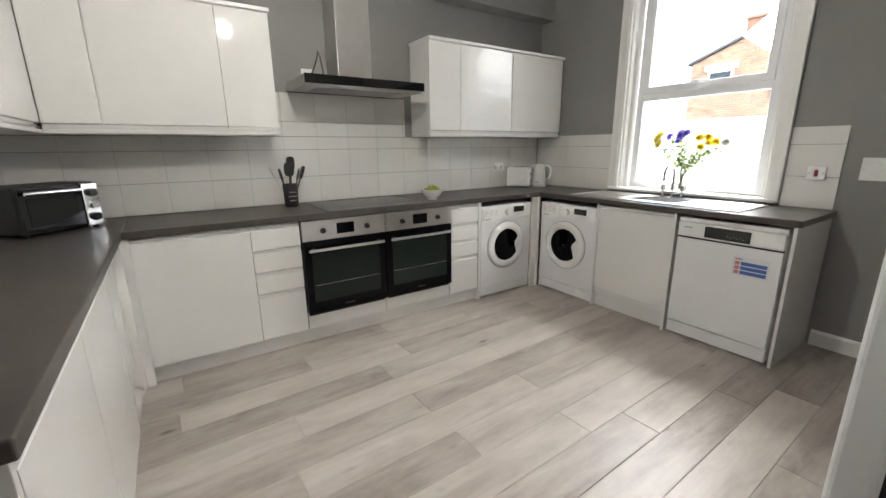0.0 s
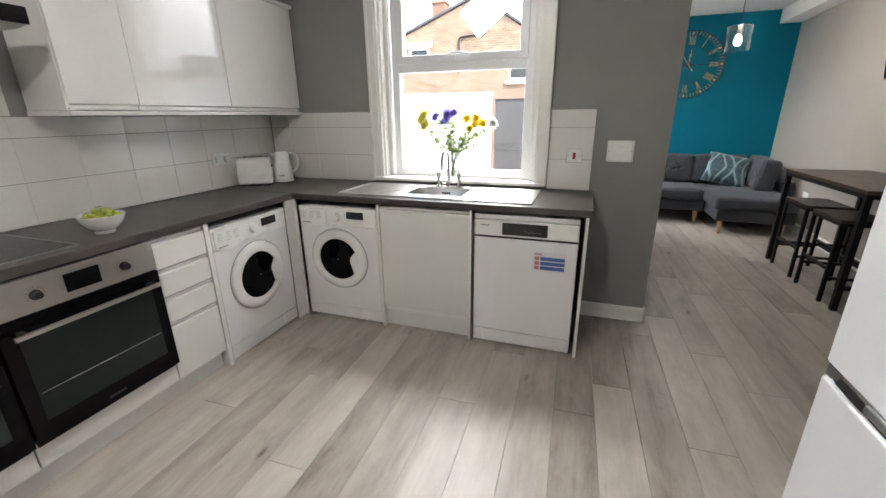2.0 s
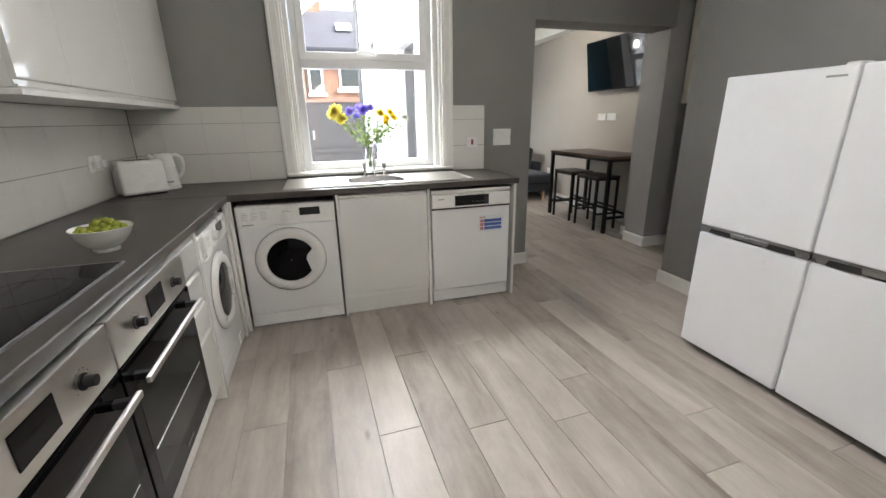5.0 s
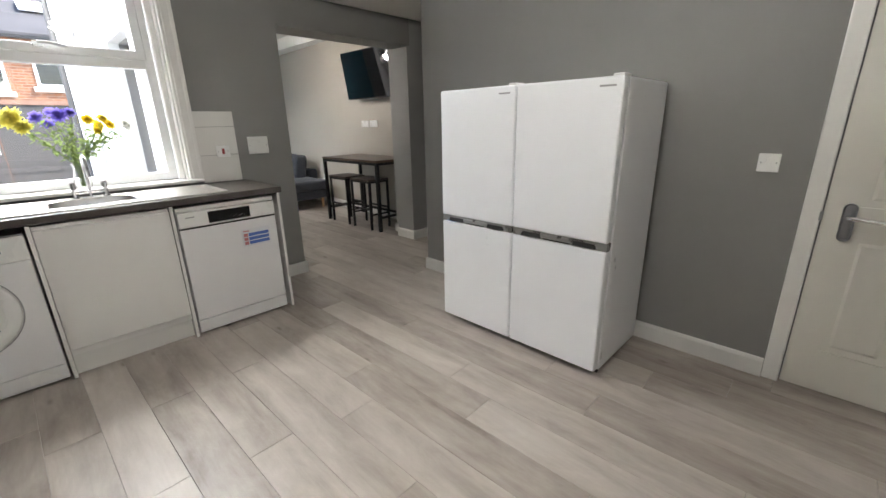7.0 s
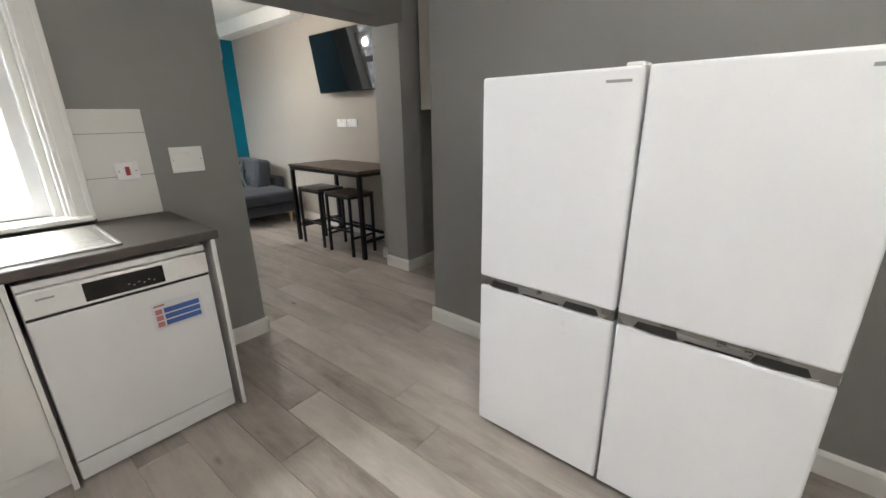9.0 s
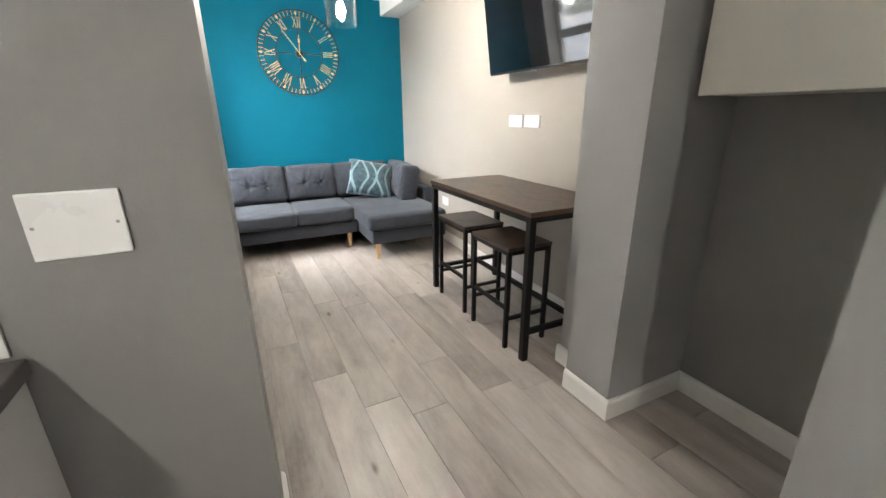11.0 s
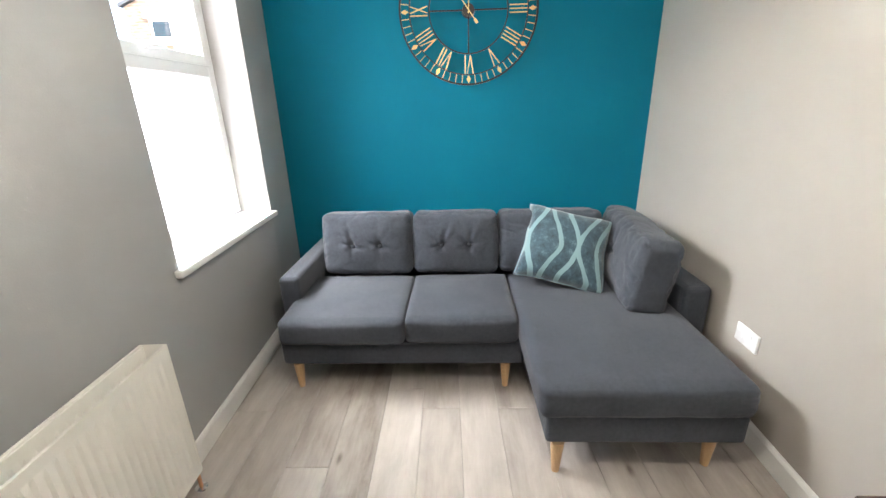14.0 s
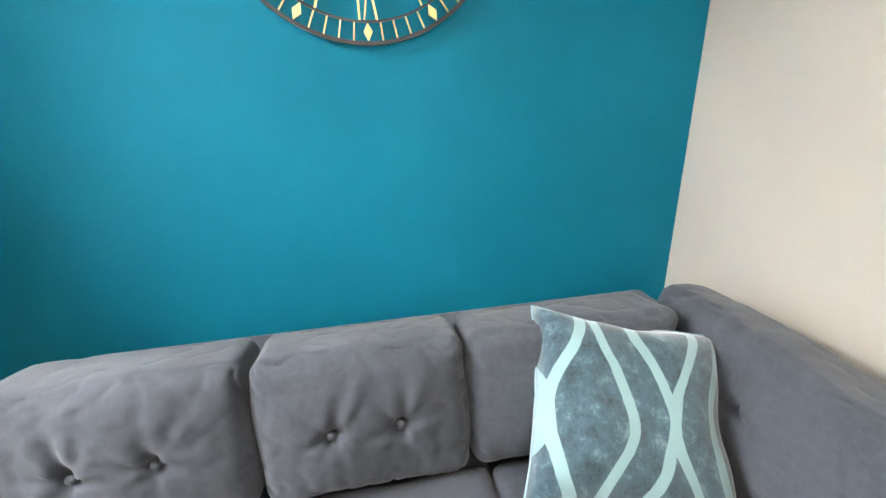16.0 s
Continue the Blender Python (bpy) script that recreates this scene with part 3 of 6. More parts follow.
# skirting boards
def skirting(p, q, side, h=0.105):
    p, q = Vector((*p, 0)), Vector((*q, 0))
    d = (q - p).normalized()
    nrm = Vector((-d.y, d.x, 0)) * side
    bm_ = B()
    prof = ((0.001, 0.0), (0.017, 0.0), (0.017, h - 0.018), (0.012, h - 0.006), (0.006, h), (0.001, h))
    rows = [[bm_.verts.new(e + nrm * a + Vector((0, 0, b))) for a, b in prof] for e in (p, q)]
    for i in range(len(prof)):
        j = (i + 1) % len(prof)
        bm_.faces.new((rows[0][i], rows[1][i], rows[1][j], rows[0][j]))
    bm_.faces.new(rows[0])
    bm_.faces.new(rows[1][::-1])
    bmesh.ops.recalc_face_normals(bm_, faces=bm_.faces)
    setting("baseboard", bm_, TRIM, "white painted skirting board", "baseboard")


skirting((0.60, YS), (3.159, YS), 1)
skirting((3.142, YS - 0.002), (3.142, -1.29), 1)
skirting((3.16, -1.29), (3.985, -1.29), 1)
skirting((3.985, -1.272), (3.985, -0.775), 1)
skirting((3.968, -0.775), (4.26, -0.775), 1)
skirting((XE, 1.045), (XE, 0.62), -1)
skirting((XE - 0.017, 0.635), (4.235, 0.635), -1)
skirting((4.262, -0.905), (4.467, -0.905), 1)
skirting((4.45, -0.907), (4.45, y_south(4.45)), 1)
skirting((4.467, y_south(4.467)), (6.0, y_south(6.0)), 1)
skirting((6.0, y_south(6.0)), (XT, y_south(XT)), 1)
skirting((XT, y_south(XT) + 0.018), (XT, y_north(XT) - 0.018), 1)
skirting((5.253, y_north(5.27)), (XT, y_north(XT)), -1)
skirting((5.27, 1.205), (5.27, y_north(5.27) - 0.017), -1)


# floor boards
BW, BL, Y0 = 0.193, 1.29, 0.161
LAY = 0.0255              # the boards run slightly askew to the walls
JOINT = {13: 2.325, 12: 2.925, 11: 2.69, 10: 2.115, 9: 2.71, 8: 2.035, 7: 2.73, 6: 1.96, 5: 2.22, 4: 2.825, 3: 3.10, 2: 2.44, 1: 5.335, 0: 6.18, -1: 5.853, -2: 5.703, -3: 6.07, -4: 5.706}
FLOOR_PLANKS = []
for row in range(-11, 18):
    x = JOINT.get(row, 2.2 + ((row * 0.47) % 1.0) * BL)
    while x > XW - 0.1:
        x -= BL
    while x < 8.4:
        x0, x1 = max(x, XW), min(x + BL, 8.34)
        ya = Y0 + BW * row + LAY * ((x0 + x1) / 2 - 1.9)
        yb = ya + BW
        keep = x1 > x0 + 0.02 and yb < 3.5
        if x1 < 2.99 and yb < YS - 0.05:
            keep = False
        if x0 > 4.2 and ya > 1.28:
            keep = False
        if keep:
            FLOOR_PLANKS.append((x0, x1, ya, yb))
        x += BL


# ---- kitchen window ----
def sash(parent, x, y0, y1, z0, z1, w, d, name="sash"):
    bm_ = B()
    box(bm_, x - d / 2, x + d / 2, y0, y0 + w, z0, z1, 0.006)
    box(bm_, x - d / 2, x + d / 2, y1 - w, y1, z0, z1, 0.006)
    box(bm_, x - d / 2 + 0.001, x + d / 2 - 0.001, y0 + w - 0.01, y1 - w + 0.01, z0, z0 + w, 0.006)
    box(bm_, x - d / 2 + 0.001, x + d / 2 - 0.001, y0 + w - 0.01, y1 - w + 0.01, z1 - w, z1, 0.006)
    return part(name, bm_, UPVC, parent)


def pane(parent, bm_):
    ob = part("pane", bm_, PANE, parent)
    ob.visible_shadow = False
    return ob


window_1 = tagged(new("window_1"), "white framed window above the kitchen sink", "window", "", "structure")
window_1.matrix_basis = pose(4.06, 2.0, WZ0)
bm = B()
for y0, y1 in ((1.352, 1.44), (2.575, 2.663)):
    box(bm, 3.905, XE - 0.001, y0, y1, 0.93, 2.70, 0.006)
    mid = (y0 + y1) / 2
    box(bm, 3.900, 3.906, mid - 0.026, mid + 0.026, 0.93, 2.70, 0.004)
    edge = y0 + 0.012 if y0 < 2 else y1 - 0.012
    box(bm, 3.897, 3.906, edge - 0.012, edge + 0.012, 0.93, 2.70, 0.004)
box(bm, 3.905, XE - 0.001, 1.352, 2.663, 2.62, 2.71, 0.006)
part("architrave", bm, TRIM, window_1)
bm = B()
for y0, y1 in ((WY0 + 0.001, WY0 + 0.022), (WY1 - 0.022, WY1 - 0.001)):
    box(bm, XE + 0.001, 4.22, y0, y1, 0.95, WZ1, 0.003)
for y0, y1 in ((WY0 + 0.02, WY0 + 0.055), (WY1 - 0.055, WY1 - 0.02)):
    box(bm, 3.985, 4.03, y0, y1, 0.95, WZ1, 0.006)
box(bm, XE + 0.001, 4.22, WY0 + 0.02, WY1 - 0.02, WZ1 - 0.022, WZ1 - 0.001, 0.003)
part("reveal", bm, TRIM, window_1)
bm = box(B(), 3.872, 4.24, 1.36, 2.655, 0.928, 0.952, 0.008)
part("window_sill", bm, TRIM, window_1)
frame_y0, frame_y1 = WY0 + 0.056, WY1 - 0.056
sash(window_1, 4.065, frame_y0, frame_y1, 0.953, WZ1 - 0.024, 0.058, 0.07, "window_frame")
bm = box(B(), 4.032, 4.098, frame_y0 + 0.05, frame_y1 - 0.05, 1.695, 1.755, 0.006)
part("transom", bm, UPVC, window_1)
top_sash = sash(window_1, 4.05, frame_y0 + 0.045, frame_y1 - 0.045, 1.752, WZ1 - 0.05, 0.055, 0.062)
bm = tube(B(), [(4.005, 1.93, 1.79), (3.992, 1.94, 1.795), (3.988, 1.99, 1.806), (3.99, 2.06, 1.808)], 0.009)
box(bm, 4.004, 4.02, 2.03, 2.08, 1.782, 1.812, 0.004)
part("window_handle", bm, UPVC, top_sash)
pane(window_1, box(B(), 4.064, 4.068, frame_y0 + 0.05, frame_y1 - 0.05, 1.005, 1.70))
pane(window_1, box(B(), 4.049, 4.053, frame_y0 + 0.095, frame_y1 - 0.095, 1.80, WZ1 - 0.10))

# ---- living room window ----
window_2 = tagged(new("window_2"), "white framed living room window over the deep sill", "window", "", "structure")
window_2.matrix_basis = pose(7.3, 1.35, LZ0)


def sash_x(parent, y, x0, x1, z0, z1, w, d, name="sash"):
    bm_ = B()
    for a, b in ((x0, x0 + w), (x1 - w, x1)):
        box(bm_, a, b, y - d / 2, y + d / 2, z0, z1, 0.006)
    for a, b in ((z0, z0 + w), (z1 - w, z1)):
        box(bm_, x0 + w - 0.01, x1 - w + 0.01, y - d / 2 + 0.001, y + d / 2 - 0.001, a, b, 0.006)
    return part(name, bm_, UPVC, parent)


sash_x(window_2, 1.36, LX0 + 0.002, LX1 - 0.002, LZ0 + 0.04, LZ1 - 0.002, 0.06, 0.07, "window_frame")
part("transom", box(B(), LX0 + 0.05, LX1 - 0.05, 1.327, 1.393, 1.66, 1.72, 0.006), UPVC, window_2)
s2 = sash_x(window_2, 1.345, LX0 + 0.045, LX1 - 0.045, 1.715, LZ1 - 0.045, 0.055, 0.062)
bm = tube(B(), [(7.26, 1.302, 1.75), (7.27, 1.288, 1.756), (7.33, 1.285, 1.765), (7.40, 1.288, 1.766)], 0.009)
part("window_handle", bm, UPVC, s2)
pane(window_2, box(B(), LX0 + 0.05, LX1 - 0.05, 1.358, 1.362, 0.90, 1.67))
pane(window_2, box(B(), LX0 + 0.09, LX1 - 0.09, 1.343, 1.347, 1.76, LZ1 - 0.09))
bm = prism(B(), [(6.805, y_north(6.8) - 0.035), (7.87, y_north(7.87) - 0.035), (7.87, y_north(7.87) - 0.001), (LX1 - 0.002, y_north(LX1) + 0.001), (LX1 - 0.002, 1.33), (LX0 + 0.002, 1.33), (LX0 + 0.002, y_north(LX0) + 0.001), (6.805, y_north(6.8) - 0.001)], 0.818, 0.85)
bmesh.ops.bevel(bm, geom=bm.edges[:], offset=0.004, segments=2, affect="EDGES")
part("window_sill", bm, TRIM, window_2)
bm = B()
for xa, xb in ((LX0 + 0.001, LX0 + 0.006), (LX1 - 0.006, LX1 - 0.001)):
    prism(bm, [(xa, y_north(xa) + 0.002), (xb, y_north(xb) + 0.002), (xb, 1.325), (xa, 1.325)], 0.851, LZ1 - 0.001)
part("reveal", bm, REVEAL, window_2)


# ---- doors ----
def panel_door(name, x0, x1, y_face, z1, face, label, panels=True):
    """A door in a wall along x; face is +1 or -1, the way its face looks along y."""
    d = tagged(new(name), label, "door", "", "structure")
    d.matrix_basis = pose((x0 + x1) / 2, y_face, 0)
    yb = y_face - face * 0.04
    bm_ = B()
    if panels:
        w = x1 - x0
        xs = (x0, x0 + 0.11, x0 + w / 2 - 0.05, x0 + w / 2 + 0.05, x1 - 0.11, x1)
        zs = (0.008, 0.22, 0.80, 0.93, 1.55, 1.66, 1.90, z1)
        for a, b in ((0, 1), (2, 3), (4, 5)):
            box(bm_, xs[a], xs[b], yb, y_face, zs[0], zs[-1])
        for a, b in ((0, 1), (2, 3), (4, 5), (6, 7)):
            for c in ((1, 2), (3, 4)):
                box(bm_, xs[c[0]] - 0.0005, xs[c[1]] + 0.0005, yb + face * 0.0004, y_face - face * 0.0004, zs[a], zs[b])
        for a, b in ((1, 2), (3, 4), (5, 6)):
            for c in ((1, 2), (3, 4)):
                box(bm_, xs[c[0]], xs[c[1]], yb, y_face - face * 0.013, zs[a], zs[b])
                t = bmesh.ops.create_cube(bm_, size=1, matrix=Matrix.Translation(((xs[c[0]] + xs[c[1]]) / 2, y_face - face * 0.012, (zs[a] + zs[b]) / 2)) @ Matrix.Diagonal((xs[c[1]] - xs[c[0]] - 0.04, 0.018, zs[b] - zs[a] - 0.04, 1)))["verts"]
                front = [v for v in t if (v.co.y - y_face) * face > -0.01]
                cx, cz = (xs[c[0]] + xs[c[1]]) / 2, (zs[a] + zs[b]) / 2
                for v in front:
                    v.co.x += math.copysign(0.022, cx - v.co.x)
                    v.co.z += math.copysign(0.022, cz - v.co.z)
    else:
        box(bm_, x0, x1, yb, y_face, 0.008, z1, 0.002)
    part("door_leaf", bm_, DOORP, d)
    bm_ = B()
    for a, b in ((x0 - 0.075, x0 - 0.006), (x1 + 0.006, x1 + 0.075))[:2 if panels else 1]:
        box(bm_, a, b, y_face - face * 0.02, y_face + face * 0.022, 0, z1 + 0.075, 0.006)
    box(bm_, x0 - 0.006, x1 + (0.006 if panels else 0.001), y_face - face * 0.02, y_face + face * 0.021, z1 + 0.006, z1 + 0.074, 0.006)
    part("casing", bm_, TRIM, d)
    return d


door_1 = panel_door("door_1", -0.243, 0.523, YS - 0.012, 1.99, 1, "cream six-panel door, closed, in the grey wall")
hd = part("door_handle", box(B(), 0.415, 0.462, YS - 0.012, YS - 0.002, 0.775, 0.945, 0.02, 4), DARKSTEEL, door_1, "satin grey lever handle", True)
bm = tube(B(), [(0.438, YS - 0.003, 0.885), (0.438, YS + 0.035, 0.885), (0.425, YS + 0.046, 0.886), (0.38, YS + 0.048, 0.884), (0.315, YS + 0.045, 0.880)], 0.009)
part("lever", bm, CHROME, hd, smooth=True)
part("latch", box(B(), 0.522, 0.535, YS - 0.02, YS + 0.012, 0.86, 0.90), DARKSTEEL, door_1)
door_2 = panel_door("door_2", 4.46, 5.262, 1.222, 1.99, -1, "cream painted yard door, closed, in the recess", False)
for z in (0.21, 1.0, 1.75):
    bm = rod(B(), (5.259, 1.213, z), (5.259, 1.213, z + 0.1), 0.007)
    box(bm, 5.226, 5.259, 1.216, 1.2215, z, z + 0.1)
    part("hinge", bm, DARKSTEEL, door_2)
for z in (1.74, 0.22):
    bm = rod(B(), (-0.249, YS + 0.002, z), (-0.249, YS + 0.002, z + 0.09), 0.006)
    part("hinge", bm, DARKSTEEL, door_1)


# ---- kitchen units ----
FY, FX = 2.985, 3.325     # fronts of the north and east runs


def jdoor(parent, axis, a0, a1, front, z0, z1, lip_top=True, name="door"):
    """A handleless gloss front with a finger groove along one edge. axis 'x' faces -y, 'y' faces -x, 'w' faces +x."""
    g = 0.0015
    prof_ = [(0.019, z0), (0.0015, z0), (0.0, z0 + 0.0015), (0.0, z1 - 0.026), (0.0015, z1 - 0.0235), (0.013, z1 - 0.019), (0.013, z1 - 0.0045), (0.003, z1 - 0.0045), (0.003, z1), (0.019, z1)]
    if not lip_top:
        prof_ = [(f, z0 + z1 - z) for f, z in prof_][::-1]
    bm_ = B()
    ends = []
    for u in (a0 + g, a1 - g):
        rr_ = []
        for f, z in prof_:
            p = {"x": (u, front + f, z), "y": (front + f, u, z), "w": (front - f, u, z)}[axis]
            rr_.append(bm_.verts.new(p))
        ends.append(rr_)
    n_ = len(prof_)
    for i in range(n_):
        bm_.faces.new((ends[0][i], ends[0][(i + 1) % n_], ends[1][(i + 1) % n_], ends[1][i]))
    bm_.faces.new(ends[0])
    bm_.faces.new(ends[1][::-1])
    bmesh.ops.recalc_face_normals(bm_, faces=bm_.faces)
    return part(name, bm_, GLOSS, parent)


def base_unit(name, axis, a0, a1, front, fronts, label, category="cabinet", back=0.56):
    mid = (a0 + a1) / 2
    px, py = (mid, front + 0.2) if axis == "x" else ((front + 0.2, mid) if axis == "y" else (front - 0.2, mid))
    t = thing(name, px, py, 0.12, label, category, "kitchen base units")
    bm_ = B()
    if axis == "x":
        box(bm_, a0 + 0.0005, a1 - 0.0005, front + 0.02, front + back, 0.125, 0.865)
    elif axis == "y":
        box(bm_, front + 0.02, front + back, a0 + 0.0005, a1 - 0.0005, 0.125, 0.72)
    else:
        box(bm_, front - back, front - 0.02, a0 + 0.0005, a1 - 0.0005, 0.125, 0.865)
    part("body", bm_, CARCASS, t)
    for z0, z1, nm in fronts:
        jdoor(t, axis, a0, a1, front, z0, z1, True, nm)
    return t


DRAWERS = [(0.115, 0.422, "drawer"), (0.428, 0.563, "drawer"), (0.569, 0.706, "drawer"), (0.712, 0.858, "drawer")]
base_unit("base_cabinet", "x", 0.245, 0.833, FY, [(0.115, 0.858, "door")], "white gloss handleless corner base cabinet")
base_unit("drawer_unit", "x", 0.833, 1.125, FY, DRAWERS, "white gloss four-drawer unit beside the ovens", "drawers")
base_unit("drawer_unit", "x", 2.302, 2.600, FY, DRAWERS, "white gloss four-drawer unit beside the washing machine", "drawers")
base_unit("sink_cabinet", "y", 1.735, 2.325, FX, [(0.165, 0.858, "door")], "white gloss handleless cabinet under the sink")
WFX = 0.205
for k, (ya, yb) in enumerate(((1.152, 1.75), (1.75, 2.35), (2.35, 2.95))):
    base_unit("base_cabinet", "w", ya, yb, WFX, [(0.115, 0.858, "door")], "white gloss handleless base cabinet under the long worktop")


def panel(name, x0, x1, y0, y1, z0, z1, label, bev=0.002):
    return tagged(new(name, mesh_of(name, box(B(), x0, x1, y0, y1, z0, z1, bev), GLOSS)), label, "panel")


panel("end_panel", XW + 0.002, WFX, 1.130, 1.150, 0.002, 0.867, "white gloss end panel of the long worktop run")
panel("filler_panel", 2.602, 2.630, FY - 0.005, FY + 0.55, 0.002, 0.867, "white upright panel beside the washing machine")
panel("end_panel", FX - 0.01, XE - 0.012, 1.062, 1.080, 0.002, 0.867, "white gloss end panel beside the dishwasher")
panel("filler_panel", FX - 0.01, FX + 0.55, 2.326, 2.344, 0.002, 0.867, "white upright panel between washer and sink cabinet")
panel("filler_panel", FX - 0.01, FX + 0.55, 1.716, 1.734, 0.002, 0.867, "white upright panel between sink cabinet and dishwasher")
bm = box(B(), 3.236, FX - 0.004, FY - 0.012, FY + 0.006, 0.002, 0.867, 0.002)
box(bm, FX - 0.022, FX - 0.004, FY - 0.030, FY - 0.011, 0.002, 0.867, 0.002)
tagged(new("corner_post", mesh_of("corner_post", bm, GLOSS)), "white corner post between the two washing machines", "panel")
bm = box(B(), 0.186, 0.246, 2.992, 3.01, 0.002, 0.867, 0.002)
box(bm, 0.186, 0.204, 2.95, 2.991, 0.002, 0.867, 0.002)
tagged(new("corner_post", mesh_of("corner_post", bm, GLOSS)), "white corner post between the two worktop runs", "panel")
bm = box(B(), 0.16, 2.600, 3.035, 3.051, 0.002, 0.112, 0.001)
tagged(new("plinth", mesh_of("plinth", bm, GLOSS)), "white gloss plinth under the oven run", "plinth")
bm = box(B(), 0.145, 0.160, 1.152, 3.033, 0.002, 0.112, 0.001)
tagged(new("plinth", mesh_of("plinth", bm, GLOSS)), "white gloss plinth under the long worktop run", "plinth")
bm = box(B(), FX + 0.042, FX + 0.058, 1.735, 2.325, 0.002, 0.160, 0.001)
tagged(new("plinth", mesh_of("plinth", bm, GLOSS)), "white gloss plinth under the sink cabinet", "plinth")

# worktop: two arms and the sink run with its cut-out
WT0, WT1 = 0.869, 0.909
worktop = thing("worktop", 1.8, 3.28, WT0, "dark grey slate-effect laminate worktop", "worktop")
KX0, KX1, KY0, KY1 = 3.485, 3.80, 1.83, 2.235
part("side_section", box(B(), XW + 0.002, 0.2225, 1.115, 3.598, WT0, WT1, 0.006, 3), WORKTOP, worktop)
part("oven_section", box(B(), 0.2235, 3.3035, 2.968, 3.598, WT0, WT1, 0.006, 3), WORKTOP, worktop)
bm = B()
box(bm, 3.3045, 3.921, KY1, 3.598, WT0, WT1, 0.006, 3)
box(bm, 3.3045, 3.921, 1.045, KY0, WT0, WT1, 0.006, 3)
box(bm, 3.3045, KX0, KY0 - 0.007, KY1 + 0.007, WT0, WT1, 0.006, 3)
box(bm, KX1, 3.921, KY0 - 0.007, KY1 + 0.007, WT0 + 0.0004, WT1 - 0.0004)
part("sink_section", bm, WORKTOP, worktop)


# ---- ovens, hob and hood ----
def oven(x0, x1):
    t = thing("oven", (x0 + x1) / 2, 3.2, 0.2, "stainless steel built-in oven with black glass door", "oven", "pair of built-in ovens")
    f = 2.948
    part("body", box(B(), x0 + 0.01, x1 - 0.01, f + 0.03, 3.50, 0.21, 0.862), BLACKPL, t)
    cp = part("control_panel", box(B(), x0 + 0.002, x1 - 0.002, f, f + 0.03, 0.735, 0.866, 0.003), STEEL, t, "brushed steel control panel")
    cx = (x0 + x1) / 2
    part("display", box(B(), cx - 0.062, cx + 0.062, f - 0.0025, f + 0.001, 0.765, 0.838, 0.002), OVENBLK, cp)
    for kx in (cx - 0.155, cx + 0.155):
        bm_ = rod(B(), (kx, f + 0.001, 0.797), (kx, f - 0.004, 0.797), 0.019, 0.019, 24)
        rod(bm_, (kx, f - 0.006, 0.797), (kx, f - 0.026, 0.797), 0.0140, 0.0125, 24)
        part("knob", bm_, BLACKPL, cp, smooth=True)
        bm_ = B()
        for a in range(-4, 5):
            an = radians(a * 30 + 90)
            rod(bm_, (kx + 0.029 * math.cos(an), f + 0.0005, 0.797 + 0.029 * math.sin(an)), (kx + 0.029 * math.cos(an), f - 0.0006, 0.797 + 0.029 * math.sin(an)), 0.0016, n=6)
        part("dial_marks", bm_, BLACKPL, cp)
    wx0, wx1, wz0, wz1 = x0 + 0.05, x1 - 0.05, 0.315, 0.65
    dr = part("door", box(B(), x0 + 0.003, x1 - 0.003, f, f + 0.028, 0.232, 0.730, 0.002), OVENBLK, t, "black glass door")
    part("door_window", box(B(), wx0, wx1, f - 0.0006, f + 0.004, wz0, wz1), OVENGL, dr)
    bm_ = B()
    for z in (0.43,):
        rod(bm_, (wx0 + 0.01, f - 0.0008, z), (wx1 - 0.01, f - 0.0008, z), 0.0022, n=8)
    part("shelf_rail", bm_, CHROME, dr)
    bm_ = box(B(), x0 + 0.025, x1 - 0.025, f - 0.050, f - 0.036, 0.668, 0.687, 0.004)
    h = part("handle", bm_, STEEL, dr, "steel bar handle")
    for hx in (x0 + 0.05, x1 - 0.07):
        part("bracket", box(B(), hx, hx + 0.02, f - 0.035, f + 0.001, 0.667, 0.687, 0.002), BLACKPL, h)
    part("badge", box(B(), cx - 0.035, cx + 0.035, f - 0.0008, f + 0.001, 0.258, 0.268), DARKPRINT, dr)
    return t


oven(1.127, 1.712)
oven(1.716, 2.300)
for x0, x1 in ((1.127, 1.712), (1.714, 2.300)):
    t = thing("filler_panel", (x0 + x1) / 2, 3.1, 0.12, "white gloss panel below the oven", "panel", "panels under the ovens")
    part("body", box(B(), x0 + 0.01, x1 - 0.01, FY + 0.02, 3.5, 0.12, 0.20), CARCASS, t)
    part("front", box(B(), x0 + 0.0015, x1 - 0.0015, FY, FY + 0.019, 0.115, 0.228, 0.003), GLOSS, t)

hob = thing("hob", 1.70, 3.28, WT1, "black glass hob set in the dark worktop", "hob")
part("glass", box(B(), 1.345, 2.065, 3.035, 3.525, WT1 + 0.0005, WT1 + 0.006, 0.002), OVENBLK, hob)
bm = B()
box(bm, 1.339, 2.071, 3.029, 3.0345, WT1 + 0.0005, WT1 + 0.0068)
box(bm, 1.339, 2.071, 3.5255, 3.531, WT1 + 0.0005, WT1 + 0.0068)
box(bm, 1.339, 1.3445, 3.0345, 3.5255, WT1 + 0.0005, WT1 + 0.0068)
box(bm, 2.0655, 2.071, 3.0345, 3.5255, WT1 + 0.0005, WT1 + 0.0068)
part("frame", bm, DARKSTEEL, hob)
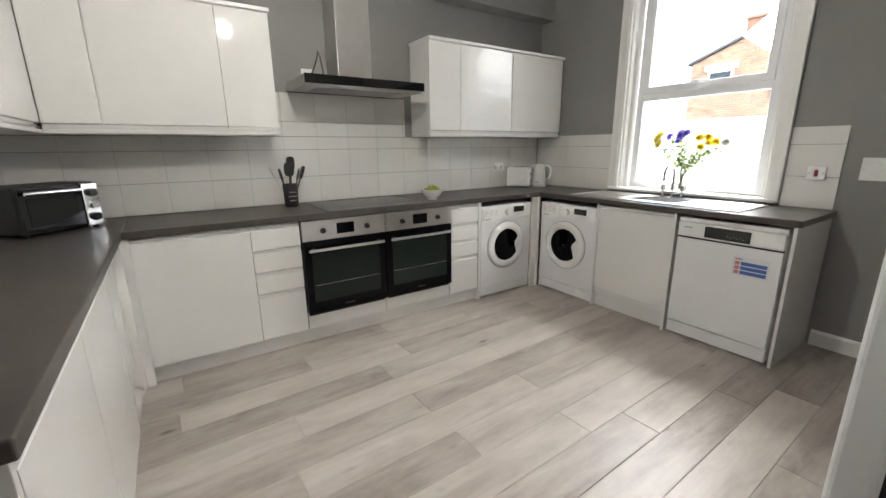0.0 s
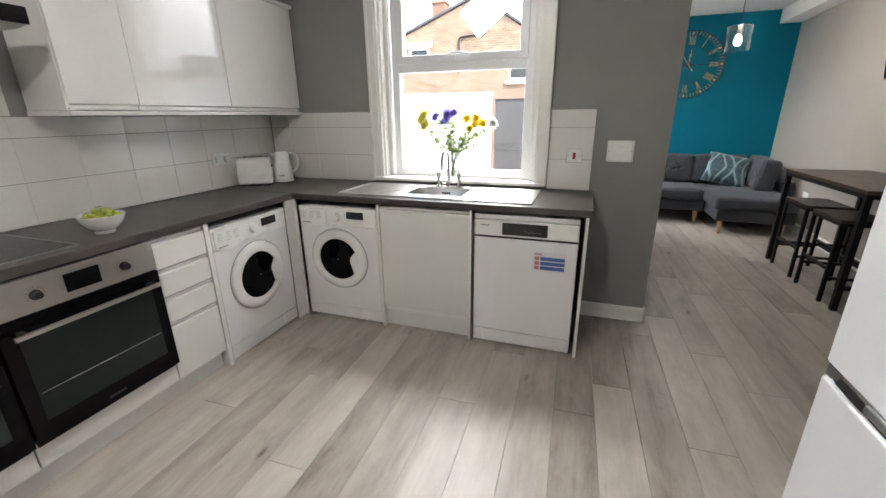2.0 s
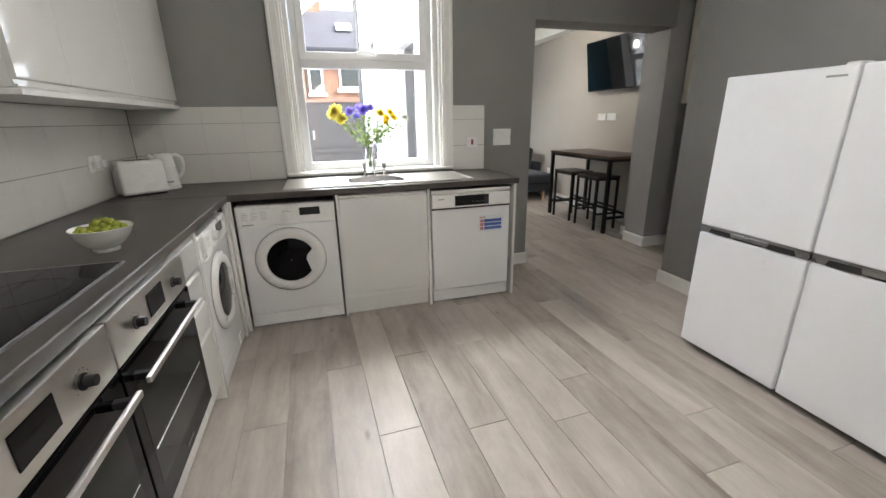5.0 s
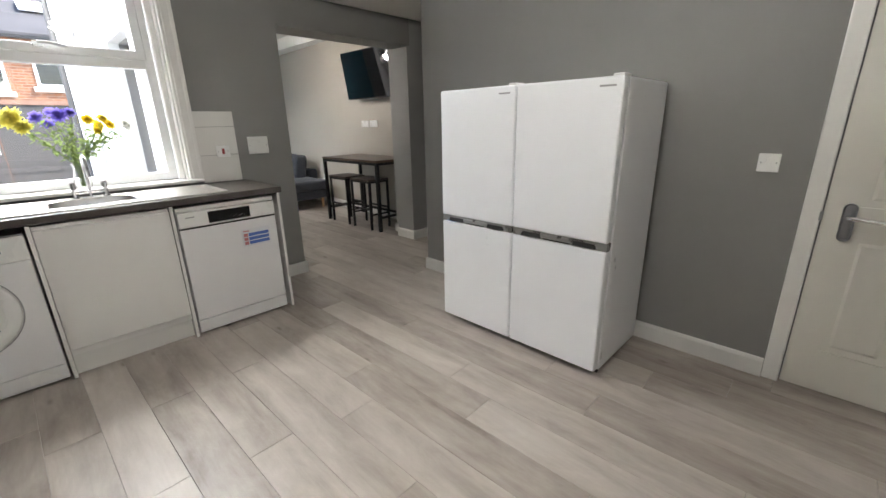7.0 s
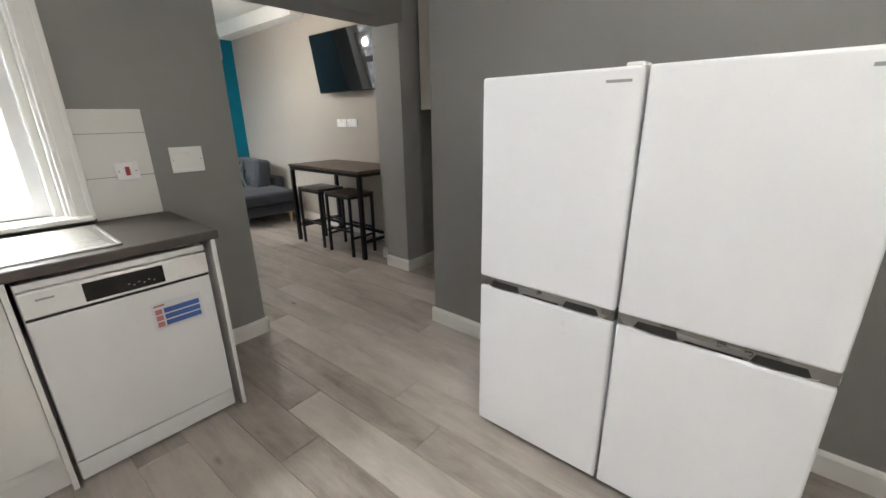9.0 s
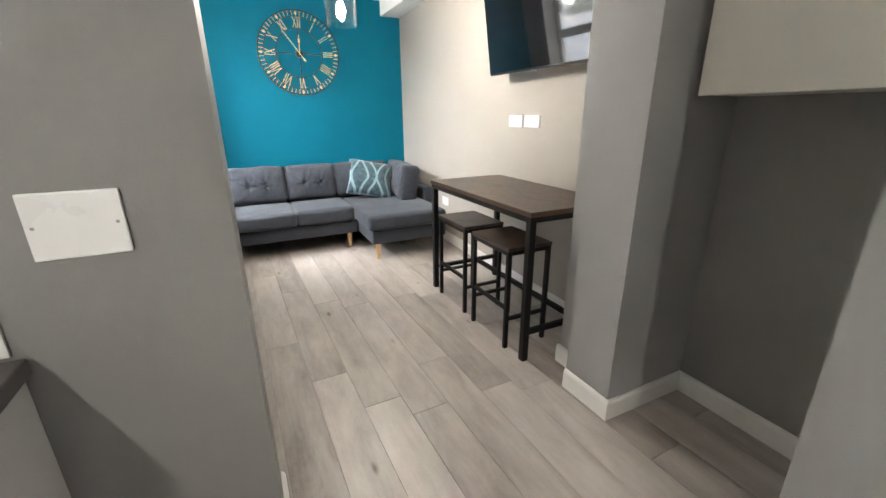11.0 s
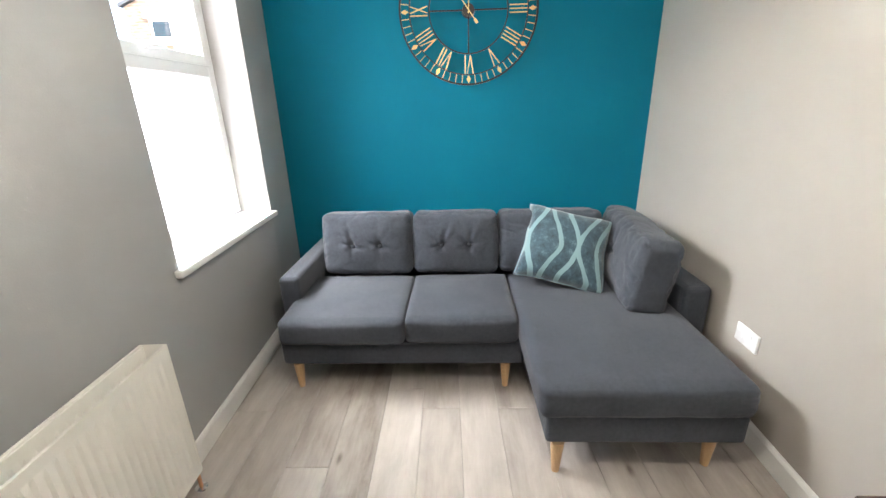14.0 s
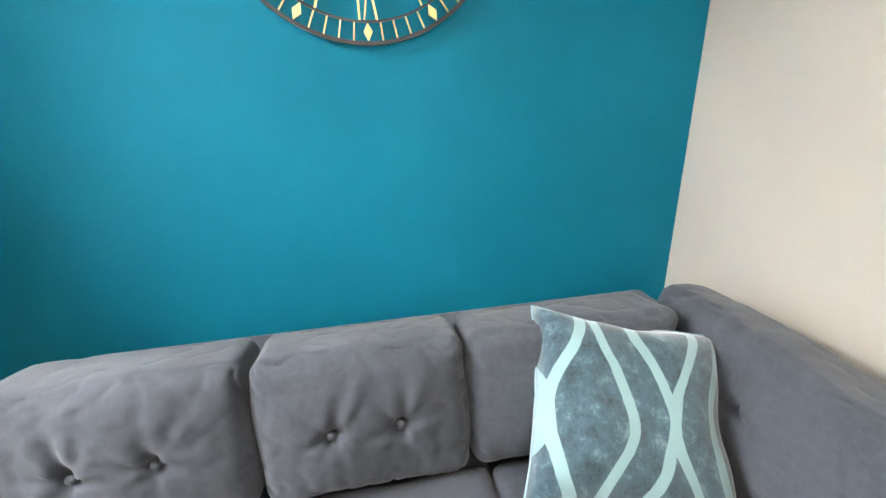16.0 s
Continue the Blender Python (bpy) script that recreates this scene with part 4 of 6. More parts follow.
for hx, hy, r in ((1.52, 3.17, 0.075), (1.52, 3.40, 0.095), (1.86, 3.40, 0.075), (1.86, 3.18, 0.10)):
    bm = B()
    for i in range(40):
        a, b = 2 * math.pi * i / 40, 2 * math.pi * (i + 1) / 40
        q = [bm.verts.new((hx + rr_ * math.cos(an), hy + rr_ * math.sin(an), WT1 + 0.0064)) for rr_, an in ((r, a), (r + 0.003, a), (r + 0.003, b), (r, b))]
        bm.faces.new(q)
    part("cooking_zone", bm, DARKPRINT, hob)

hood = thing("cooker_hood", 1.728, 3.4, 1.73, "stainless steel chimney hood with black front strip", "cooker hood")
bm = B()
prof = ((3.125, 1.735), (3.125, 1.79), (3.60, 1.79), (3.60, 1.735), (3.50, 1.725), (3.20, 1.725))
rows = [[bm.verts.new((x, y, z)) for y, z in prof] for x in (1.283, 2.173)]
for i in range(len(prof)):
    j = (i + 1) % len(prof)
    bm.faces.new((rows[0][i], rows[0][j], rows[1][j], rows[1][i]))
bm.faces.new(rows[0][::-1])
bm.faces.new(rows[1])
bmesh.ops.recalc_face_normals(bm, faces=bm.faces)
canopy = part("canopy", bm, STEEL, hood)
part("front_strip", box(B(), 1.281, 2.175, 3.118, 3.1245, 1.733, 1.792, 0.002), BLACKGL, hood, "black glass front strip")
part("chimney", box(B(), 1.598, 1.858, 3.36, 3.60, 1.79, 2.548, 0.003), STEEL, hood, "brushed steel chimney")
for fx in (1.40, 1.735):
    part("grease_filter", box(B(), fx, fx + 0.32, 3.24, 3.48, 1.7225, 1.7262), DARKSTEEL, canopy)
for fx in (1.36, 2.10):
    part("lamp_lens", rod(B(), (fx, 3.21, 1.7245), (fx, 3.21, 1.7225), 0.03, n=20), PLASTICW, canopy)


# ---- wall cabinets ----
def wall_unit(axis, a0, a1, front, label):
    mid = (a0 + a1) / 2
    px, py = (mid, front + 0.15) if axis == "x" else (front - 0.15, mid)
    t = thing("wall_cabinet", px, py, 1.424, label, "cabinet", "kitchen wall cabinets")
    if axis == "x":
        part("body", box(B(), a0 + 0.0005, a1 - 0.0005, front + 0.02, YN - 0.012, 1.436, 2.150), CARCASS, t)
    else:
        part("body", box(B(), XW + 0.005, front - 0.02, a0 + 0.0005, a1 - 0.0005, 1.436, 2.150), CARCASS, t)
    jdoor(t, axis if axis == "x" else "w", a0, a1, front, 1.440, 2.150, False)
    return t


for a0, a1 in ((0.215, 0.83), (0.83, 1.133)):
    wall_unit("x", a0, a1, 3.29, "white gloss handleless wall cabinet beside the hood")
wall_unit("x", -0.035, 0.215, 3.29, "white gloss corner wall cabinet")
for a0, a1 in ((2.327, 2.641), (2.641, 3.234), (3.234, 3.913)):
    wall_unit("x", a0, a1, 3.29, "white gloss handleless wall cabinet by the window")
for a0, a1 in ((2.10, 2.69), (2.69, 3.288)):
    wall_unit("w", a0, a1, -0.037, "white gloss handleless wall cabinet on the side wall")
for nm, x0, x1 in (("cornice", -0.037, 1.14), ("cornice", 2.318, 3.92)):
    bm = box(B(), x0, x1, 3.268, YN - 0.012, 2.152, 2.176, 0.004)
    tagged(new(nm, mesh_of(nm, bm, CARCASS)), "white cornice strip on top of the wall cabinets", "cornice")
    bm = box(B(), x0, x1, 3.282, YN - 0.02, 1.412, 1.434, 0.003)
    tagged(new("pelmet", mesh_of("pelmet", bm, CARCASS)), "white pelmet strip under the wall cabinets", "pelmet")
bm = box(B(), XW + 0.005, -0.04, 2.09, 3.598, 2.152, 2.1755, 0.004)
tagged(new("cornice", mesh_of("cornice", bm, CARCASS)), "white cornice strip on the side wall cabinets", "cornice")
bm = box(B(), XW + 0.005, -0.04, 2.09, 3.59, 1.4125, 1.4335, 0.003)
tagged(new("pelmet", mesh_of("pelmet", bm, CARCASS)), "white pelmet strip on the side wall cabinets", "pelmet")


# ---- washing machines ----
def washer(m, label):
    """Built facing -y, its front bottom left corner at the origin, 0.595 wide."""
    t = thing("washing_machine", *m.translation, label, "washing machine", "pair of washing machines")
    W, H = 0.595, 0.845
    bm_ = box(B(), 0.0, W, 0.02, 0.545, 0.012, H, 0.008)
    part("body", bm_, ENAMEL, t, m=m)
    fp = part("front_panel", box(B(), 0.002, W - 0.002, 0.0, 0.03, 0.104, 0.712, 0.004, 2), ENAMEL, t, m=m)
    part("kick_panel", box(B(), 0.002, W - 0.002, 0.001, 0.03, 0.016, 0.102, 0.004, 2), ENAMEL, t, m=m)
    cp = part("control_panel", box(B(), 0.002, W - 0.002, -0.003, 0.03, 0.7125, H - 0.004, 0.006, 3), PLASTICW, t, m=m)
    edge = [(0.016, 0.824), (0.016, 0.722)] + [(0.016 + 0.20 * k / 8, 0.722 - 0.020 * math.sin(math.pi * k / 8)) for k in range(1, 8)] + [(0.222, 0.728), (0.222, 0.824)]
    bm_ = prism(B(), edge, 0.0, 0.011)
    bmesh.ops.bevel(bm_, geom=bm_.edges[:], offset=0.002, segments=2, affect="EDGES")
    bm_.transform(Matrix.Rotation(radians(90), 4, "X"))
    part("detergent_drawer", bm_, PLASTICW, cp, m=m)
    part("display", box(B(), 0.375, 0.500, -0.006, 0.0, 0.765, 0.815, 0.002), BLACKGL, cp, m=m)
    bm_ = rod(B(), (0.30, 0.0, 0.775), (0.30, -0.03, 0.775), 0.030, 0.025, 28)
    part("programme_knob", bm_, PLASTICW, cp, smooth=True, m=m)
    for i in range(3):
        for j in range(5):
            part("print_mark", box(B(), 0.035 + 0.055 * i, 0.035 + 0.055 * i + (0.036, 0.03, 0.04)[(i + j) % 3], -0.0116, -0.0109, 0.757 + 0.011 * j, 0.7595 + 0.011 * j), GREYPRINT, cp, m=m)
    bm_ = B()
    for a in range(12):
        an = radians(a * 30)
        box(bm_, 0.30 + 0.040 * math.cos(an) - 0.003, 0.30 + 0.040 * math.cos(an) + 0.003, -0.0036, -0.0029, 0.775 + 0.040 * math.sin(an) - 0.001, 0.775 + 0.040 * math.sin(an) + 0.001)
    part("dial_marks", bm_, GREYPRINT, cp, m=m)
    part("badge", box(B(), 0.035, 0.10, -0.0116, -0.0109, 0.722, 0.730), GREYPRINT, cp, m=m)
    c, z = 0.292, 0.472
    bm_ = B()
    prof = ((0.215, 0.0), (0.213, -0.009), (0.204, -0.017), (0.160, -0.022), (0.150, -0.018), (0.143, 0.002))
    n = 48
    rg = [[bm_.verts.new((c + r * math.cos(2 * math.pi * i / n), y, z + r * math.sin(2 * math.pi * i / n))) for i in range(n)] for r, y in prof]
    for a, b in zip(rg, rg[1:]):
        for i in range(n):
            bm_.faces.new((a[i], a[(i + 1) % n], b[(i + 1) % n], b[i]))
    bmesh.ops.recalc_face_normals(bm_, faces=bm_.faces)
    dr = part("door", bm_, PLASTICW, t, "round white porthole door", True, m)
    bm_ = B()
    n = 40
    rg = [[bm_.verts.new((c + r * math.cos(2 * math.pi * i / n), y, z + r * math.sin(2 * math.pi * i / n))) for i in range(n)] for r, y in ((0.149, -0.012), (0.11, -0.017), (0.05, -0.020), (0.004, -0.021))]
    for a, b in zip(rg, rg[1:]):
        for i in range(n):
            bm_.faces.new((a[i], a[(i + 1) % n], b[(i + 1) % n], b[i]))
    bmesh.ops.recalc_face_normals(bm_, faces=bm_.faces)
    part("door_glass", bm_, OVENBLK, dr, "dark glass bowl", True, m)
    arc = [(c + 0.152 * math.cos(radians(a_)), z + 0.152 * math.sin(radians(a_))) for a_ in range(-38, 27, 4)]
    bm_ = prism(B(), [(x_, z_) for x_, z_ in arc] + [(c + 0.098, z + 0.022), (c + 0.094, z - 0.004)], 0.0, 0.024)
    bm_.transform(Matrix.Rotation(radians(90), 4, "X"))
    part("door_handle", bm_, PLASTICW, dr, m=m)
    bm_ = B()
    n = 48
    rg = [[bm_.verts.new((c + r * math.cos(2 * math.pi * i / n), y, z + r * math.sin(2 * math.pi * i / n))) for i in range(n)] for r, y in ((0.2205, 0.0), (0.2205, -0.003), (0.2155, -0.004))]
    for a, b in zip(rg, rg[1:]):
        for i in range(n):
            bm_.faces.new((a[i], a[(i + 1) % n], b[(i + 1) % n], b[i]))
    part("door_gap", bm_, GREYPRINT, fp, m=m)
    part("filter_flap", box(B(), 0.44, 0.56, -0.0008, 0.004, 0.035, 0.10, 0.001), PLASTICW, t, m=m)
    for fx in (0.05, W - 0.05):
        for fy in (0.06, 0.5):
            part("foot", rod(B(), (fx, fy, 0.0), (fx, fy, 0.013), 0.02), BLACKPL, t, m=m)
    return t


washer(pose(2.637, FY + 0.005, 0) @ Matrix.Diagonal((1, 1, 0.982, 1)), "white front-loading washing machine under the worktop corner")
washer(pose(FX + 0.006, 2.949, 0, 0, 0, -90) @ Matrix.Diagonal((1, 1, 0.982, 1)), "white front-loading washing machine beside the sink cabinet")

# ---- dishwasher ----
dw = thing("dishwasher", FX + 0.3, 1.40, 0, "white freestanding dishwasher with energy sticker", "dishwasher")
DY0, DY1 = 1.105, 1.703
part("body", box(B(), FX + 0.025, FX + 0.56, DY0, DY1, 0.012, 0.845, 0.004), ENAMEL, dw)
part("top_plate", box(B(), FX + 0.012, FX + 0.56, DY0, DY1, 0.822, 0.848, 0.004), PLASTICW, dw)
dd = part("door", box(B(), FX + 0.004, FX + 0.03, DY0 + 0.002, DY1 - 0.002, 0.105, 0.710, 0.005), ENAMEL, dw)
part("kick_panel", box(B(), FX + 0.010, FX + 0.03, DY0 + 0.002, DY1 - 0.002, 0.014, 0.098, 0.003), ENAMEL, dw)
cp = part("control_panel", box(B(), FX - 0.002, FX + 0.03, DY0 + 0.002, DY1 - 0.002, 0.722, 0.818, 0.006), PLASTICW, dw)
part("display", box(B(), FX - 0.0045, FX + 0.002, 1.275, 1.533, 0.733, 0.806, 0.003), BLACKGL, cp)
part("grip_recess", box(B(), FX + 0.006, FX + 0.028, DY0 + 0.004, DY1 - 0.004, 0.7105, 0.7215), SEAL_SHADE, cp)
bm = B()
for i in range(6):
    box(bm, FX - 0.0052, FX - 0.0043, 1.31 + i * 0.017, 1.316 + i * 0.017, 0.752 + 0.008 * (i % 2), 0.755 + 0.008 * (i % 2))
part("display_marks", bm, GREYPRINT, cp)
part("badge", box(B(), FX - 0.0028, FX - 0.0018, 1.61, 1.66, 0.782, 0.789), GREYPRINT, cp)
STICK = shader("pale paper", (0.68, 0.69, 0.72), 0.6, var=0.03)
BLUEP = shader("blue print", (0.06, 0.13, 0.42), 0.5, var=0.05)
REDP = shader("faded red print", (0.52, 0.20, 0.20), 0.5, var=0.05)
st = part("sticker", box(B(), FX + 0.0030, FX + 0.0042, 1.160, 1.350, 0.528, 0.648), STICK, dd, "white sticker with blue and red bars")
for i in range(3):
    part("blue_bar", box(B(), FX + 0.0022, FX + 0.0031, 1.170, 1.306, 0.540 + 0.028 * i, 0.562 + 0.028 * i), BLUEP, st)
    part("red_bar", box(B(), FX + 0.0022, FX + 0.0031, 1.312, 1.338, 0.540 + 0.028 * i, 0.562 + 0.028 * i), REDP, st)
part("red_bar", box(B(), FX + 0.0022, FX + 0.0031, 1.300, 1.340, 0.630, 0.638), REDP, st)
for fx in (FX + 0.07, FX + 0.5):
    for fy in (DY0 + 0.05, DY1 - 0.05):
        part("foot", rod(B(), (fx, fy, 0.0), (fx, fy, 0.013), 0.02), BLACKPL, dw)

# ---- sink and tap ----
sink = thing("sink", 3.59, 2.02, WT1, "stainless steel inset sink with two ribbed drainers", "sink")
bm = B()
SX0, SX1, SY0, SY1, SZ = 3.365, 3.835, 1.375, 2.655, WT1 + 0.006
box(bm, SX0, SX1, SY0, KY0, WT1 + 0.0008, SZ, 0.002)
box(bm, SX0, SX1, KY1, SY1, WT1 + 0.0008, SZ, 0.002)
box(bm, SX0, KX0, KY0 - 0.002, KY1 + 0.002, WT1 + 0.0009, SZ - 0.0001)
box(bm, KX1, SX1, KY0 - 0.002, KY1 + 0.002, WT1 + 0.0009, SZ - 0.0001)
plate = part("drainer_plate", bm, STEEL, sink)
for y0, y1 in ((SY0 + 0.04, KY0 - 0.05), (KY1 + 0.05, SY1 - 0.04)):
    bm = B()
    for i in range(9):
        x = 3.415 + i * 0.046
        rod(bm, (x, y0, SZ - 0.0025), (x, y1, SZ - 0.0025), 0.006, n=8)
    part("drainer_ribs", bm, STEEL, plate, smooth=True)
bm = B()
for a, b, c, d in ((SX0, SX1, SY0, SY0 + 0.012), (SX0, SX1, SY1 - 0.012, SY1), (SX0, SX0 + 0.012, SY0 + 0.012, SY1 - 0.012), (SX1 - 0.012, SX1, SY0 + 0.012, SY1 - 0.012)):
    box(bm, a, b, c, d, SZ - 0.002, SZ + 0.003, 0.0015)
part("rim", bm, STEEL, plate)
bm = B()
n = 40
cx, cy, hx, hy = (KX0 + KX1) / 2, (KY0 + KY1) / 2, (KX1 - KX0) / 2, (KY1 - KY0) / 2


def sq(an, s, p=0.42):
    c, q = math.cos(an), math.sin(an)
    return cx + s * hx * math.copysign(abs(c) ** p, c), cy + s * hy * math.copysign(abs(q) ** p, q)


rg = [[bm.verts.new((*sq(2 * math.pi * i / n, s, p), z)) for i in range(n)] for s, z, p in ((1.03, SZ + 0.001, 0.3), (0.97, SZ - 0.006, 0.36), (0.93, 0.80, 0.42), (0.84, 0.757, 0.5), (0.3, 0.748, 0.8), (0.14, 0.746, 1.0))]
for a, b in zip(rg, rg[1:]):
    for i in range(n):
        bm.faces.new((a[i], a[(i + 1) % n], b[(i + 1) % n], b[i]))
bm.faces.new(rg[-1])
bmesh.ops.recalc_face_normals(bm, faces=bm.faces)
bowl = part("bowl", bm, STEEL, sink, smooth=True)
part("drain", rod(B(), (cx, cy, 0.7455), (cx, cy, 0.7515), 0.035, n=24), CHROME, bowl)
bm = B()
for i in range(4):
    box(bm, KX1 - 0.013, KX1 - 0.008, 2.0 + i * 0.017, 2.01 + i * 0.017, 0.862, 0.878)
part("overflow_slots", bm, SEAL_SHADE, bowl)
tap = thing("kitchen_tap", 3.815, 2.02, SZ, "chrome bridge tap with swan-neck spout", "tap")
TX = 3.818
bm = tube(B(), [(TX, 2.02, SZ), (TX, 2.02, SZ + 0.17)] + [(TX - 0.075 + 0.075 * math.cos(a), 2.02, SZ + 0.17 + 0.085 * math.sin(a)) for a in [math.pi * k / 10 for k in range(1, 10)]] + [(TX - 0.15, 2.02, SZ + 0.155), (TX - 0.15, 2.02, SZ + 0.135)], 0.0105)
part("spout", bm, CHROME, tap, smooth=True)
part("bridge", rod(B(), (TX, 1.945, SZ + 0.032), (TX, 2.095, SZ + 0.032), 0.011), CHROME, tap, smooth=True)
for ty in (1.945, 2.095):
    bm = rod(B(), (TX, ty, SZ + 0.0005), (TX, ty, SZ + 0.008), 0.022, 0.02, 20)
    rod(bm, (TX, ty, SZ + 0.008), (TX, ty, SZ + 0.055), 0.0125, 0.0125, 18)
    rod(bm, (TX, ty, SZ + 0.055), (TX, ty, SZ + 0.092), 0.0165, 0.0155, 18)
    part("valve", bm, CHROME, tap, smooth=True)

# ---- fridge freezers ----
def fridge(x0):
    t = thing("fridge_freezer", x0 + 0.27, 0.2, 0, "tall white fridge freezer with grey grip strips", "fridge freezer", "pair of fridge freezers")
    x1, yf, yb = x0 + 0.540, 0.440, -0.135
    part("body", box(B(), x0, x1, yb, yf - 0.062, 0.03, 1.492, 0.008), FRIDGEW, t)
    part("seal", box(B(), x0 + 0.012, x1 - 0.012, yf - 0.062, yf - 0.055, 0.04, 1.488), SEAL_SHADE, t)
    ud = part("upper_door", box(B(), x0 + 0.001, x1 - 0.001, yf - 0.055, yf, 0.748, 1.494, 0.010, 3), FRIDGEW, t)
    ld = part("lower_door", box(B(), x0 + 0.001, x1 - 0.001, yf - 0.055, yf, 0.045, 0.706, 0.010, 3), FRIDGEW, t)
    gs = part("grip_strip", box(B(), x0 + 0.001, x1 - 0.001, yf - 0.050, yf - 0.008, 0.7075, 0.7475, 0.002), GRIPM, t, "grey metallic grip strip")
    # flat dark plates on the strip paint the shade inside the scoops
    for a, b in ((x0 + 0.050, x0 + 0.185), (x1 - 0.185, x1 - 0.050)):
        bm_ = prism(B(), [(a, 0.7085), (b, 0.7085), (b - 0.014, 0.7355), (a + 0.014, 0.7355)], 0.0, 0.0012)
        bm_.transform(Matrix.Translation((0, yf - 0.0072, 0)) @ Matrix.Rotation(radians(90), 4, "X"))
        part("grip_scoop_shade", bm_, SEAL_SHADE, gs)
        bm_ = tube(B(), [(a - 0.012, yf - 0.006, 0.7145), (a + 0.012, yf - 0.003, 0.7105), ((a + b) / 2, yf - 0.002, 0.7092), (b - 0.012, yf - 0.003, 0.7105), (b + 0.012, yf - 0.006, 0.7145)], 0.0026, 8)
        part("grip_lip", bm_, CHROME, gs, smooth=True)
    part("grip_bar", box(B(), x0 + 0.178, x1 - 0.178, yf - 0.012, yf - 0.001, 0.7175, 0.7385, 0.004), GRIPM, gs)
    # dark strip painted as the shadow under the grip bar
    part("bar_shadow", box(B(), x0 + 0.184, x1 - 0.184, yf - 0.0079, yf - 0.0068, 0.7085, 0.7165), SEAL_SHADE, gs)
    part("badge", box(B(), x1 - 0.508, x1 - 0.435, yf - 0.0005, yf + 0.0012, 1.452, 1.460), DARKSTEEL, ud)
    bm_ = box(B(), x0 + 0.01, x0 + 0.06, yf - 0.10, yf - 0.02, 1.4925, 1.506, 0.005)
    part("hinge_cover", bm_, PLASTICW, t)
    for fx in (x0 + 0.05, x1 - 0.05):
        for fy in (yb + 0.06, yf - 0.11):
            part("foot", rod(B(), (fx, fy, 0.0), (fx, fy, 0.031), 0.022), BLACKPL, t)
    part("kick_grille", box(B(), x0 + 0.01, x1 - 0.01, yf - 0.09, yf - 0.07, 0.008, 0.034), SEAL_SHADE, t)
    return t


f1 = fridge(1.230)
f2 = copy_thing(f1, pose(1.50 + 0.5475, 0.2, 0))

# ---- alcove cupboard ----
t = thing("wall_cupboard", 3.52, -1.1, 1.43, "cream wall-hung cupboard in the alcove", "cupboard")
part("body", box(B(), 3.15, 3.93, -1.286, -0.97, 1.432, 2.315), DOORP, t)
part("door", box(B(), 3.152, 3.928, -0.97, -0.948, 1.43, 2.313, 0.003), DOORP, t)


# ---- small kitchen things ----
def plate_on(name, axis, u0, u1, z0, z1, face, way, label, category, toggles=(), screws=True, rocker=None):
    """A wall plate; axis is the wall's own direction, face its plane, way the side it looks to."""
    mid = (u0 + u1) / 2
    t_ = thing(name, *((mid, face) if axis == "x" else (face, mid)), (z0 + z1) / 2, label, category)
    def bx(a, b, d0, d1, za, zb, bv):
        lo, hi = sorted((face + way * d0, face + way * d1))
        return box(B(), a, b, lo, hi, za, zb, bv) if axis == "x" else box(B(), lo, hi, a, b, za, zb, bv)
    p = part("plate", bx(u0, u1, 0.001, 0.011, z0, z1, 0.0035), PLASTICW, t_)
    for a, b, za, zb, mt in toggles:
        part("rocker", bx(a, b, 0.010, 0.015, za, zb, 0.002), mt, p)
    if screws:
        zc = (z0 + z1) / 2
        for u in (u0 + 0.013, u1 - 0.013):
            part("screw", bx(u - 0.003, u + 0.003, 0.0105, 0.0118, zc - 0.003, zc + 0.003, 0.0), DARKSTEEL, p)
    return t_


RED = shader("red switch plastic", (0.30, 0.025, 0.03), 0.3, var=0.05)
plate_on("cooker_switch", "y", 1.137, 1.232, 1.094, 1.180, 3.922, -1, "white cooker switch with red rocker on the tiles", "switch", [(1.175, 1.194, 1.116, 1.158, RED)])
plate_on("blank_plate", "y", 0.828, 0.988, 1.102, 1.236, XE, -1, "large white blank plate on the grey wall", "wall plate")
plate_on("light_switch", "x", 0.715, 0.800, 1.062, 1.148, YS, 1, "white light switch plate on the grey wall", "switch", [(0.753, 0.769, 1.09, 1.122, PLASTICW)])
sk = plate_on("double_socket", "x", 3.285, 3.43, 1.075, 1.16, 3.601, -1, "white double socket with two plugs above the worktop", "socket")
for u in (3.32, 3.395):
    part("plug", box(B(), u - 0.022, u + 0.022, 3.563, 3.590, 1.09, 1.135, 0.008, 3), PLASTICW, sk)
plate_on("hood_socket", "x", 1.40, 1.486, 1.815, 1.90, YN, -1, "white socket on the wall behind the hood", "socket")
bm = tube(B(), [(1.47, 3.592, 1.86), (1.49, 3.58, 1.90), (1.52, 3.585, 1.97), (1.535, 3.59, 2.03), (1.55, 3.592, 1.99), (1.565, 3.595, 1.90), (1.57, 3.595, 1.82)], 0.005, 8)
tagged(new("hood_cable", mesh_of("hood_cable", bm, BLACKPL, True)), "looped black cable behind the hood", "cable")

# toaster, standing askew in the corner
mt_ = pose(3.535, 3.468, WT1, 0, 0, -54) @ Matrix.Diagonal((0.96, 1.06, 1.2, 1))
toaster = thing("toaster", 3.535, 3.468, WT1, "white two-slice toaster in the worktop corner", "toaster")
bm = box(B(), -0.125, 0.125, -0.078, 0.078, 0.010, 0.172, 0.018, 4)
for v in bm.verts:
    k = max(0.0, (v.co.z - 0.02) / 0.155)
    v.co.x, v.co.y = v.co.x * (1 - 0.05 * k), v.co.y * (1 - 0.14 * k)
tb = part("body", bm, PLASTICW, toaster, smooth=True, m=mt_)
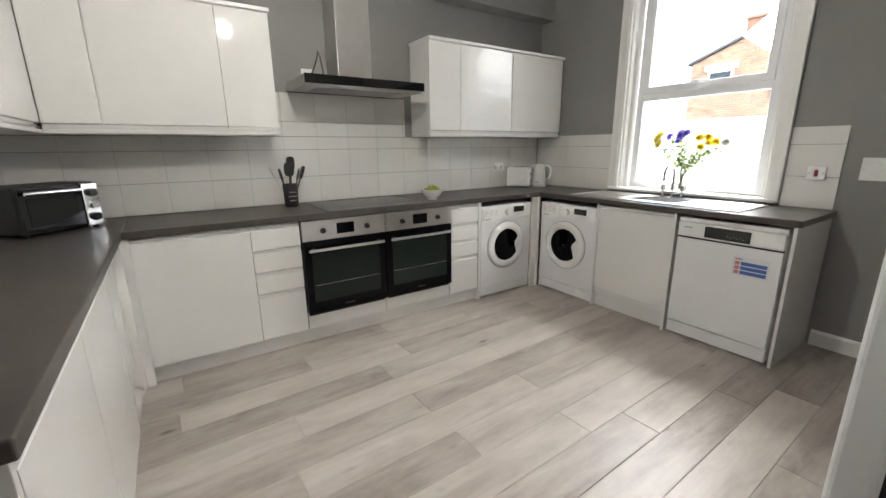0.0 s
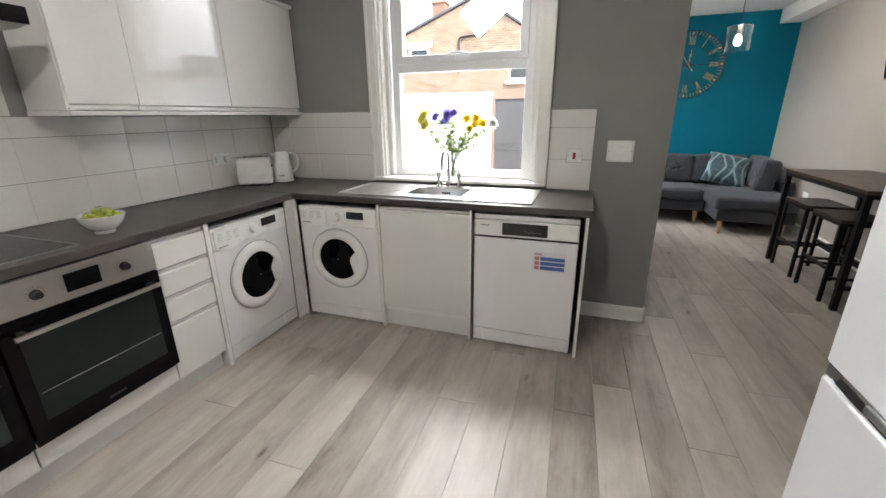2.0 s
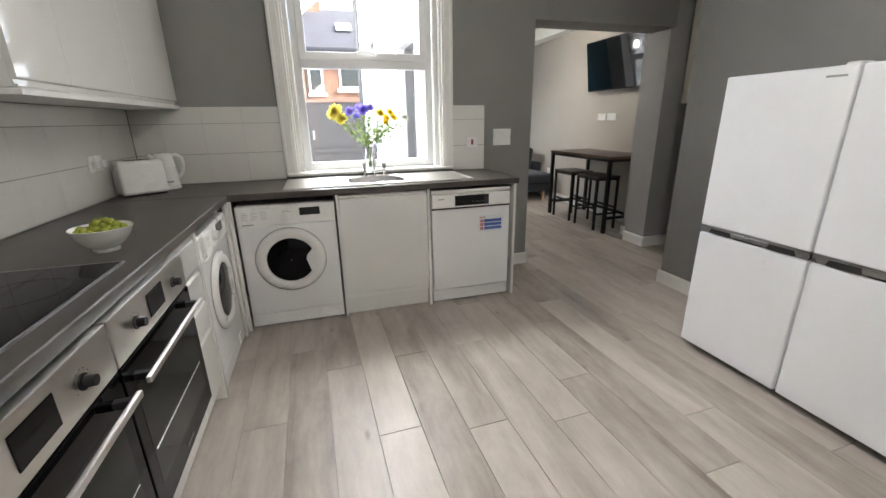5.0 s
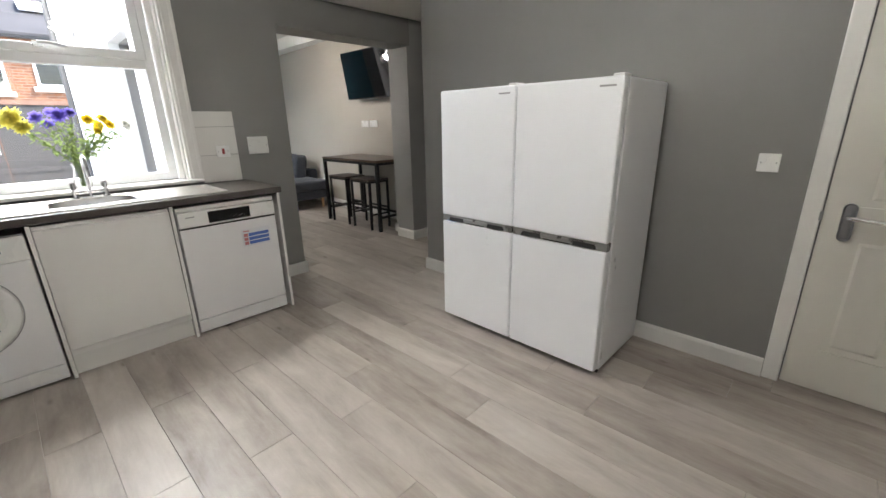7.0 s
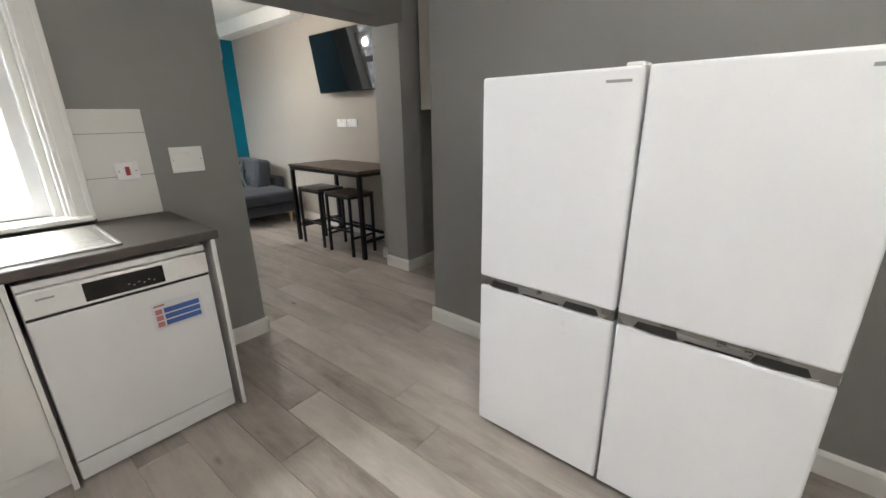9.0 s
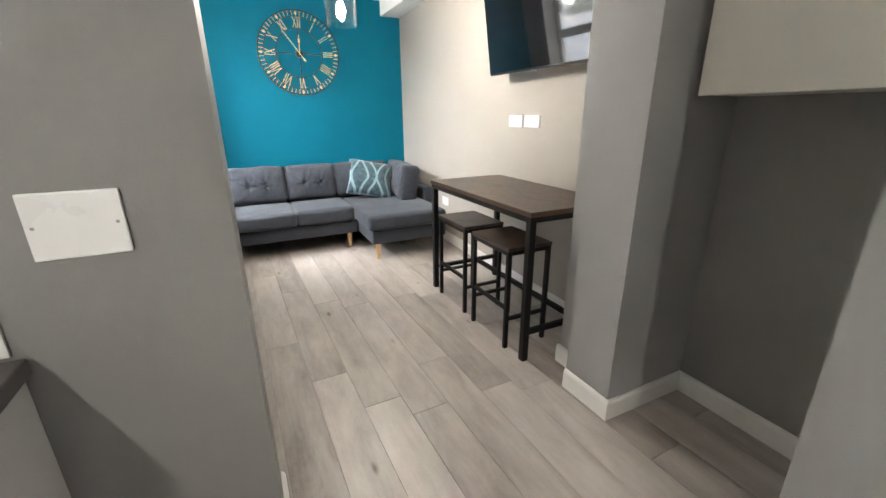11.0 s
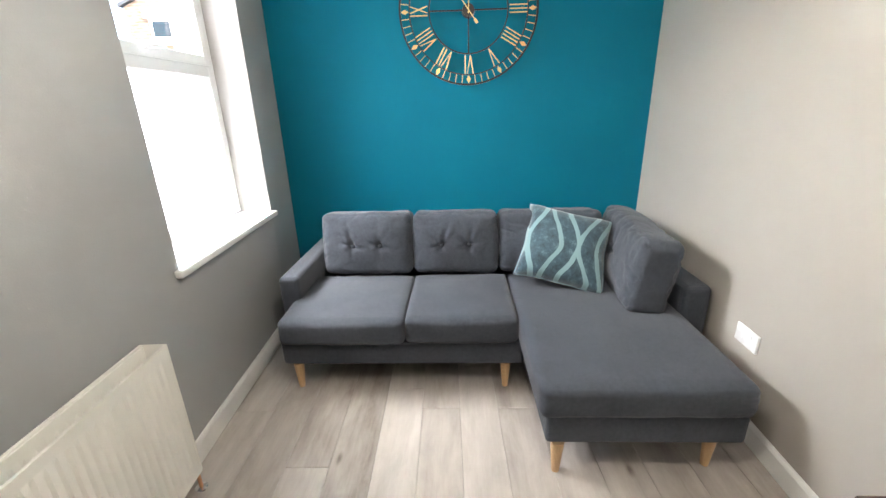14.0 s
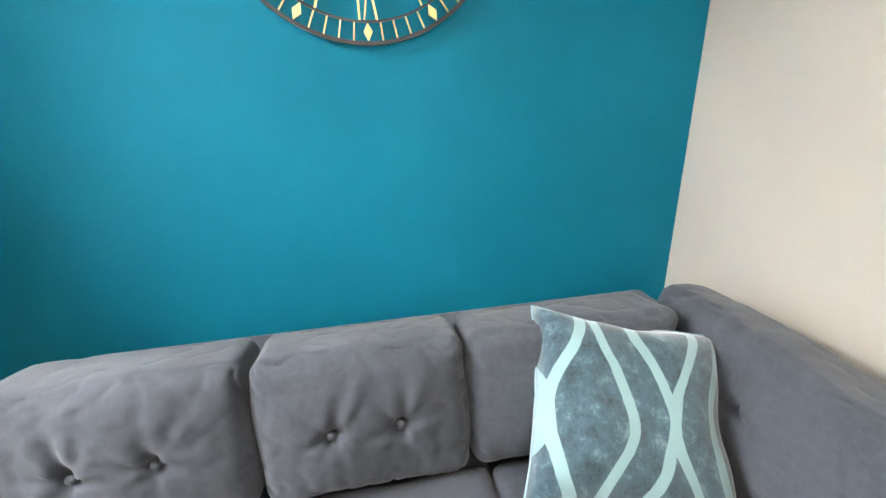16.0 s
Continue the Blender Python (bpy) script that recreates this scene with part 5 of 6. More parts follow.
part("base", box(B(), -0.112, 0.112, -0.066, 0.066, 0.001, 0.018, 0.004), BLACKPL, toaster, m=mt_)
part("top_plate", box(B(), -0.088, 0.088, -0.042, 0.042, 0.168, 0.1725, 0.002), STEEL, toaster, m=mt_)
for sy_ in (-0.02, 0.02):
    part("slot", box(B(), -0.072, 0.072, sy_ - 0.008, sy_ + 0.008, 0.171, 0.1735), SEAL_SHADE, toaster, m=mt_)
part("lever", box(B(), 0.112, 0.132, -0.018, 0.018, 0.11, 0.122, 0.004), BLACKPL, toaster, m=mt_)

kettle = thing("kettle", 3.755, 3.40, WT1, "white plastic jug kettle beside the toaster", "kettle")
bm = lathe(B(), ((0.073, WT1 + 0.022), (0.076, WT1 + 0.03), (0.072, WT1 + 0.10), (0.060, WT1 + 0.19), (0.055, WT1 + 0.215), (0.045, WT1 + 0.228), (0.0, WT1 + 0.232)), 3.755, 3.40)
part("body", bm, PLASTICW, kettle, smooth=True)
part("base", lathe(B(), ((0.078, WT1 + 0.0005), (0.08, WT1 + 0.008), (0.075, WT1 + 0.02), (0.0, WT1 + 0.0205)), 3.755, 3.40), PLASTICW, kettle, smooth=True)
mk = pose(3.755, 3.40, WT1, 0, 0, -52)
bm = tube(B(), [(0.05, 0, 0.21), (0.085, 0, 0.215), (0.115, 0, 0.195), (0.122, 0, 0.15), (0.112, 0, 0.10), (0.088, 0, 0.075), (0.066, 0, 0.07)], 0.0115)
part("handle", bm, PLASTICW, kettle, smooth=True, m=mk)
bm = rod(B(), (-0.045, 0, 0.185), (-0.082, 0, 0.222), 0.024, 0.014, 14)
part("spout", bm, PLASTICW, kettle, smooth=True, m=mk)
part("water_window", box(B(), -0.006, 0.006, -0.077, -0.058, 0.09, 0.165, 0.003), SEAL_SHADE, kettle, m=pose(3.755, 3.40, WT1, 0, 0, -58) @ pose(0, 0, 0, -7))
bm = box(B(), -0.02, 0.02, -0.0772, -0.072, 0.045, 0.055)
part("badge", bm, DARKSTEEL, kettle, m=pose(3.755, 3.40, WT1, 0, 0, -58))

# utensil pot
pot = thing("utensil_pot", 1.20, 3.43, WT1, "black utensil pot filled with black kitchen tools", "utensil pot")
bm = lathe(B(), ((0.044, WT1 + 0.0005), (0.048, WT1 + 0.006), (0.052, WT1 + 0.162), (0.050, WT1 + 0.166), (0.047, WT1 + 0.160), (0.043, WT1 + 0.012), (0.0, WT1 + 0.011)), 1.20, 3.43)
part("pot", bm, BLACKPL, pot, smooth=True)
bm = B()
for i, w in enumerate((0.024, 0.03, 0.02)):
    box(bm, 1.20 - w, 1.20 + w, 3.3795, 3.3815, WT1 + 0.045 + i * 0.03, WT1 + 0.052 + i * 0.03)
part("print_marks", bm, GREYPRINT, pot)
for dx, dy, h, kind in ((-0.10, 0.0, 0.27, "rod"), (-0.045, 0.02, 0.25, "spoon"), (0.0, -0.01, 0.29, "spoon"), (0.02, 0.02, 0.33, "slice"), (0.085, 0.01, 0.265, "spoon"), (0.05, -0.02, 0.25, "slice")):
    p, q = (1.20 + dx * 0.15, 3.43 + dy * 0.3, WT1 + 0.02), (1.20 + dx, 3.43 + dy, WT1 + h - 0.05)
    bm = rod(B(), p, q, 0.0045, n=8)
    d = (Vector(q) - Vector(p)).normalized()
    head = cushion(B(), 0.060 if kind != "rod" else 0.012, 0.012, 0.088, 0.006, (0.006, 0.003, 0.006), 4)
    head.transform(Matrix.Translation(Vector(q) + d * 0.03) @ d.to_track_quat("Z", "Y").to_matrix().to_4x4())
    me = bpy.data.meshes.new("tmp")
    head.to_mesh(me)
    head.free()
    bm.from_mesh(me)
    bpy.data.meshes.remove(me)
    part("utensil", bm, BLACKPL if kind != "rod" else STEEL, pot, smooth=True)

# bowl of grapes
BX, BY = 2.245, 3.145
fb = tagged(new("fruit_bowl", mesh_of("fruit_bowl", lathe(B(), ((0.038, WT1 + 0.0005), (0.04, WT1 + 0.008), (0.036, WT1 + 0.012), (0.062, WT1 + 0.03), (0.080, WT1 + 0.056), (0.090, WT1 + 0.082), (0.088, WT1 + 0.083), (0.076, WT1 + 0.056), (0.055, WT1 + 0.033), (0.0, WT1 + 0.022)), BX, BY, 36), shader("white glazed china", (0.78, 0.77, 0.75), 0.12, var=0.01), True)), "white china bowl on the worktop", "bowl")
gr = thing("grapes", BX, BY, WT1 + 0.05, "bunch of green grapes heaped in the bowl", "grapes")
random.seed(4)
gm = bpy.data.meshes.new("grape")
bm = B()
bmesh.ops.create_icosphere(bm, subdivisions=2, radius=0.0115)
for v in bm.verts:
    v.co.z *= 1.22
for f in bm.faces:
    f.smooth = True
bm.to_mesh(gm)
bm.free()
gm.materials.append(GRAPE)
for k in range(58):
    a, r = random.uniform(0, 6.28), 0.068 * math.sqrt(random.random())
    hgt = WT1 + 0.062 + 0.045 * (1 - (r / 0.072) ** 2) * random.uniform(0.35, 1.0)
    piece("grape", gm, gr, pose(BX + r * math.cos(a), BY + r * math.sin(a), hgt, random.uniform(0, 90), random.uniform(0, 90), random.uniform(0, 180)))
bm = tube(B(), [(BX - 0.03, BY, WT1 + 0.095), (BX - 0.01, BY + 0.01, WT1 + 0.115), (BX + 0.01, BY, WT1 + 0.118)], 0.0022, 6)
part("stalk", bm, LEAF, gr)

# mini oven standing across the corner
mo = pose(-0.004, 3.151, WT1, 0, 0, 41.9)
mini = thing("mini_oven", -0.05, 3.2, WT1, "black mini oven with chrome trim, standing across the corner", "mini oven")
part("body", box(B(), -0.185, 0.185, 0.012, 0.25, 0.012, 0.250, 0.012, 3), BLACKPL, mini, m=mo)
md = part("door", box(B(), -0.18, 0.098, -0.006, 0.011, 0.03, 0.238, 0.006), BLACKGL, mini, "black glass door", m=mo)
part("door_window", box(B(), -0.15, 0.07, -0.0085, -0.005, 0.055, 0.19, 0.002), shader("smoked glass", (0.012, 0.014, 0.016), 0.06, var=0.05), md, m=mo)
bm = rod(B(), (-0.165, -0.032, 0.215), (0.085, -0.032, 0.215), 0.009, n=14)
for hx_ in (-0.15, 0.07):
    rod(bm, (hx_, -0.032, 0.215), (hx_, -0.004, 0.215), 0.006, n=10)
part("handle", bm, CHROME, md, smooth=True, m=mo)
pn = part("control_panel", box(B(), 0.100, 0.183, -0.010, 0.011, 0.016, 0.246, 0.005), CHROME, mini, "chrome control panel", m=mo)
for kz in (0.065, 0.130, 0.195):
    bm = rod(B(), (0.142, -0.009, kz), (0.142, -0.032, kz), 0.024, 0.020, 24)
    part("knob", bm, BLACKPL if kz != 0.13 else CHROME, pn, smooth=True, m=mo)
for fx in (-0.16, 0.16):
    for fy in (0.03, 0.22):
        part("foot", rod(B(), (fx, fy, 0.0005), (fx, fy, 0.014), 0.012), BLACKPL, mini, m=mo)

# ---- flowers on the sill ----
VX, VY, VZ = 3.955, 2.03, 0.9525
vase = tagged(new("vase", mesh_of("vase", lathe(B(), ((0.036, VZ), (0.04, VZ + 0.01), (0.046, VZ + 0.05), (0.038, VZ + 0.10), (0.030, VZ + 0.13), (0.038, VZ + 0.16), (0.036, VZ + 0.16), (0.0275, VZ + 0.13), (0.035, VZ + 0.10), (0.042, VZ + 0.05), (0.034, VZ + 0.012), (0.0, VZ + 0.011)), VX, VY, 28), CLEAR, True)), "clear glass vase on the window sill", "vase")
vase.visible_shadow = False
bq = thing("bouquet", VX, VY, VZ + 0.02, "mixed yellow, violet and white flowers in the vase", "flowers")
random.seed(11)


def petal_head(parent, c, r, mt, name, layers=3, per=11, flat=0.4):
    bm_ = B()
    for L in range(layers):
        for k in range(per):
            a = 2 * math.pi * (k + 0.5 * L) / per + random.uniform(-0.15, 0.15)
            tilt = 0.15 + flat * L + random.uniform(-0.12, 0.12)
            rr_ = r * (1 - 0.18 * L)
            d = Vector((math.cos(a) * math.cos(tilt), math.sin(a) * math.cos(tilt), math.sin(tilt)))
            s_ = Vector((-math.sin(a), math.cos(a), 0)) * rr_ * 0.24
            up = d.cross(s_).normalized() * rr_ * 0.08
            v0 = bm_.verts.new(d * rr_ * 0.08)
            v1, v2 = bm_.verts.new(d * rr_ * 0.55 + s_ + up), bm_.verts.new(d * rr_ * 0.55 - s_ + up)
            v3 = bm_.verts.new(d * rr_)
            v4 = bm_.verts.new(d * rr_ * 0.6 - up)
            bm_.faces.new((v0, v1, v4))
            bm_.faces.new((v0, v4, v2))
            bm_.faces.new((v1, v3, v4))
            bm_.faces.new((v4, v3, v2))
    lean = Vector(((c[0] - VX) * 1.2 - 0.75, (c[1] - VY) * 2.0, 0.42)).to_track_quat("Z", "Y").to_matrix().to_4x4()
    bm_.transform(Matrix.Translation(c) @ lean)
    return part(name, bm_, mt, parent)


HEADS = (
    (0.235, 0.43, 0.062, "y"), (0.195, 0.38, 0.044, "p"), (0.13, 0.435, 0.036, "v"), (0.085, 0.40, 0.034, "v"), (0.03, 0.445, 0.044, "v"), (0.06, 0.465, 0.030, "v"),
    (-0.02, 0.46, 0.030, "v"), (-0.10, 0.42, 0.033, "g"), (-0.15, 0.385, 0.032, "g"), (-0.17, 0.425, 0.030, "g"), (-0.205, 0.39, 0.033, "g"), (-0.13, 0.355, 0.026, "g"),
    (-0.285, 0.385, 0.040, "w"), (-0.265, 0.415, 0.03, "w"))
k = 0
for dy, dz, r, kind in HEADS:
    dx = (0.03, -0.04, 0.0, 0.045, -0.02)[k % 5]
    k += 1
    c = Vector((VX + dx, VY + dy, VZ + dz))
    mt = {"y": PALEY, "p": PALEY, "v": VIOLET, "g": YELLOW, "w": WHITEP}[kind]
    petal_head(bq, c, r * 1.22, mt, "flower_head", 6 if kind in "yp" else 4, 15 if kind in "yp" else 12, 0.24 if kind in "yp" else 0.36)
    base = Vector((VX + random.uniform(-0.015, 0.015), VY + random.uniform(-0.015, 0.015), VZ + 0.02))
    neck = Vector((VX + dx * 0.2, VY + dy * 0.10, VZ + 0.165))
    mid = neck.lerp(c, 0.55) + Vector((0, dy * 0.10, 0.02))
    part("stem", tube(B(), [base, neck, mid, c], 0.0022, 6), LEAF, bq)
lv = B()
for _ in range(330):
    dy, dz, r, kind = random.choice(HEADS)
    f = random.uniform(0.15, 0.9)
    c = Vector((VX + random.uniform(-0.05, 0.05), VY + dy * f + random.uniform(-0.02, 0.02), VZ + 0.16 + (dz - 0.16) * f + random.uniform(-0.03, 0.01)))
    ln, w = random.uniform(0.022, 0.05), random.uniform(0.007, 0.014)
    q = Euler((random.uniform(-1, 1), random.uniform(-1, 1), random.uniform(0, 6.28))).to_matrix()
    vs = [lv.verts.new(c + q @ Vector(p)) for p in ((0, 0, 0), (ln * 0.5, w, 0.003), (ln, 0, -0.004), (ln * 0.5, -w, 0.003))]
    lv.faces.new(vs)
tagged(part("foliage", lv, LEAF, bq), kind="stuff")

# ---- sofa ----
sofa = thing("corner_sofa", 7.6, -0.2, 0, "charcoal grey fabric corner sofa with chaise and tapered wooden legs", "sofa")
SXF = 7.10               # front of the seats
part("base", box(B(), SXF + 0.045, 8.24, -0.44, 0.86, 0.155, 0.30, 0.02, 3), SOFAF, sofa)
part("chaise_base", box(B(), 6.605, 8.24, -1.235, -0.442, 0.155, 0.30, 0.02, 3), SOFAF, sofa)


def soft(name, x0, x1, y0, y1, z0, z1, r, bulge, tufts=(), crumple=0.004, cuts=26, lean=0.0, seed=1.0):
    bm_ = cushion(B(), x1 - x0, y1 - y0, z1 - z0, r, bulge, cuts, tufts, crumple, seed)
    if lean:
        bm_.transform(Matrix.Rotation(lean, 4, "Y"))
    bm_.transform(Matrix.Translation(((x0 + x1) / 2, (y0 + y1) / 2, (z0 + z1) / 2)))
    return part(name, bm_, SOFAF, sofa)


soft("seat_cushion", SXF - 0.005, 7.72, 0.185, 0.845, 0.298, 0.448, 0.035, (0.010, 0.004, 0.016), seed=2)
soft("seat_cushion", SXF + 0.005, 7.72, -0.402, 0.183, 0.298, 0.450, 0.035, (0.010, 0.004, 0.016), seed=3)
soft("chaise_cushion", 6.575, 7.72, -1.235, -0.406, 0.298, 0.445, 0.035, (0.008, 0.006, 0.014), seed=4, cuts=30)
bm = box(B(), 7.34, 8.20, 0.800, 0.912, 0.30, 0.585, 0.025, 3)
part("armrest", bm, SOFAF, sofa)
part("back_frame", box(B(), 8.02, 8.24, -1.235, 0.80, 0.30, 0.665, 0.03, 3), SOFAF, sofa)
part("side_frame", box(B(), 7.20, 8.02, -1.385, -1.24, 0.17, 0.57, 0.03, 3), SOFAF, sofa)
TUFT = ((-0.085, -0.012), (0.085, -0.012))
for y0, y1, seed, tf in ((0.198, 0.762, 5, TUFT), (-0.345, 0.186, 6, TUFT), (-0.98, -0.355, 7, ())):
    cu = soft("back_cushion", 7.70, 7.93, y0, y1, 0.445, 0.834, 0.042, (0.045, 0.008, 0.004), tf, 0.009, 54, 0.16, seed)
    for ty, tz in tf:
        p = Matrix.Translation(((7.70 + 7.93) / 2, (y0 + y1) / 2, 0.6405)) @ Matrix.Rotation(0.16, 4, "Y") @ Vector((-0.124, ty, tz))
        bm = B()
        bmesh.ops.create_uvsphere(bm, u_segments=12, v_segments=8, radius=0.013)
        for v in bm.verts:
            v.co.x *= 0.55
        bm.transform(Matrix.Translation(p))
        part("button", bm, SOFAF, cu, smooth=True)
bm = cushion(B(), 0.20, 0.80, 0.40, 0.042, (0.040, 0.010, 0.006), 54, ((-0.02, 0.02),), 0.010, 8)
bm.transform(Matrix.Translation((7.545, -1.10, 0.630)) @ Matrix.Rotation(radians(-96), 4, "Z") @ Matrix.Rotation(0.14, 4, "Y"))
cu = part("side_cushion", bm, SOFAF, sofa)
bm = B()
bmesh.ops.create_uvsphere(bm, u_segments=12, v_segments=8, radius=0.013)
bm.transform(Matrix.Translation((7.46, -1.000, 0.665)))
part("button", bm, SOFAF, cu, smooth=True)
for lx, ly in ((7.175, 0.79), (7.18, -0.345), (8.12, 0.79), (6.625, -0.495), (6.66, -1.13), (8.12, -1.15)):
    bm = rod(B(), (lx, ly, 0.0), (lx, ly, 0.157), 0.016, 0.029, 18)
    part("leg", bm, OAKLEG, sofa, "pale tapered wooden leg", True)

# scatter cushion
pil = thing("scatter_cushion", 7.55, -0.72, 0.45, "dusty teal velvet scatter cushion with pale trellis bands", "cushion")
bm = B()
n = 30
grid = {}
uvl = bm.loops.layers.uv.new("UVMap")
for side in (1, -1):
    for i in range(n + 1):
        for j in range(n + 1):
            if side < 0 and (i in (0, n) or j in (0, n)):
                grid[side, i, j] = grid[1, i, j]
                continue
            u, v = 2 * i / n - 1, 2 * j / n - 1
            pu = u * (1 - 0.075 * (1 - v * v))
            pv = v * (1 - 0.075 * (1 - u * u))
            th = 0.10 * max(0.0, (1 - u ** 4) * (1 - v ** 4)) ** 0.45
            p = Vector((-side * th, pu * 0.252, pv * 0.240))
            p += noise.noise_vector(p * 9 + Vector((side, 2, 5))) * 0.011
            grid[side, i, j] = bm.verts.new(p)
for side in (1, -1):
    for i in range(n):
        for j in range(n):
            ij = [(i, j), (i + 1, j), (i + 1, j + 1), (i, j + 1)]
            f = bm.faces.new([grid[side, a, b] for a, b in ij])
            f.smooth = True
            for lp, (a, b) in zip(f.loops, ij):
                lp[uvl].uv = (a / n, b / n)
bmesh.ops.recalc_face_normals(bm, faces=bm.faces)
rim = [grid[1, i, 0].co.copy() for i in range(n)] + [grid[1, n, j].co.copy() for j in range(n)] + [grid[1, n - i, n].co.copy() for i in range(n)] + [grid[1, 0, n - j].co.copy() for j in range(n)]
py, px = Vector((0.215, 0.952, 0.195)).normalized(), Vector((0.73, -0.03, -0.67))
pz = px.cross(py).normalized()
px = py.cross(pz)
MP = Matrix.Translation((7.595, -0.728, 0.655)) @ Matrix((px, py, pz)).transposed().to_4x4()
part("cover", bm, VELVET, pil, m=MP)
bm = tube(B(), rim + [rim[0]], 0.0032, 6)
part("piping", bm, PIPING, pil, "pale blue piping", True, m=MP)

# ---- wall clock ----
CY, CZ, CR, CX = -0.185, 2.055, 0.455, 8.312
clock = thing("wall_clock", XT, CY, CZ, "large open-frame black clock with gold roman numerals", "clock")


def ring(r, w, d):
    bm_ = B()
    n_ = 96
    rr_ = [[bm_.verts.new((x, CY + q * math.sin(2 * math.pi * i / n_), CZ + q * math.cos(2 * math.pi * i / n_))) for i in range(n_)] for q, x in ((r - w, CX - d), (r, CX - d), (r, CX + d), (r - w, CX + d))]
    for k_ in range(4):
        a, b = rr_[k_], rr_[(k_ + 1) % 4]
        for i in range(n_):
            bm_.faces.new((a[i], a[(i + 1) % n_], b[(i + 1) % n_], b[i]))
    bmesh.ops.recalc_face_normals(bm_, faces=bm_.faces)
    return bm_


part("outer_ring", ring(CR, 0.011, 0.009), IRON, clock, smooth=True)
part("minute_ring", ring(0.390, 0.006, 0.005), IRON, clock, smooth=True)
part("inner_ring", ring(0.261, 0.007, 0.005), IRON, clock, smooth=True)


def bar(bm_, ang, r0, r1, off0, off1, w, d=0.004, x=None):
    """A flat bar on the dial between two radii, off sideways at each end."""
    x = CX - 0.006 if x is None else x
    er, et = Vector((0, -math.sin(ang), math.cos(ang))), Vector((0, -math.cos(ang), -math.sin(ang)))
    c = Vector((x, CY, CZ))
    p, q = c + er * r0 + et * off0, c + er * r1 + et * off1
    s = (q - p).cross(Vector((1, 0, 0))).normalized() * w / 2
    vs = [bm_.verts.new(v + Vector((dx, 0, 0))) for dx in (-d, d) for v in (p - s, p + s, q + s, q - s)]
    for f in ((0, 1, 2, 3), (7, 6, 5, 4), (0, 4, 5, 1), (1, 5, 6, 2), (2, 6, 7, 3), (3, 7, 4, 0)):
        bm_.faces.new([vs[i] for i in f])


ROMAN = ("XII", "I", "II", "III", "IIII", "V", "VI", "VII", "VIII", "IX", "X", "XI")
for hnum, text in enumerate(ROMAN):
    ang = radians(30 * hnum)
    bm = B()
    widths = {"I": 0.022, "V": 0.047, "X": 0.047}
    tot = sum(widths[c] for c in text)
    o = -tot / 2
    r0, r1 = 0.268, 0.382
    for c in text:
        w = widths[c]
        m_ = o + w / 2
        if c == "I":
            bar(bm, ang, r0, r1, m_, m_, 0.006)
        elif c == "V":
            bar(bm, ang, r0, r1, m_, m_ - w * 0.42, 0.0065)
            bar(bm, ang, r0, r1, m_, m_ + w * 0.42, 0.0045)
        else:
            bar(bm, ang, r0, r1, m_ + w * 0.42, m_ - w * 0.42, 0.0065)
            bar(bm, ang, r0, r1, m_ - w * 0.42, m_ + w * 0.42, 0.0045)
        o += w
    part("numeral", bm, GOLD, clock)
    bm = B()
    er, et = Vector((0, -math.sin(ang), math.cos(ang))), Vector((0, -math.cos(ang), -math.sin(ang)))
    c = Vector((CX - 0.008, CY, CZ)) + er * 0.417
    fr = [bm.verts.new(c + v + Vector((dx, 0, 0))) for dx in (-0.003, 0.006) for v in (er * 0.026, et * 0.014, er * -0.026, et * -0.014)]
    bm.faces.new(fr[:4])
    bm.faces.new(fr[4:][::-1])
    for i in range(4):
        bm.faces.new((fr[i], fr[4 + i], fr[4 + (i + 1) % 4], fr[(i + 1) % 4]))
    bmesh.ops.recalc_face_normals(bm, faces=bm.faces)
    part("hour_diamond", bm, GOLD, clock)
    for mnt in range(1, 5):
        bm = B()
        bar(bm, ang + radians(6 * mnt), 0.392, 0.443, 0, 0, 0.004, 0.003)
        part("minute_tick", bm, GOLD, clock)
for k in range(4):
    bm = B()
    bar(bm, radians(90 * k), 0.03, 0.256, 0, 0, 0.008, 0.004)
    part("spoke", bm, IRON, clock)
bm = rod(B(), (XT - 0.001, CY, CZ), (CX - 0.012, CY, CZ), 0.042, 0.038, 28)
part("movement", bm, IRON, clock, smooth=True)
bm = B()
bar(bm, radians(2), -0.02, 0.197, 0, 0, 0.006, 0.0015, CX - 0.016)
bar(bm, radians(2), 0.112, 0.152, 0, 0, 0.02, 0.0015, CX - 0.0165)
part("hour_pointer", bm, GOLD, clock)
bm = B()
bar(bm, radians(-36), -0.085, 0.275, 0, 0, 0.0055, 0.0015, CX - 0.021)
bar(bm, radians(-36), -0.098, -0.068, 0, 0, 0.016, 0.0015, CX - 0.0215)
part("minute_pointer", bm, GOLD, clock)

# ---- television ----
tv = thing("television", 5.18, -1.15, 1.63, "large flat black television tilted down from the wall", "television")
tl = Vector((5.760, -1.200, 1.645))
tr = Vector((4.700, -1.200, 1.640))
yaw = math.degrees(math.atan2(tr.y - tl.y, tr.x - tl.x)) + 180
MT = Matrix.Translation((tl + tr) / 2) @ pose(0, 0, 0, 0, 0, yaw) @ pose(0, 0, 0, -8, 0, 0)
W2 = (tr - tl).length / 2
part("casing", box(B(), -W2, W2, -0.035, -0.002, 0.0, 0.605, 0.008, 3), BLACKPL, tv, m=MT)
part("screen", box(B(), -W2 + 0.008, W2 - 0.008, -0.004, 0.001, 0.016, 0.597, 0.001), BLACKGL, tv, "glossy dark screen", m=MT)
part("logo_tab", box(B(), -0.03, 0.03, -0.012, 0.002, -0.012, 0.003, 0.002), DARKSTEEL, tv, m=MT)
part("rear_housing", box(B(), -0.36, 0.36, -0.075, -0.035, 0.06, 0.40, 0.015, 3), BLACKPL, tv, m=MT)
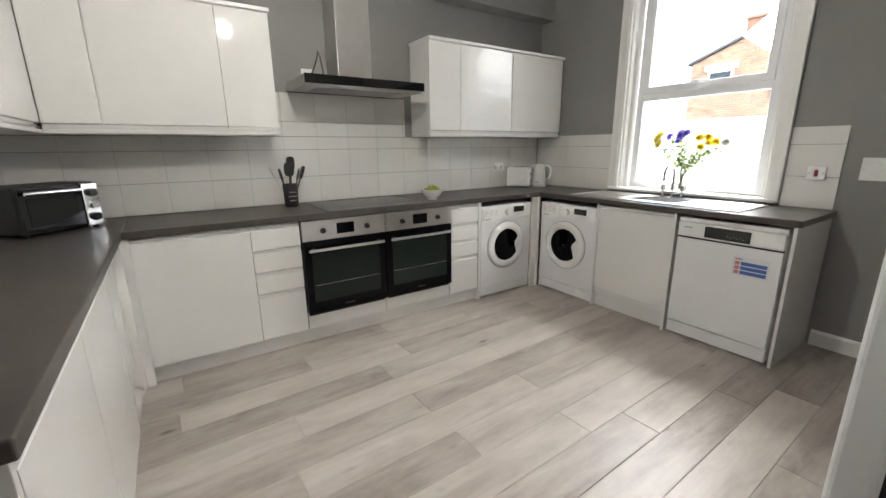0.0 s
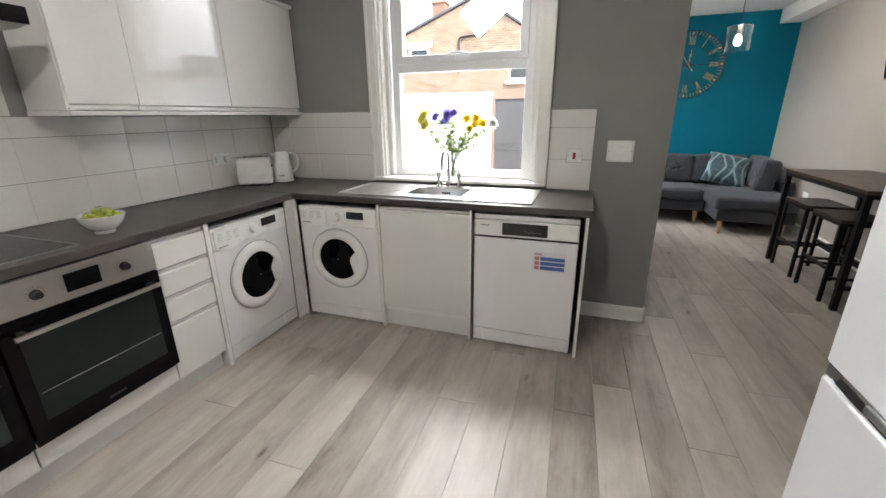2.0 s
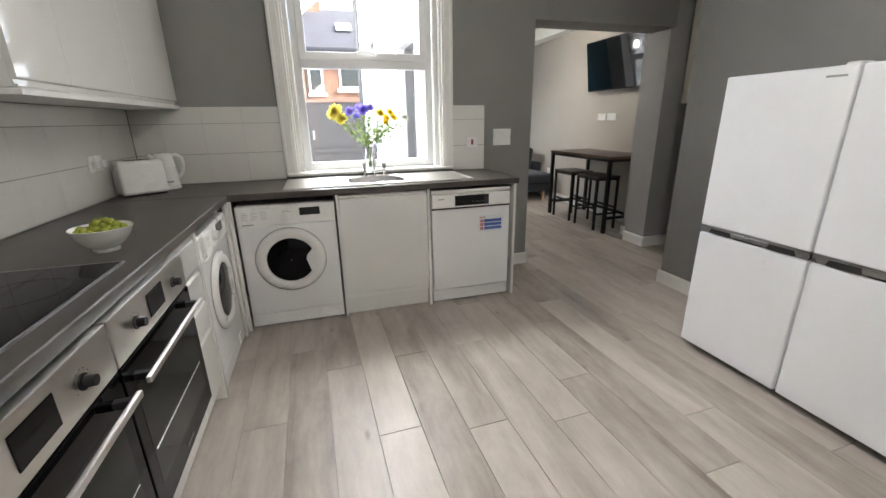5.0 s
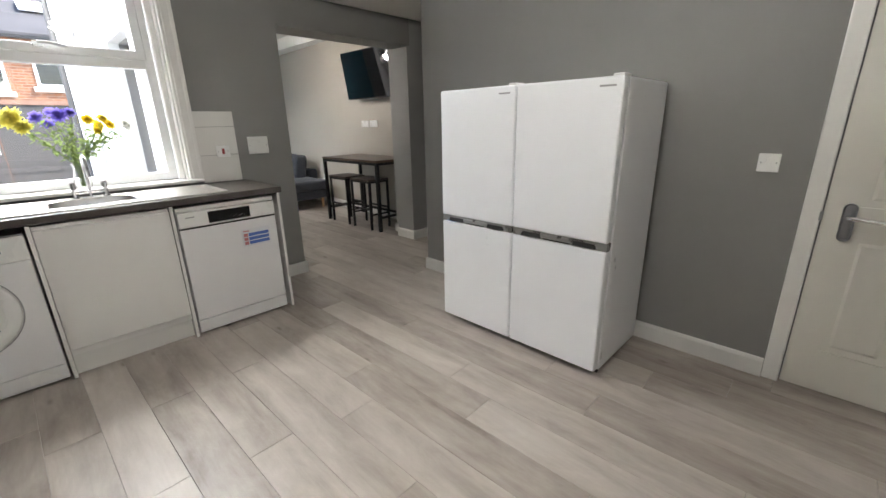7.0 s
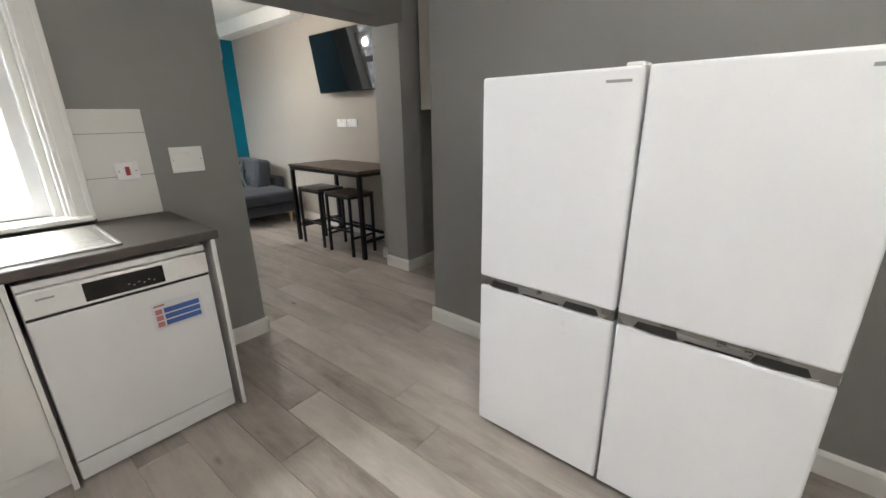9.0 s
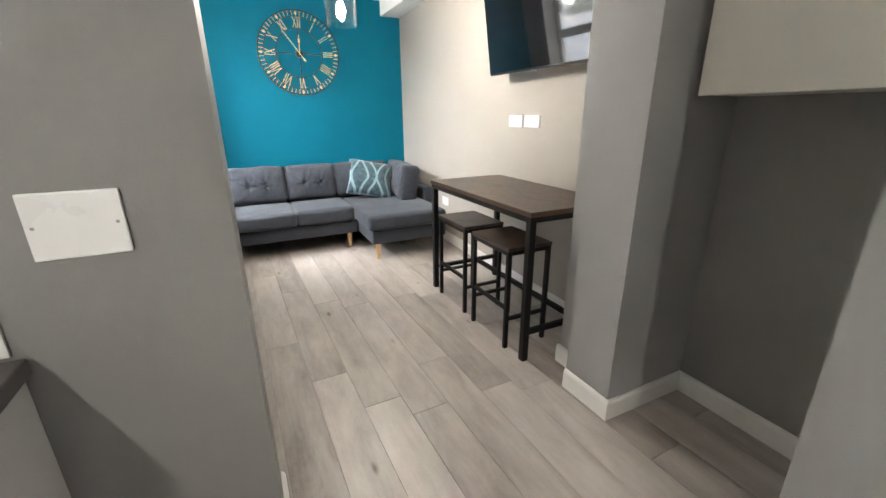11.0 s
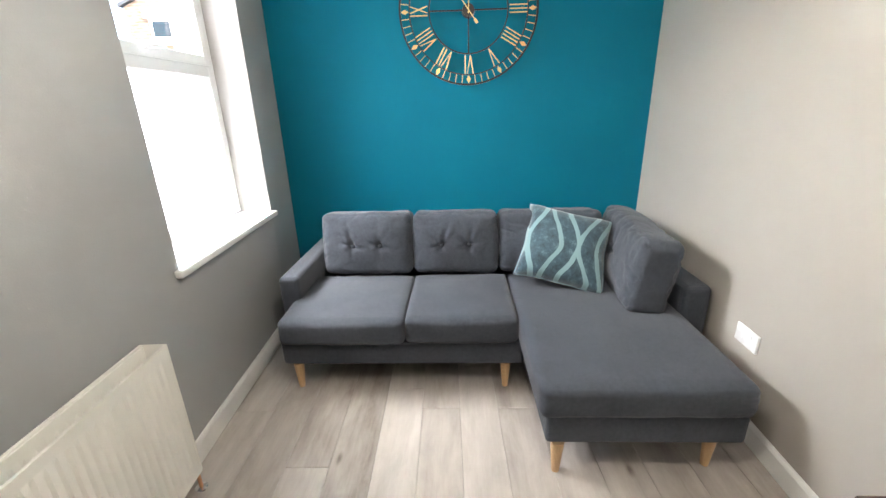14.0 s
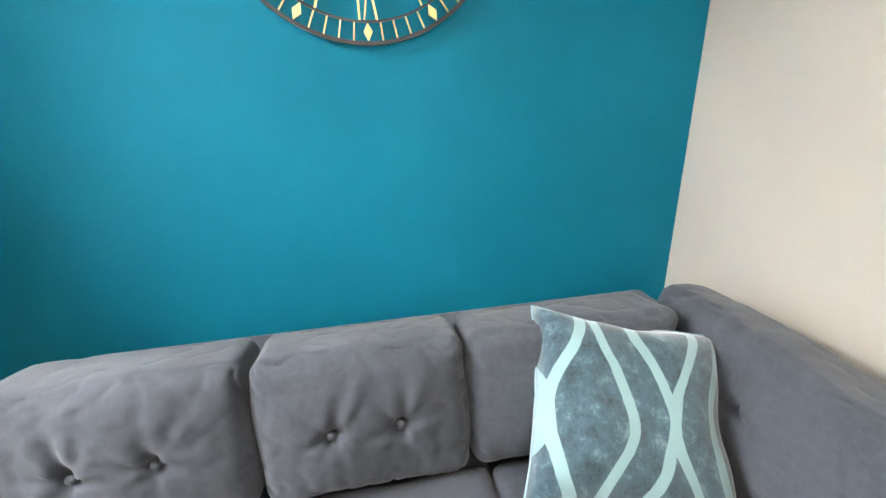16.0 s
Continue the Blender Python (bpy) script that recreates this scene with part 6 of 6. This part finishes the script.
bm = box(B(), -0.10, 0.10, -0.095, -0.074, 0.16, 0.36)
part("mount_plate", bm, BLACKM, tv, m=MT)
bm = box(B(), 5.10, 5.28, y_south(5.2) + 0.003, y_south(5.2) + 0.10, 1.76, 2.02, 0.003)
part("wall_bracket", bm, BLACKM, tv)
a_s = -2.1
for x0, x1 in ((5.505, 5.685), (5.295, 5.475)):
    t = thing("socket_plate", (x0 + x1) / 2, y_south((x0 + x1) / 2), 1.32, "white socket plate on the wall below the television", "socket", "pair of socket plates")
    mm = Matrix.Translation(((x0 + x1) / 2, y_south((x0 + x1) / 2), 1.318)) @ pose(0, 0, 0, 0, 0, a_s)
    w = (x1 - x0) / 2
    p = part("plate", box(B(), -w, w, 0.001, 0.014, -0.044, 0.044, 0.004), PLASTICW, t, m=mm)
    for u in (-w * 0.5, w * 0.5):
        part("rocker", box(B(), u - 0.008, u + 0.008, 0.013, 0.017, 0.014, 0.03, 0.002), PLASTICW, p, m=mm)
    part("print_marks", box(B(), -0.016, 0.016, 0.0138, 0.0145, 0.026, 0.029), GREYPRINT, p, m=mm)
t = thing("low_socket", 6.9, y_south(6.9), 0.50, "white double socket low on the wall behind the sofa", "socket")
mm = Matrix.Translation((6.93, y_south(6.93), 0.447)) @ pose(0, 0, 0, 0, 0, a_s)
p = part("plate", box(B(), -0.073, 0.073, 0.001, 0.013, -0.043, 0.043, 0.004), PLASTICW, t, m=mm)
for u in (-0.03, 0.03):
    part("rocker", box(B(), u - 0.008, u + 0.008, 0.012, 0.016, 0.012, 0.028, 0.002), PLASTICW, p, m=mm)

# ---- bar table and stools ----
table = thing("bar_table", 5.15, -1.0, 0, "rustic dark brown bar table on a black steel frame", "table")
TX0, TX1, TY0, TY1, TZ = 4.525, 5.775, -1.325, -0.695, 0.89
bm = box(B(), TX0, TX1, TY0, TY1, TZ - 0.028, TZ, 0.0025)
part("tabletop", bm, RUSTIC, table, "rustic brown wood-effect top")
bm = B()
box(bm, TX0 + 0.001, TX1 - 0.001, TY1 - 0.0005, TY1 + 0.0008, TZ - 0.026, TZ - 0.003)
box(bm, TX0 - 0.0008, TX0 + 0.0005, TY0 + 0.002, TY1 - 0.002, TZ - 0.026, TZ - 0.003)
part("edge_band", bm, EDGEW, table)
bm = B()
for y in (TY0 + 0.006, TY1 - 0.041):
    box(bm, TX0 + 0.045, TX1 - 0.045, y, y + 0.035, TZ - 0.060, TZ - 0.0285)
for x in (TX0 + 0.008, TX1 - 0.043):
    box(bm, x, x + 0.035, TY0 + 0.04, TY1 - 0.04, TZ - 0.060, TZ - 0.0285)
part("apron", bm, BLACKM, table)
for x in (TX0 + 0.006, TX1 - 0.046):
    for y in (TY0 + 0.004, TY1 - 0.044):
        part("leg", box(B(), x, x + 0.04, y, y + 0.04, 0.0, TZ - 0.0285, 0.003), BLACKM, table)
    part("side_rail", box(B(), x + 0.005, x + 0.035, TY0 + 0.044, TY1 - 0.044, 0.165, 0.195, 0.002), BLACKM, table)
part("foot_rail", box(B(), TX0 + 0.041, TX1 - 0.041, -1.115, -1.085, 0.165, 0.195, 0.002), BLACKM, table)


def stool(x0, y0):
    t_ = thing("bar_stool", x0 + 0.2075, y0 + 0.1575, 0, "backless bar stool, rustic brown seat on black steel legs", "stool", "stools at the bar table")
    part("seat", box(B(), x0, x0 + 0.415, y0, y0 + 0.315, 0.625, 0.647, 0.0025), RUSTIC, t_, "rustic brown wood-effect seat")
    bm_ = B()
    for y in (y0 + 0.004, y0 + 0.286):
        box(bm_, x0 + 0.03, x0 + 0.385, y, y + 0.025, 0.600, 0.6245)
    for x in (x0 + 0.004, x0 + 0.386):
        box(bm_, x, x + 0.025, y0 + 0.03, y0 + 0.285, 0.600, 0.6245)
    part("seat_frame", bm_, BLACKM, t_)
    for x in (x0 + 0.003, x0 + 0.387):
        for y in (y0 + 0.003, y0 + 0.287):
            part("leg", box(B(), x, x + 0.025, y, y + 0.025, 0.0, 0.6245, 0.002), BLACKM, t_)
        part("stretcher", box(B(), x + 0.002, x + 0.023, y0 + 0.028, y0 + 0.287, 0.185, 0.206, 0.001), BLACKM, t_)
    for y in (y0 + 0.005, y0 + 0.289):
        part("stretcher", box(B(), x0 + 0.028, x0 + 0.387, y, y + 0.021, 0.255, 0.276, 0.001), BLACKM, t_)
    return t_


s1 = stool(5.213, -1.003)
s2_ = copy_thing(s1, pose(4.692 + 0.2075, -0.998 + 0.1575, 0))

# ---- radiator ----
rad = thing("radiator", 6.06, 0.95, 0.13, "white panel radiator with thermostatic valve", "radiator")
RX0, RX1, RZ0, RZ1 = 5.645, 6.49, 0.125, 0.70
MR = Matrix.Translation((RX0, y_north(RX0), 0)) @ pose(0, 0, 0, 0, 0, math.degrees(math.atan(0.0488)))
RL = RX1 - RX0


def rad_panel(y0):
    bm_ = B()
    cols = 26
    prof_ = [(0.0, y0 + 0.006)]
    for i in range(cols):
        u0 = 0.02 + (RL - 0.04) * i / cols
        w = (RL - 0.04) / cols
        prof_ += [(u0 + 0.16 * w, y0), (u0 + 0.66 * w, y0), (u0 + 0.76 * w, y0 + 0.007), (u0 + 0.92 * w, y0 + 0.007)]
    prof_ += [(RL, y0 + 0.006)]
    zz = ((RZ0, 1.0), (RZ0 + 0.03, 1.0), (RZ0 + 0.05, 0.0), (RZ1 - 0.055, 0.0), (RZ1 - 0.035, 1.0), (RZ1 - 0.005, 1.0))
    rows_ = []
    for z, flat in zz:
        rows_.append([bm_.verts.new((u, y if not flat else y0 + 0.003, z)) for u, y in prof_])
    for a, b in zip(rows_, rows_[1:]):
        for i in range(len(prof_) - 1):
            bm_.faces.new((a[i], a[i + 1], b[i + 1], b[i]))
    ext = bmesh.ops.extrude_face_region(bm_, geom=bm_.faces[:])
    for v in [g for g in ext["geom"] if isinstance(g, bmesh.types.BMVert)]:
        v.co.y += 0.012
    bmesh.ops.recalc_face_normals(bm_, faces=bm_.faces)
    return bm_


part("front_panel", rad_panel(-0.135), RADW, rad, m=MR)
part("rear_panel", rad_panel(-0.055), RADW, rad, m=MR)
for u in (-0.004, RL - 0.002):
    part("end_cover", box(B(), u, u + 0.006, -0.132, -0.035, RZ0 + 0.004, RZ1 + 0.001, 0.001), RADW, rad, m=MR)
bm = B()
box(bm, 0.003, RL - 0.003, -0.134, -0.125, RZ1 - 0.006, RZ1 + 0.001, 0.001)
box(bm, 0.003, RL - 0.003, -0.047, -0.036, RZ1 - 0.006, RZ1 + 0.001, 0.001)
for i in range(36):
    u = 0.015 + i * (RL - 0.03) / 35
    box(bm, u, u + 0.0015, -0.124, -0.048, RZ1 - 0.075, RZ1 - 0.05)
part("top_grille", bm, RADW, rad, m=MR)
part("bleed_plug", rod(B(), (-0.004, -0.085, RZ1 - 0.06), (-0.009, -0.085, RZ1 - 0.06), 0.014, n=18), DARKSTEEL, rad, m=MR)
bm = rod(B(), (-0.04, -0.085, 0.165), (-0.04, -0.085, 0.225), 0.02, 0.017, 20)
vl = part("valve_head", bm, PLASTICW, rad, "white thermostatic valve head", True, MR)
bm = rod(B(), (-0.04, -0.085, 0.13), (-0.04, -0.085, 0.166), 0.012, n=14)
rod(bm, (-0.045, -0.085, 0.15), (0.0, -0.085, 0.15), 0.01, n=12)
part("valve_body", bm, CHROME, vl, smooth=True, m=MR)
part("pipe", rod(B(), (-0.04, -0.085, 0.0005), (-0.04, -0.085, 0.131), 0.0075, n=12), COPPER, rad, m=MR)
part("pipe_collar", lathe(B(), ((0.026, 0.0005), (0.024, 0.005), (0.012, 0.009), (0.0, 0.0095)), -0.04, -0.085, 20), CHROME, rad, smooth=True, m=MR)
bm = rod(B(), (RL + 0.03, -0.085, 0.10), (RL + 0.03, -0.085, 0.18), 0.011, n=12)
rod(bm, (RL - 0.002, -0.085, 0.15), (RL + 0.03, -0.085, 0.15), 0.009, n=12)
part("lockshield", bm, CHROME, rad, smooth=True, m=MR)
part("pipe", rod(B(), (RL + 0.03, -0.085, 0.0005), (RL + 0.03, -0.085, 0.101), 0.0075, n=12), COPPER, rad, m=MR)
part("pipe_collar", lathe(B(), ((0.026, 0.0005), (0.024, 0.005), (0.012, 0.009), (0.0, 0.0095)), RL + 0.03, -0.085, 20), CHROME, rad, smooth=True, m=MR)
for u in (0.15, RL - 0.15):
    part("wall_bracket", box(B(), u - 0.02, u + 0.02, -0.044, -0.002, 0.25, 0.60), RADW, rad, m=MR)

# ---- pendant lamps ----
BULB = glow_of("lit bulb", (1.0, 0.93, 0.84), 94.0)
DIM_BULB = glow_of("lit frosted bulb", (1.0, 0.95, 0.89), 102.0)


def pendant(x, y, zc, zb, bulb_mat):
    t_ = thing("pendant_lamp", x, y, zc, "clear glass cylinder pendant with a lit bulb", "lamp")
    part("ceiling_rose", lathe(B(), ((0.0, zc - 0.03), (0.03, zc - 0.028), (0.05, zc - 0.012), (0.052, zc - 0.0005)), x, y), CHROME, t_, smooth=True)
    part("cable", rod(B(), (x, y, zb + 0.13), (x, y, zc - 0.028), 0.003, n=8), BLACKPL, t_)
    part("lamp_holder", rod(B(), (x, y, zb + 0.045), (x, y, zb + 0.13), 0.02, 0.017, 18), CHROME, t_, smooth=True)
    bm_ = lathe(B(), ((0.0, zb + 0.122), (0.098, zb + 0.122), (0.103, zb + 0.115), (0.103, zb - 0.095), (0.100, zb - 0.095), (0.100, zb + 0.113), (0.097, zb + 0.118), (0.0, zb + 0.118)), x, y, 36)
    sh = part("shade", bm_, CLEAR, t_, "clear glass cylinder shade", True)
    sh.visible_shadow = False
    bm_ = lathe(B(), ((0.0, zb - 0.045), (0.018, zb - 0.04), (0.029, zb - 0.018), (0.030, zb), (0.022, zb + 0.028), (0.013, zb + 0.046), (0.0, zb + 0.048)), x, y, 24)
    part("bulb", bm_, bulb_mat, t_, "glowing bulb", True)
    return t_


pendant(5.98, -0.145, ZL, 2.04, BULB)
pendant(1.10, 1.70, ZK, 2.40, DIM_BULB)

# ---- outside ----
setting("ground", box(B(), -150, 260, -200, 200, -0.6, -0.25), CONCRETE, "grey concrete ground", "ground")
setting("yard_wall", box(B(), 11.5, 11.72, 3.42, 14.0, -0.25, 1.93), RENDER_W, "white painted yard wall", "wall")
setting("yard_wall", box(B(), 4.24, 11.5, 7.2, 7.4, -0.25, 2.0), RENDER_W, "white painted yard wall", "wall")
gate = thing("yard_gate", 11.58, 2.4, -0.25, "grey painted timber double gate in the yard wall", "gate")
bm = B()
box(bm, 11.54, 11.64, 0.8, 3.415, 1.77, 1.85)
box(bm, 11.54, 11.64, 3.34, 3.415, -0.25, 1.77)
part("gate_frame", bm, shader("brown gate timber", (0.22, 0.13, 0.09), 0.7, var=0.2, scale=10), gate)
for y0, y1 in ((0.81, 2.425), (2.435, 3.335)):
    part("gate_leaf", box(B(), 11.57, 11.61, y0, y1, -0.2, 1.765, 0.004), GATEG, gate)
    part("gate_rail", box(B(), 11.555, 11.57, y0, y1, 0.55, 0.63, 0.003), GATEG, gate)
part("gate_handle", box(B(), 11.535, 11.556, 2.47, 2.50, 0.90, 1.10, 0.004), PLASTICW, gate)
gable = thing("gable_house", 19, 5.3, -0.25, "orange brick gable-ended house with slate roof", "house")
bm = B()
pts = ((2.62, -0.25), (8.5, -0.25), (8.5, 4.15), (5.25, 5.38), (2.62, 3.70))
fr = [[bm.verts.new((x, y, z)) for y, z in pts] for x in (17.0, 25.0)]
for i in range(5):
    j = (i + 1) % 5
    bm.faces.new((fr[0][i], fr[0][j], fr[1][j], fr[1][i]))
bm.faces.new(fr[0])
bm.faces.new(fr[1][::-1])
bmesh.ops.recalc_face_normals(bm, faces=bm.faces)
part("wall", bm, PALEBRICK, gable)
bm = B()
for (ya, za), (yb, zb) in (((8.62, 4.12), (5.25, 5.40)), ((5.25, 5.40), (2.50, 3.64))):
    q = [bm.verts.new((x, y, z + dz)) for dz in (0.015, 0.10) for x, y, z in ((16.93, ya, za), (16.93, yb, zb), (25.1, yb, zb), (25.1, ya, za))]
    for f in ((0, 1, 2, 3), (7, 6, 5, 4), (0, 4, 5, 1), (1, 5, 6, 2), (2, 6, 7, 3), (3, 7, 4, 0)):
        bm.faces.new([q[i] for i in f])
bmesh.ops.recalc_face_normals(bm, faces=bm.faces)
roof = part("roof", bm, SLATE, gable)
bm = box(B(), 18.2, 18.75, 6.85, 7.4, 4.4, 5.7, 0.02)
box(bm, 18.16, 18.79, 6.81, 7.44, 5.58, 5.66, 0.02)
part("chimney", bm, BRICK, roof)


def far_window(parent, x, y0, y1, z0, z1):
    w = part("window", box(B(), x - 0.03, x + 0.02, y0, y1, z0, z1), UPVC, parent)
    part("pane", box(B(), x - 0.036, x - 0.0305, y0 + 0.07, y1 - 0.07, z0 + 0.07, z1 - 0.07), BLACKGL, w)
    bm_ = B()
    box(bm_, x - 0.08, x + 0.01, y0 - 0.1, y1 + 0.1, z0 - 0.14, z0 - 0.005)
    box(bm_, x - 0.05, x + 0.01, y0 - 0.12, y1 + 0.12, z1 + 0.005, z1 + 0.2)
    part("stone_surround", bm_, STONE, w)


far_window(gable, 16.995, 3.32, 4.02, 2.60, 3.16)
far_window(gable, 16.995, 7.1, 7.9, 3.35, 3.85)
bm = tube(B(), [(16.96, 5.9, 2.9), (16.96, 5.9, 4.05), (16.96, 5.85, 4.12), (16.96, 4.9, 4.2)], 0.035, 8)
part("waste_pipe", bm, BLACKPL, gable)
terrace = thing("terrace_house", 20, -2, -0.25, "brick terrace with slate roof and white windows", "house")
part("wall", box(B(), 17.4, 24.0, -12.0, 2.60, -0.25, 3.86), BRICK, terrace)
bm = B()
pr = ((17.15, 3.86), (20.7, 5.85), (24.25, 3.86), (24.25, 3.74), (17.15, 3.74))
fr = [[bm.verts.new((x, y, z)) for x, z in pr] for y in (-12.1, 2.66)]
for i in range(5):
    j = (i + 1) % 5
    bm.faces.new((fr[0][i], fr[0][j], fr[1][j], fr[1][i]))
bm.faces.new(fr[0])
bm.faces.new(fr[1][::-1])
bmesh.ops.recalc_face_normals(bm, faces=bm.faces)
roof = part("roof", bm, SLATE, terrace)
part("chimney", box(B(), 20.4, 21.0, 1.75, 2.5, 5.4, 6.9, 0.02), BRICK, roof)
bm = box(B(), -0.35, 0.35, -0.3, 0.3, 0.0, 0.06, 0.01)
part("skylight", bm, UPVC, roof, m=Matrix.Translation((18.7, 1.0, 4.80)) @ Matrix.Rotation(-math.atan2(1.99, 3.55), 4, "Y"))
for y0, y1, z0, z1 in ((1.98, 2.5, 2.35, 3.2), (0.6, 1.4, 2.5, 3.32), (-1.6, -0.8, 2.5, 3.3), (-4.2, -3.4, 2.5, 3.3)):
    far_window(terrace, 17.395, y0, y1, z0, z1)
part("gutter", box(B(), 17.05, 17.18, -12.1, 2.66, 3.70, 3.78), BLACKPL, terrace)
part("downpipe", rod(B(), (17.33, 2.6, -0.2), (17.33, 2.6, 3.7), 0.045, n=10), BLACKPL, terrace)
pipe = tube(B(), [(8.665, 1.56, -0.24), (8.665, 1.56, 2.6), (8.665, 1.56, 3.5)], 0.04, 12)
tagged(new("drain_pipe", mesh_of("drain_pipe", pipe, GATEG, True)), "grey drain pipe on the corner of the white wall", "pipe")

# ---- tiles and floor boards ----
def tile_wall(name, face_axis, plane, way, u0, u1, rows_z, tw, first, label):
    """Glazed tiles with open joints on a grout bed."""
    lo, hi = sorted((plane, plane + way * 0.004))
    z0, z1 = rows_z[0][0], rows_z[-1][1]
    bm_ = box(B(), u0, u1, lo, hi, z0, z1) if face_axis == "x" else box(B(), lo, hi, u0, u1, z0, z1)
    bed = setting(name, bm_, GROUT, label, "tiling")
    cache = {}
    for za, zb in rows_z:
        u = first
        while u < u1 - 0.004:
            a, b = max(u, u0) + 0.0006, min(u + tw, u1) - 0.0006
            if b > a + 0.006:
                key = (round(b - a, 3), round(zb - za, 3))
                if key not in cache:
                    b_ = B()
                    box(b_, -(b - a) / 2, (b - a) / 2, -0.0028, 0.0028, -(zb - za) / 2 + 0.0014, (zb - za) / 2 - 0.0014, 0.0007, 1)
                    cache[key] = mesh_of("tile", b_, TILE)
                c, cz_ = (a + b) / 2, (za + zb) / 2
                tilt = random.uniform(-0.12, 0.12)
                if face_axis == "x":
                    piece("tile", cache[key], bed, pose(c, plane + way * 0.0066, cz_, tilt, 0, tilt * 0.7))
                else:
                    piece("tile", cache[key], bed, pose(plane + way * 0.0066, c, cz_, 0, tilt, 90 + tilt * 0.7))
            u += tw


random.seed(5)
R = [(WT1 + 0.002, 1.112), (1.112, 1.316), (1.316, 1.411)]
tile_wall("tiles_north", "x", YN, -1, XW + 0.002, 3.922, R, 0.2535, -0.55, "white glazed wall tiles above the worktop")
tile_wall("tiles_hood", "x", YN, -1, 1.142, 2.262, [(1.4125, 1.52), (1.52, 1.727)], 0.2535, -0.55 + 0.2535 * 6, "white glazed wall tiles under the hood")
tile_wall("tiles_east", "y", XE, -1, 2.666, 3.598, [(WT1 + 0.002, 1.112), (1.112, 1.316), (1.316, 1.427)], 0.2535, 2.6595 - 0.2535, "white glazed wall tiles beside the window")
tile_wall("tiles_switch", "y", XE, -1, 1.072, 1.349, [(WT1 + 0.002, 1.112), (1.112, 1.316), (1.316, 1.427)], 0.30, 1.072, "white glazed wall tiles round the cooker switch")
tile_wall("tiles_west", "y", XW, 1, 1.13, 3.598, R, 0.2535, 1.0, "white glazed wall tiles on the side wall")
cache = {}
for x0, x1, y0, y1 in FLOOR_PLANKS:
    key = (round(x1 - x0, 3), round(y1 - y0, 3))
    if key not in cache:
        bm = B()
        hx_, hy_ = (x1 - x0) / 2 - 0.0007, (y1 - y0) / 2 - 0.0007
        box(bm, -hx_, hx_, -hy_, hy_, -0.0115, 0.0, 0.0012, 1)
        cache[key] = mesh_of("plank", bm, FLOORW)
    piece("plank", cache[key], floor, pose((x0 + x1) / 2, (y0 + y1) / 2, 0, 0, 0, math.degrees(math.atan(LAY))))
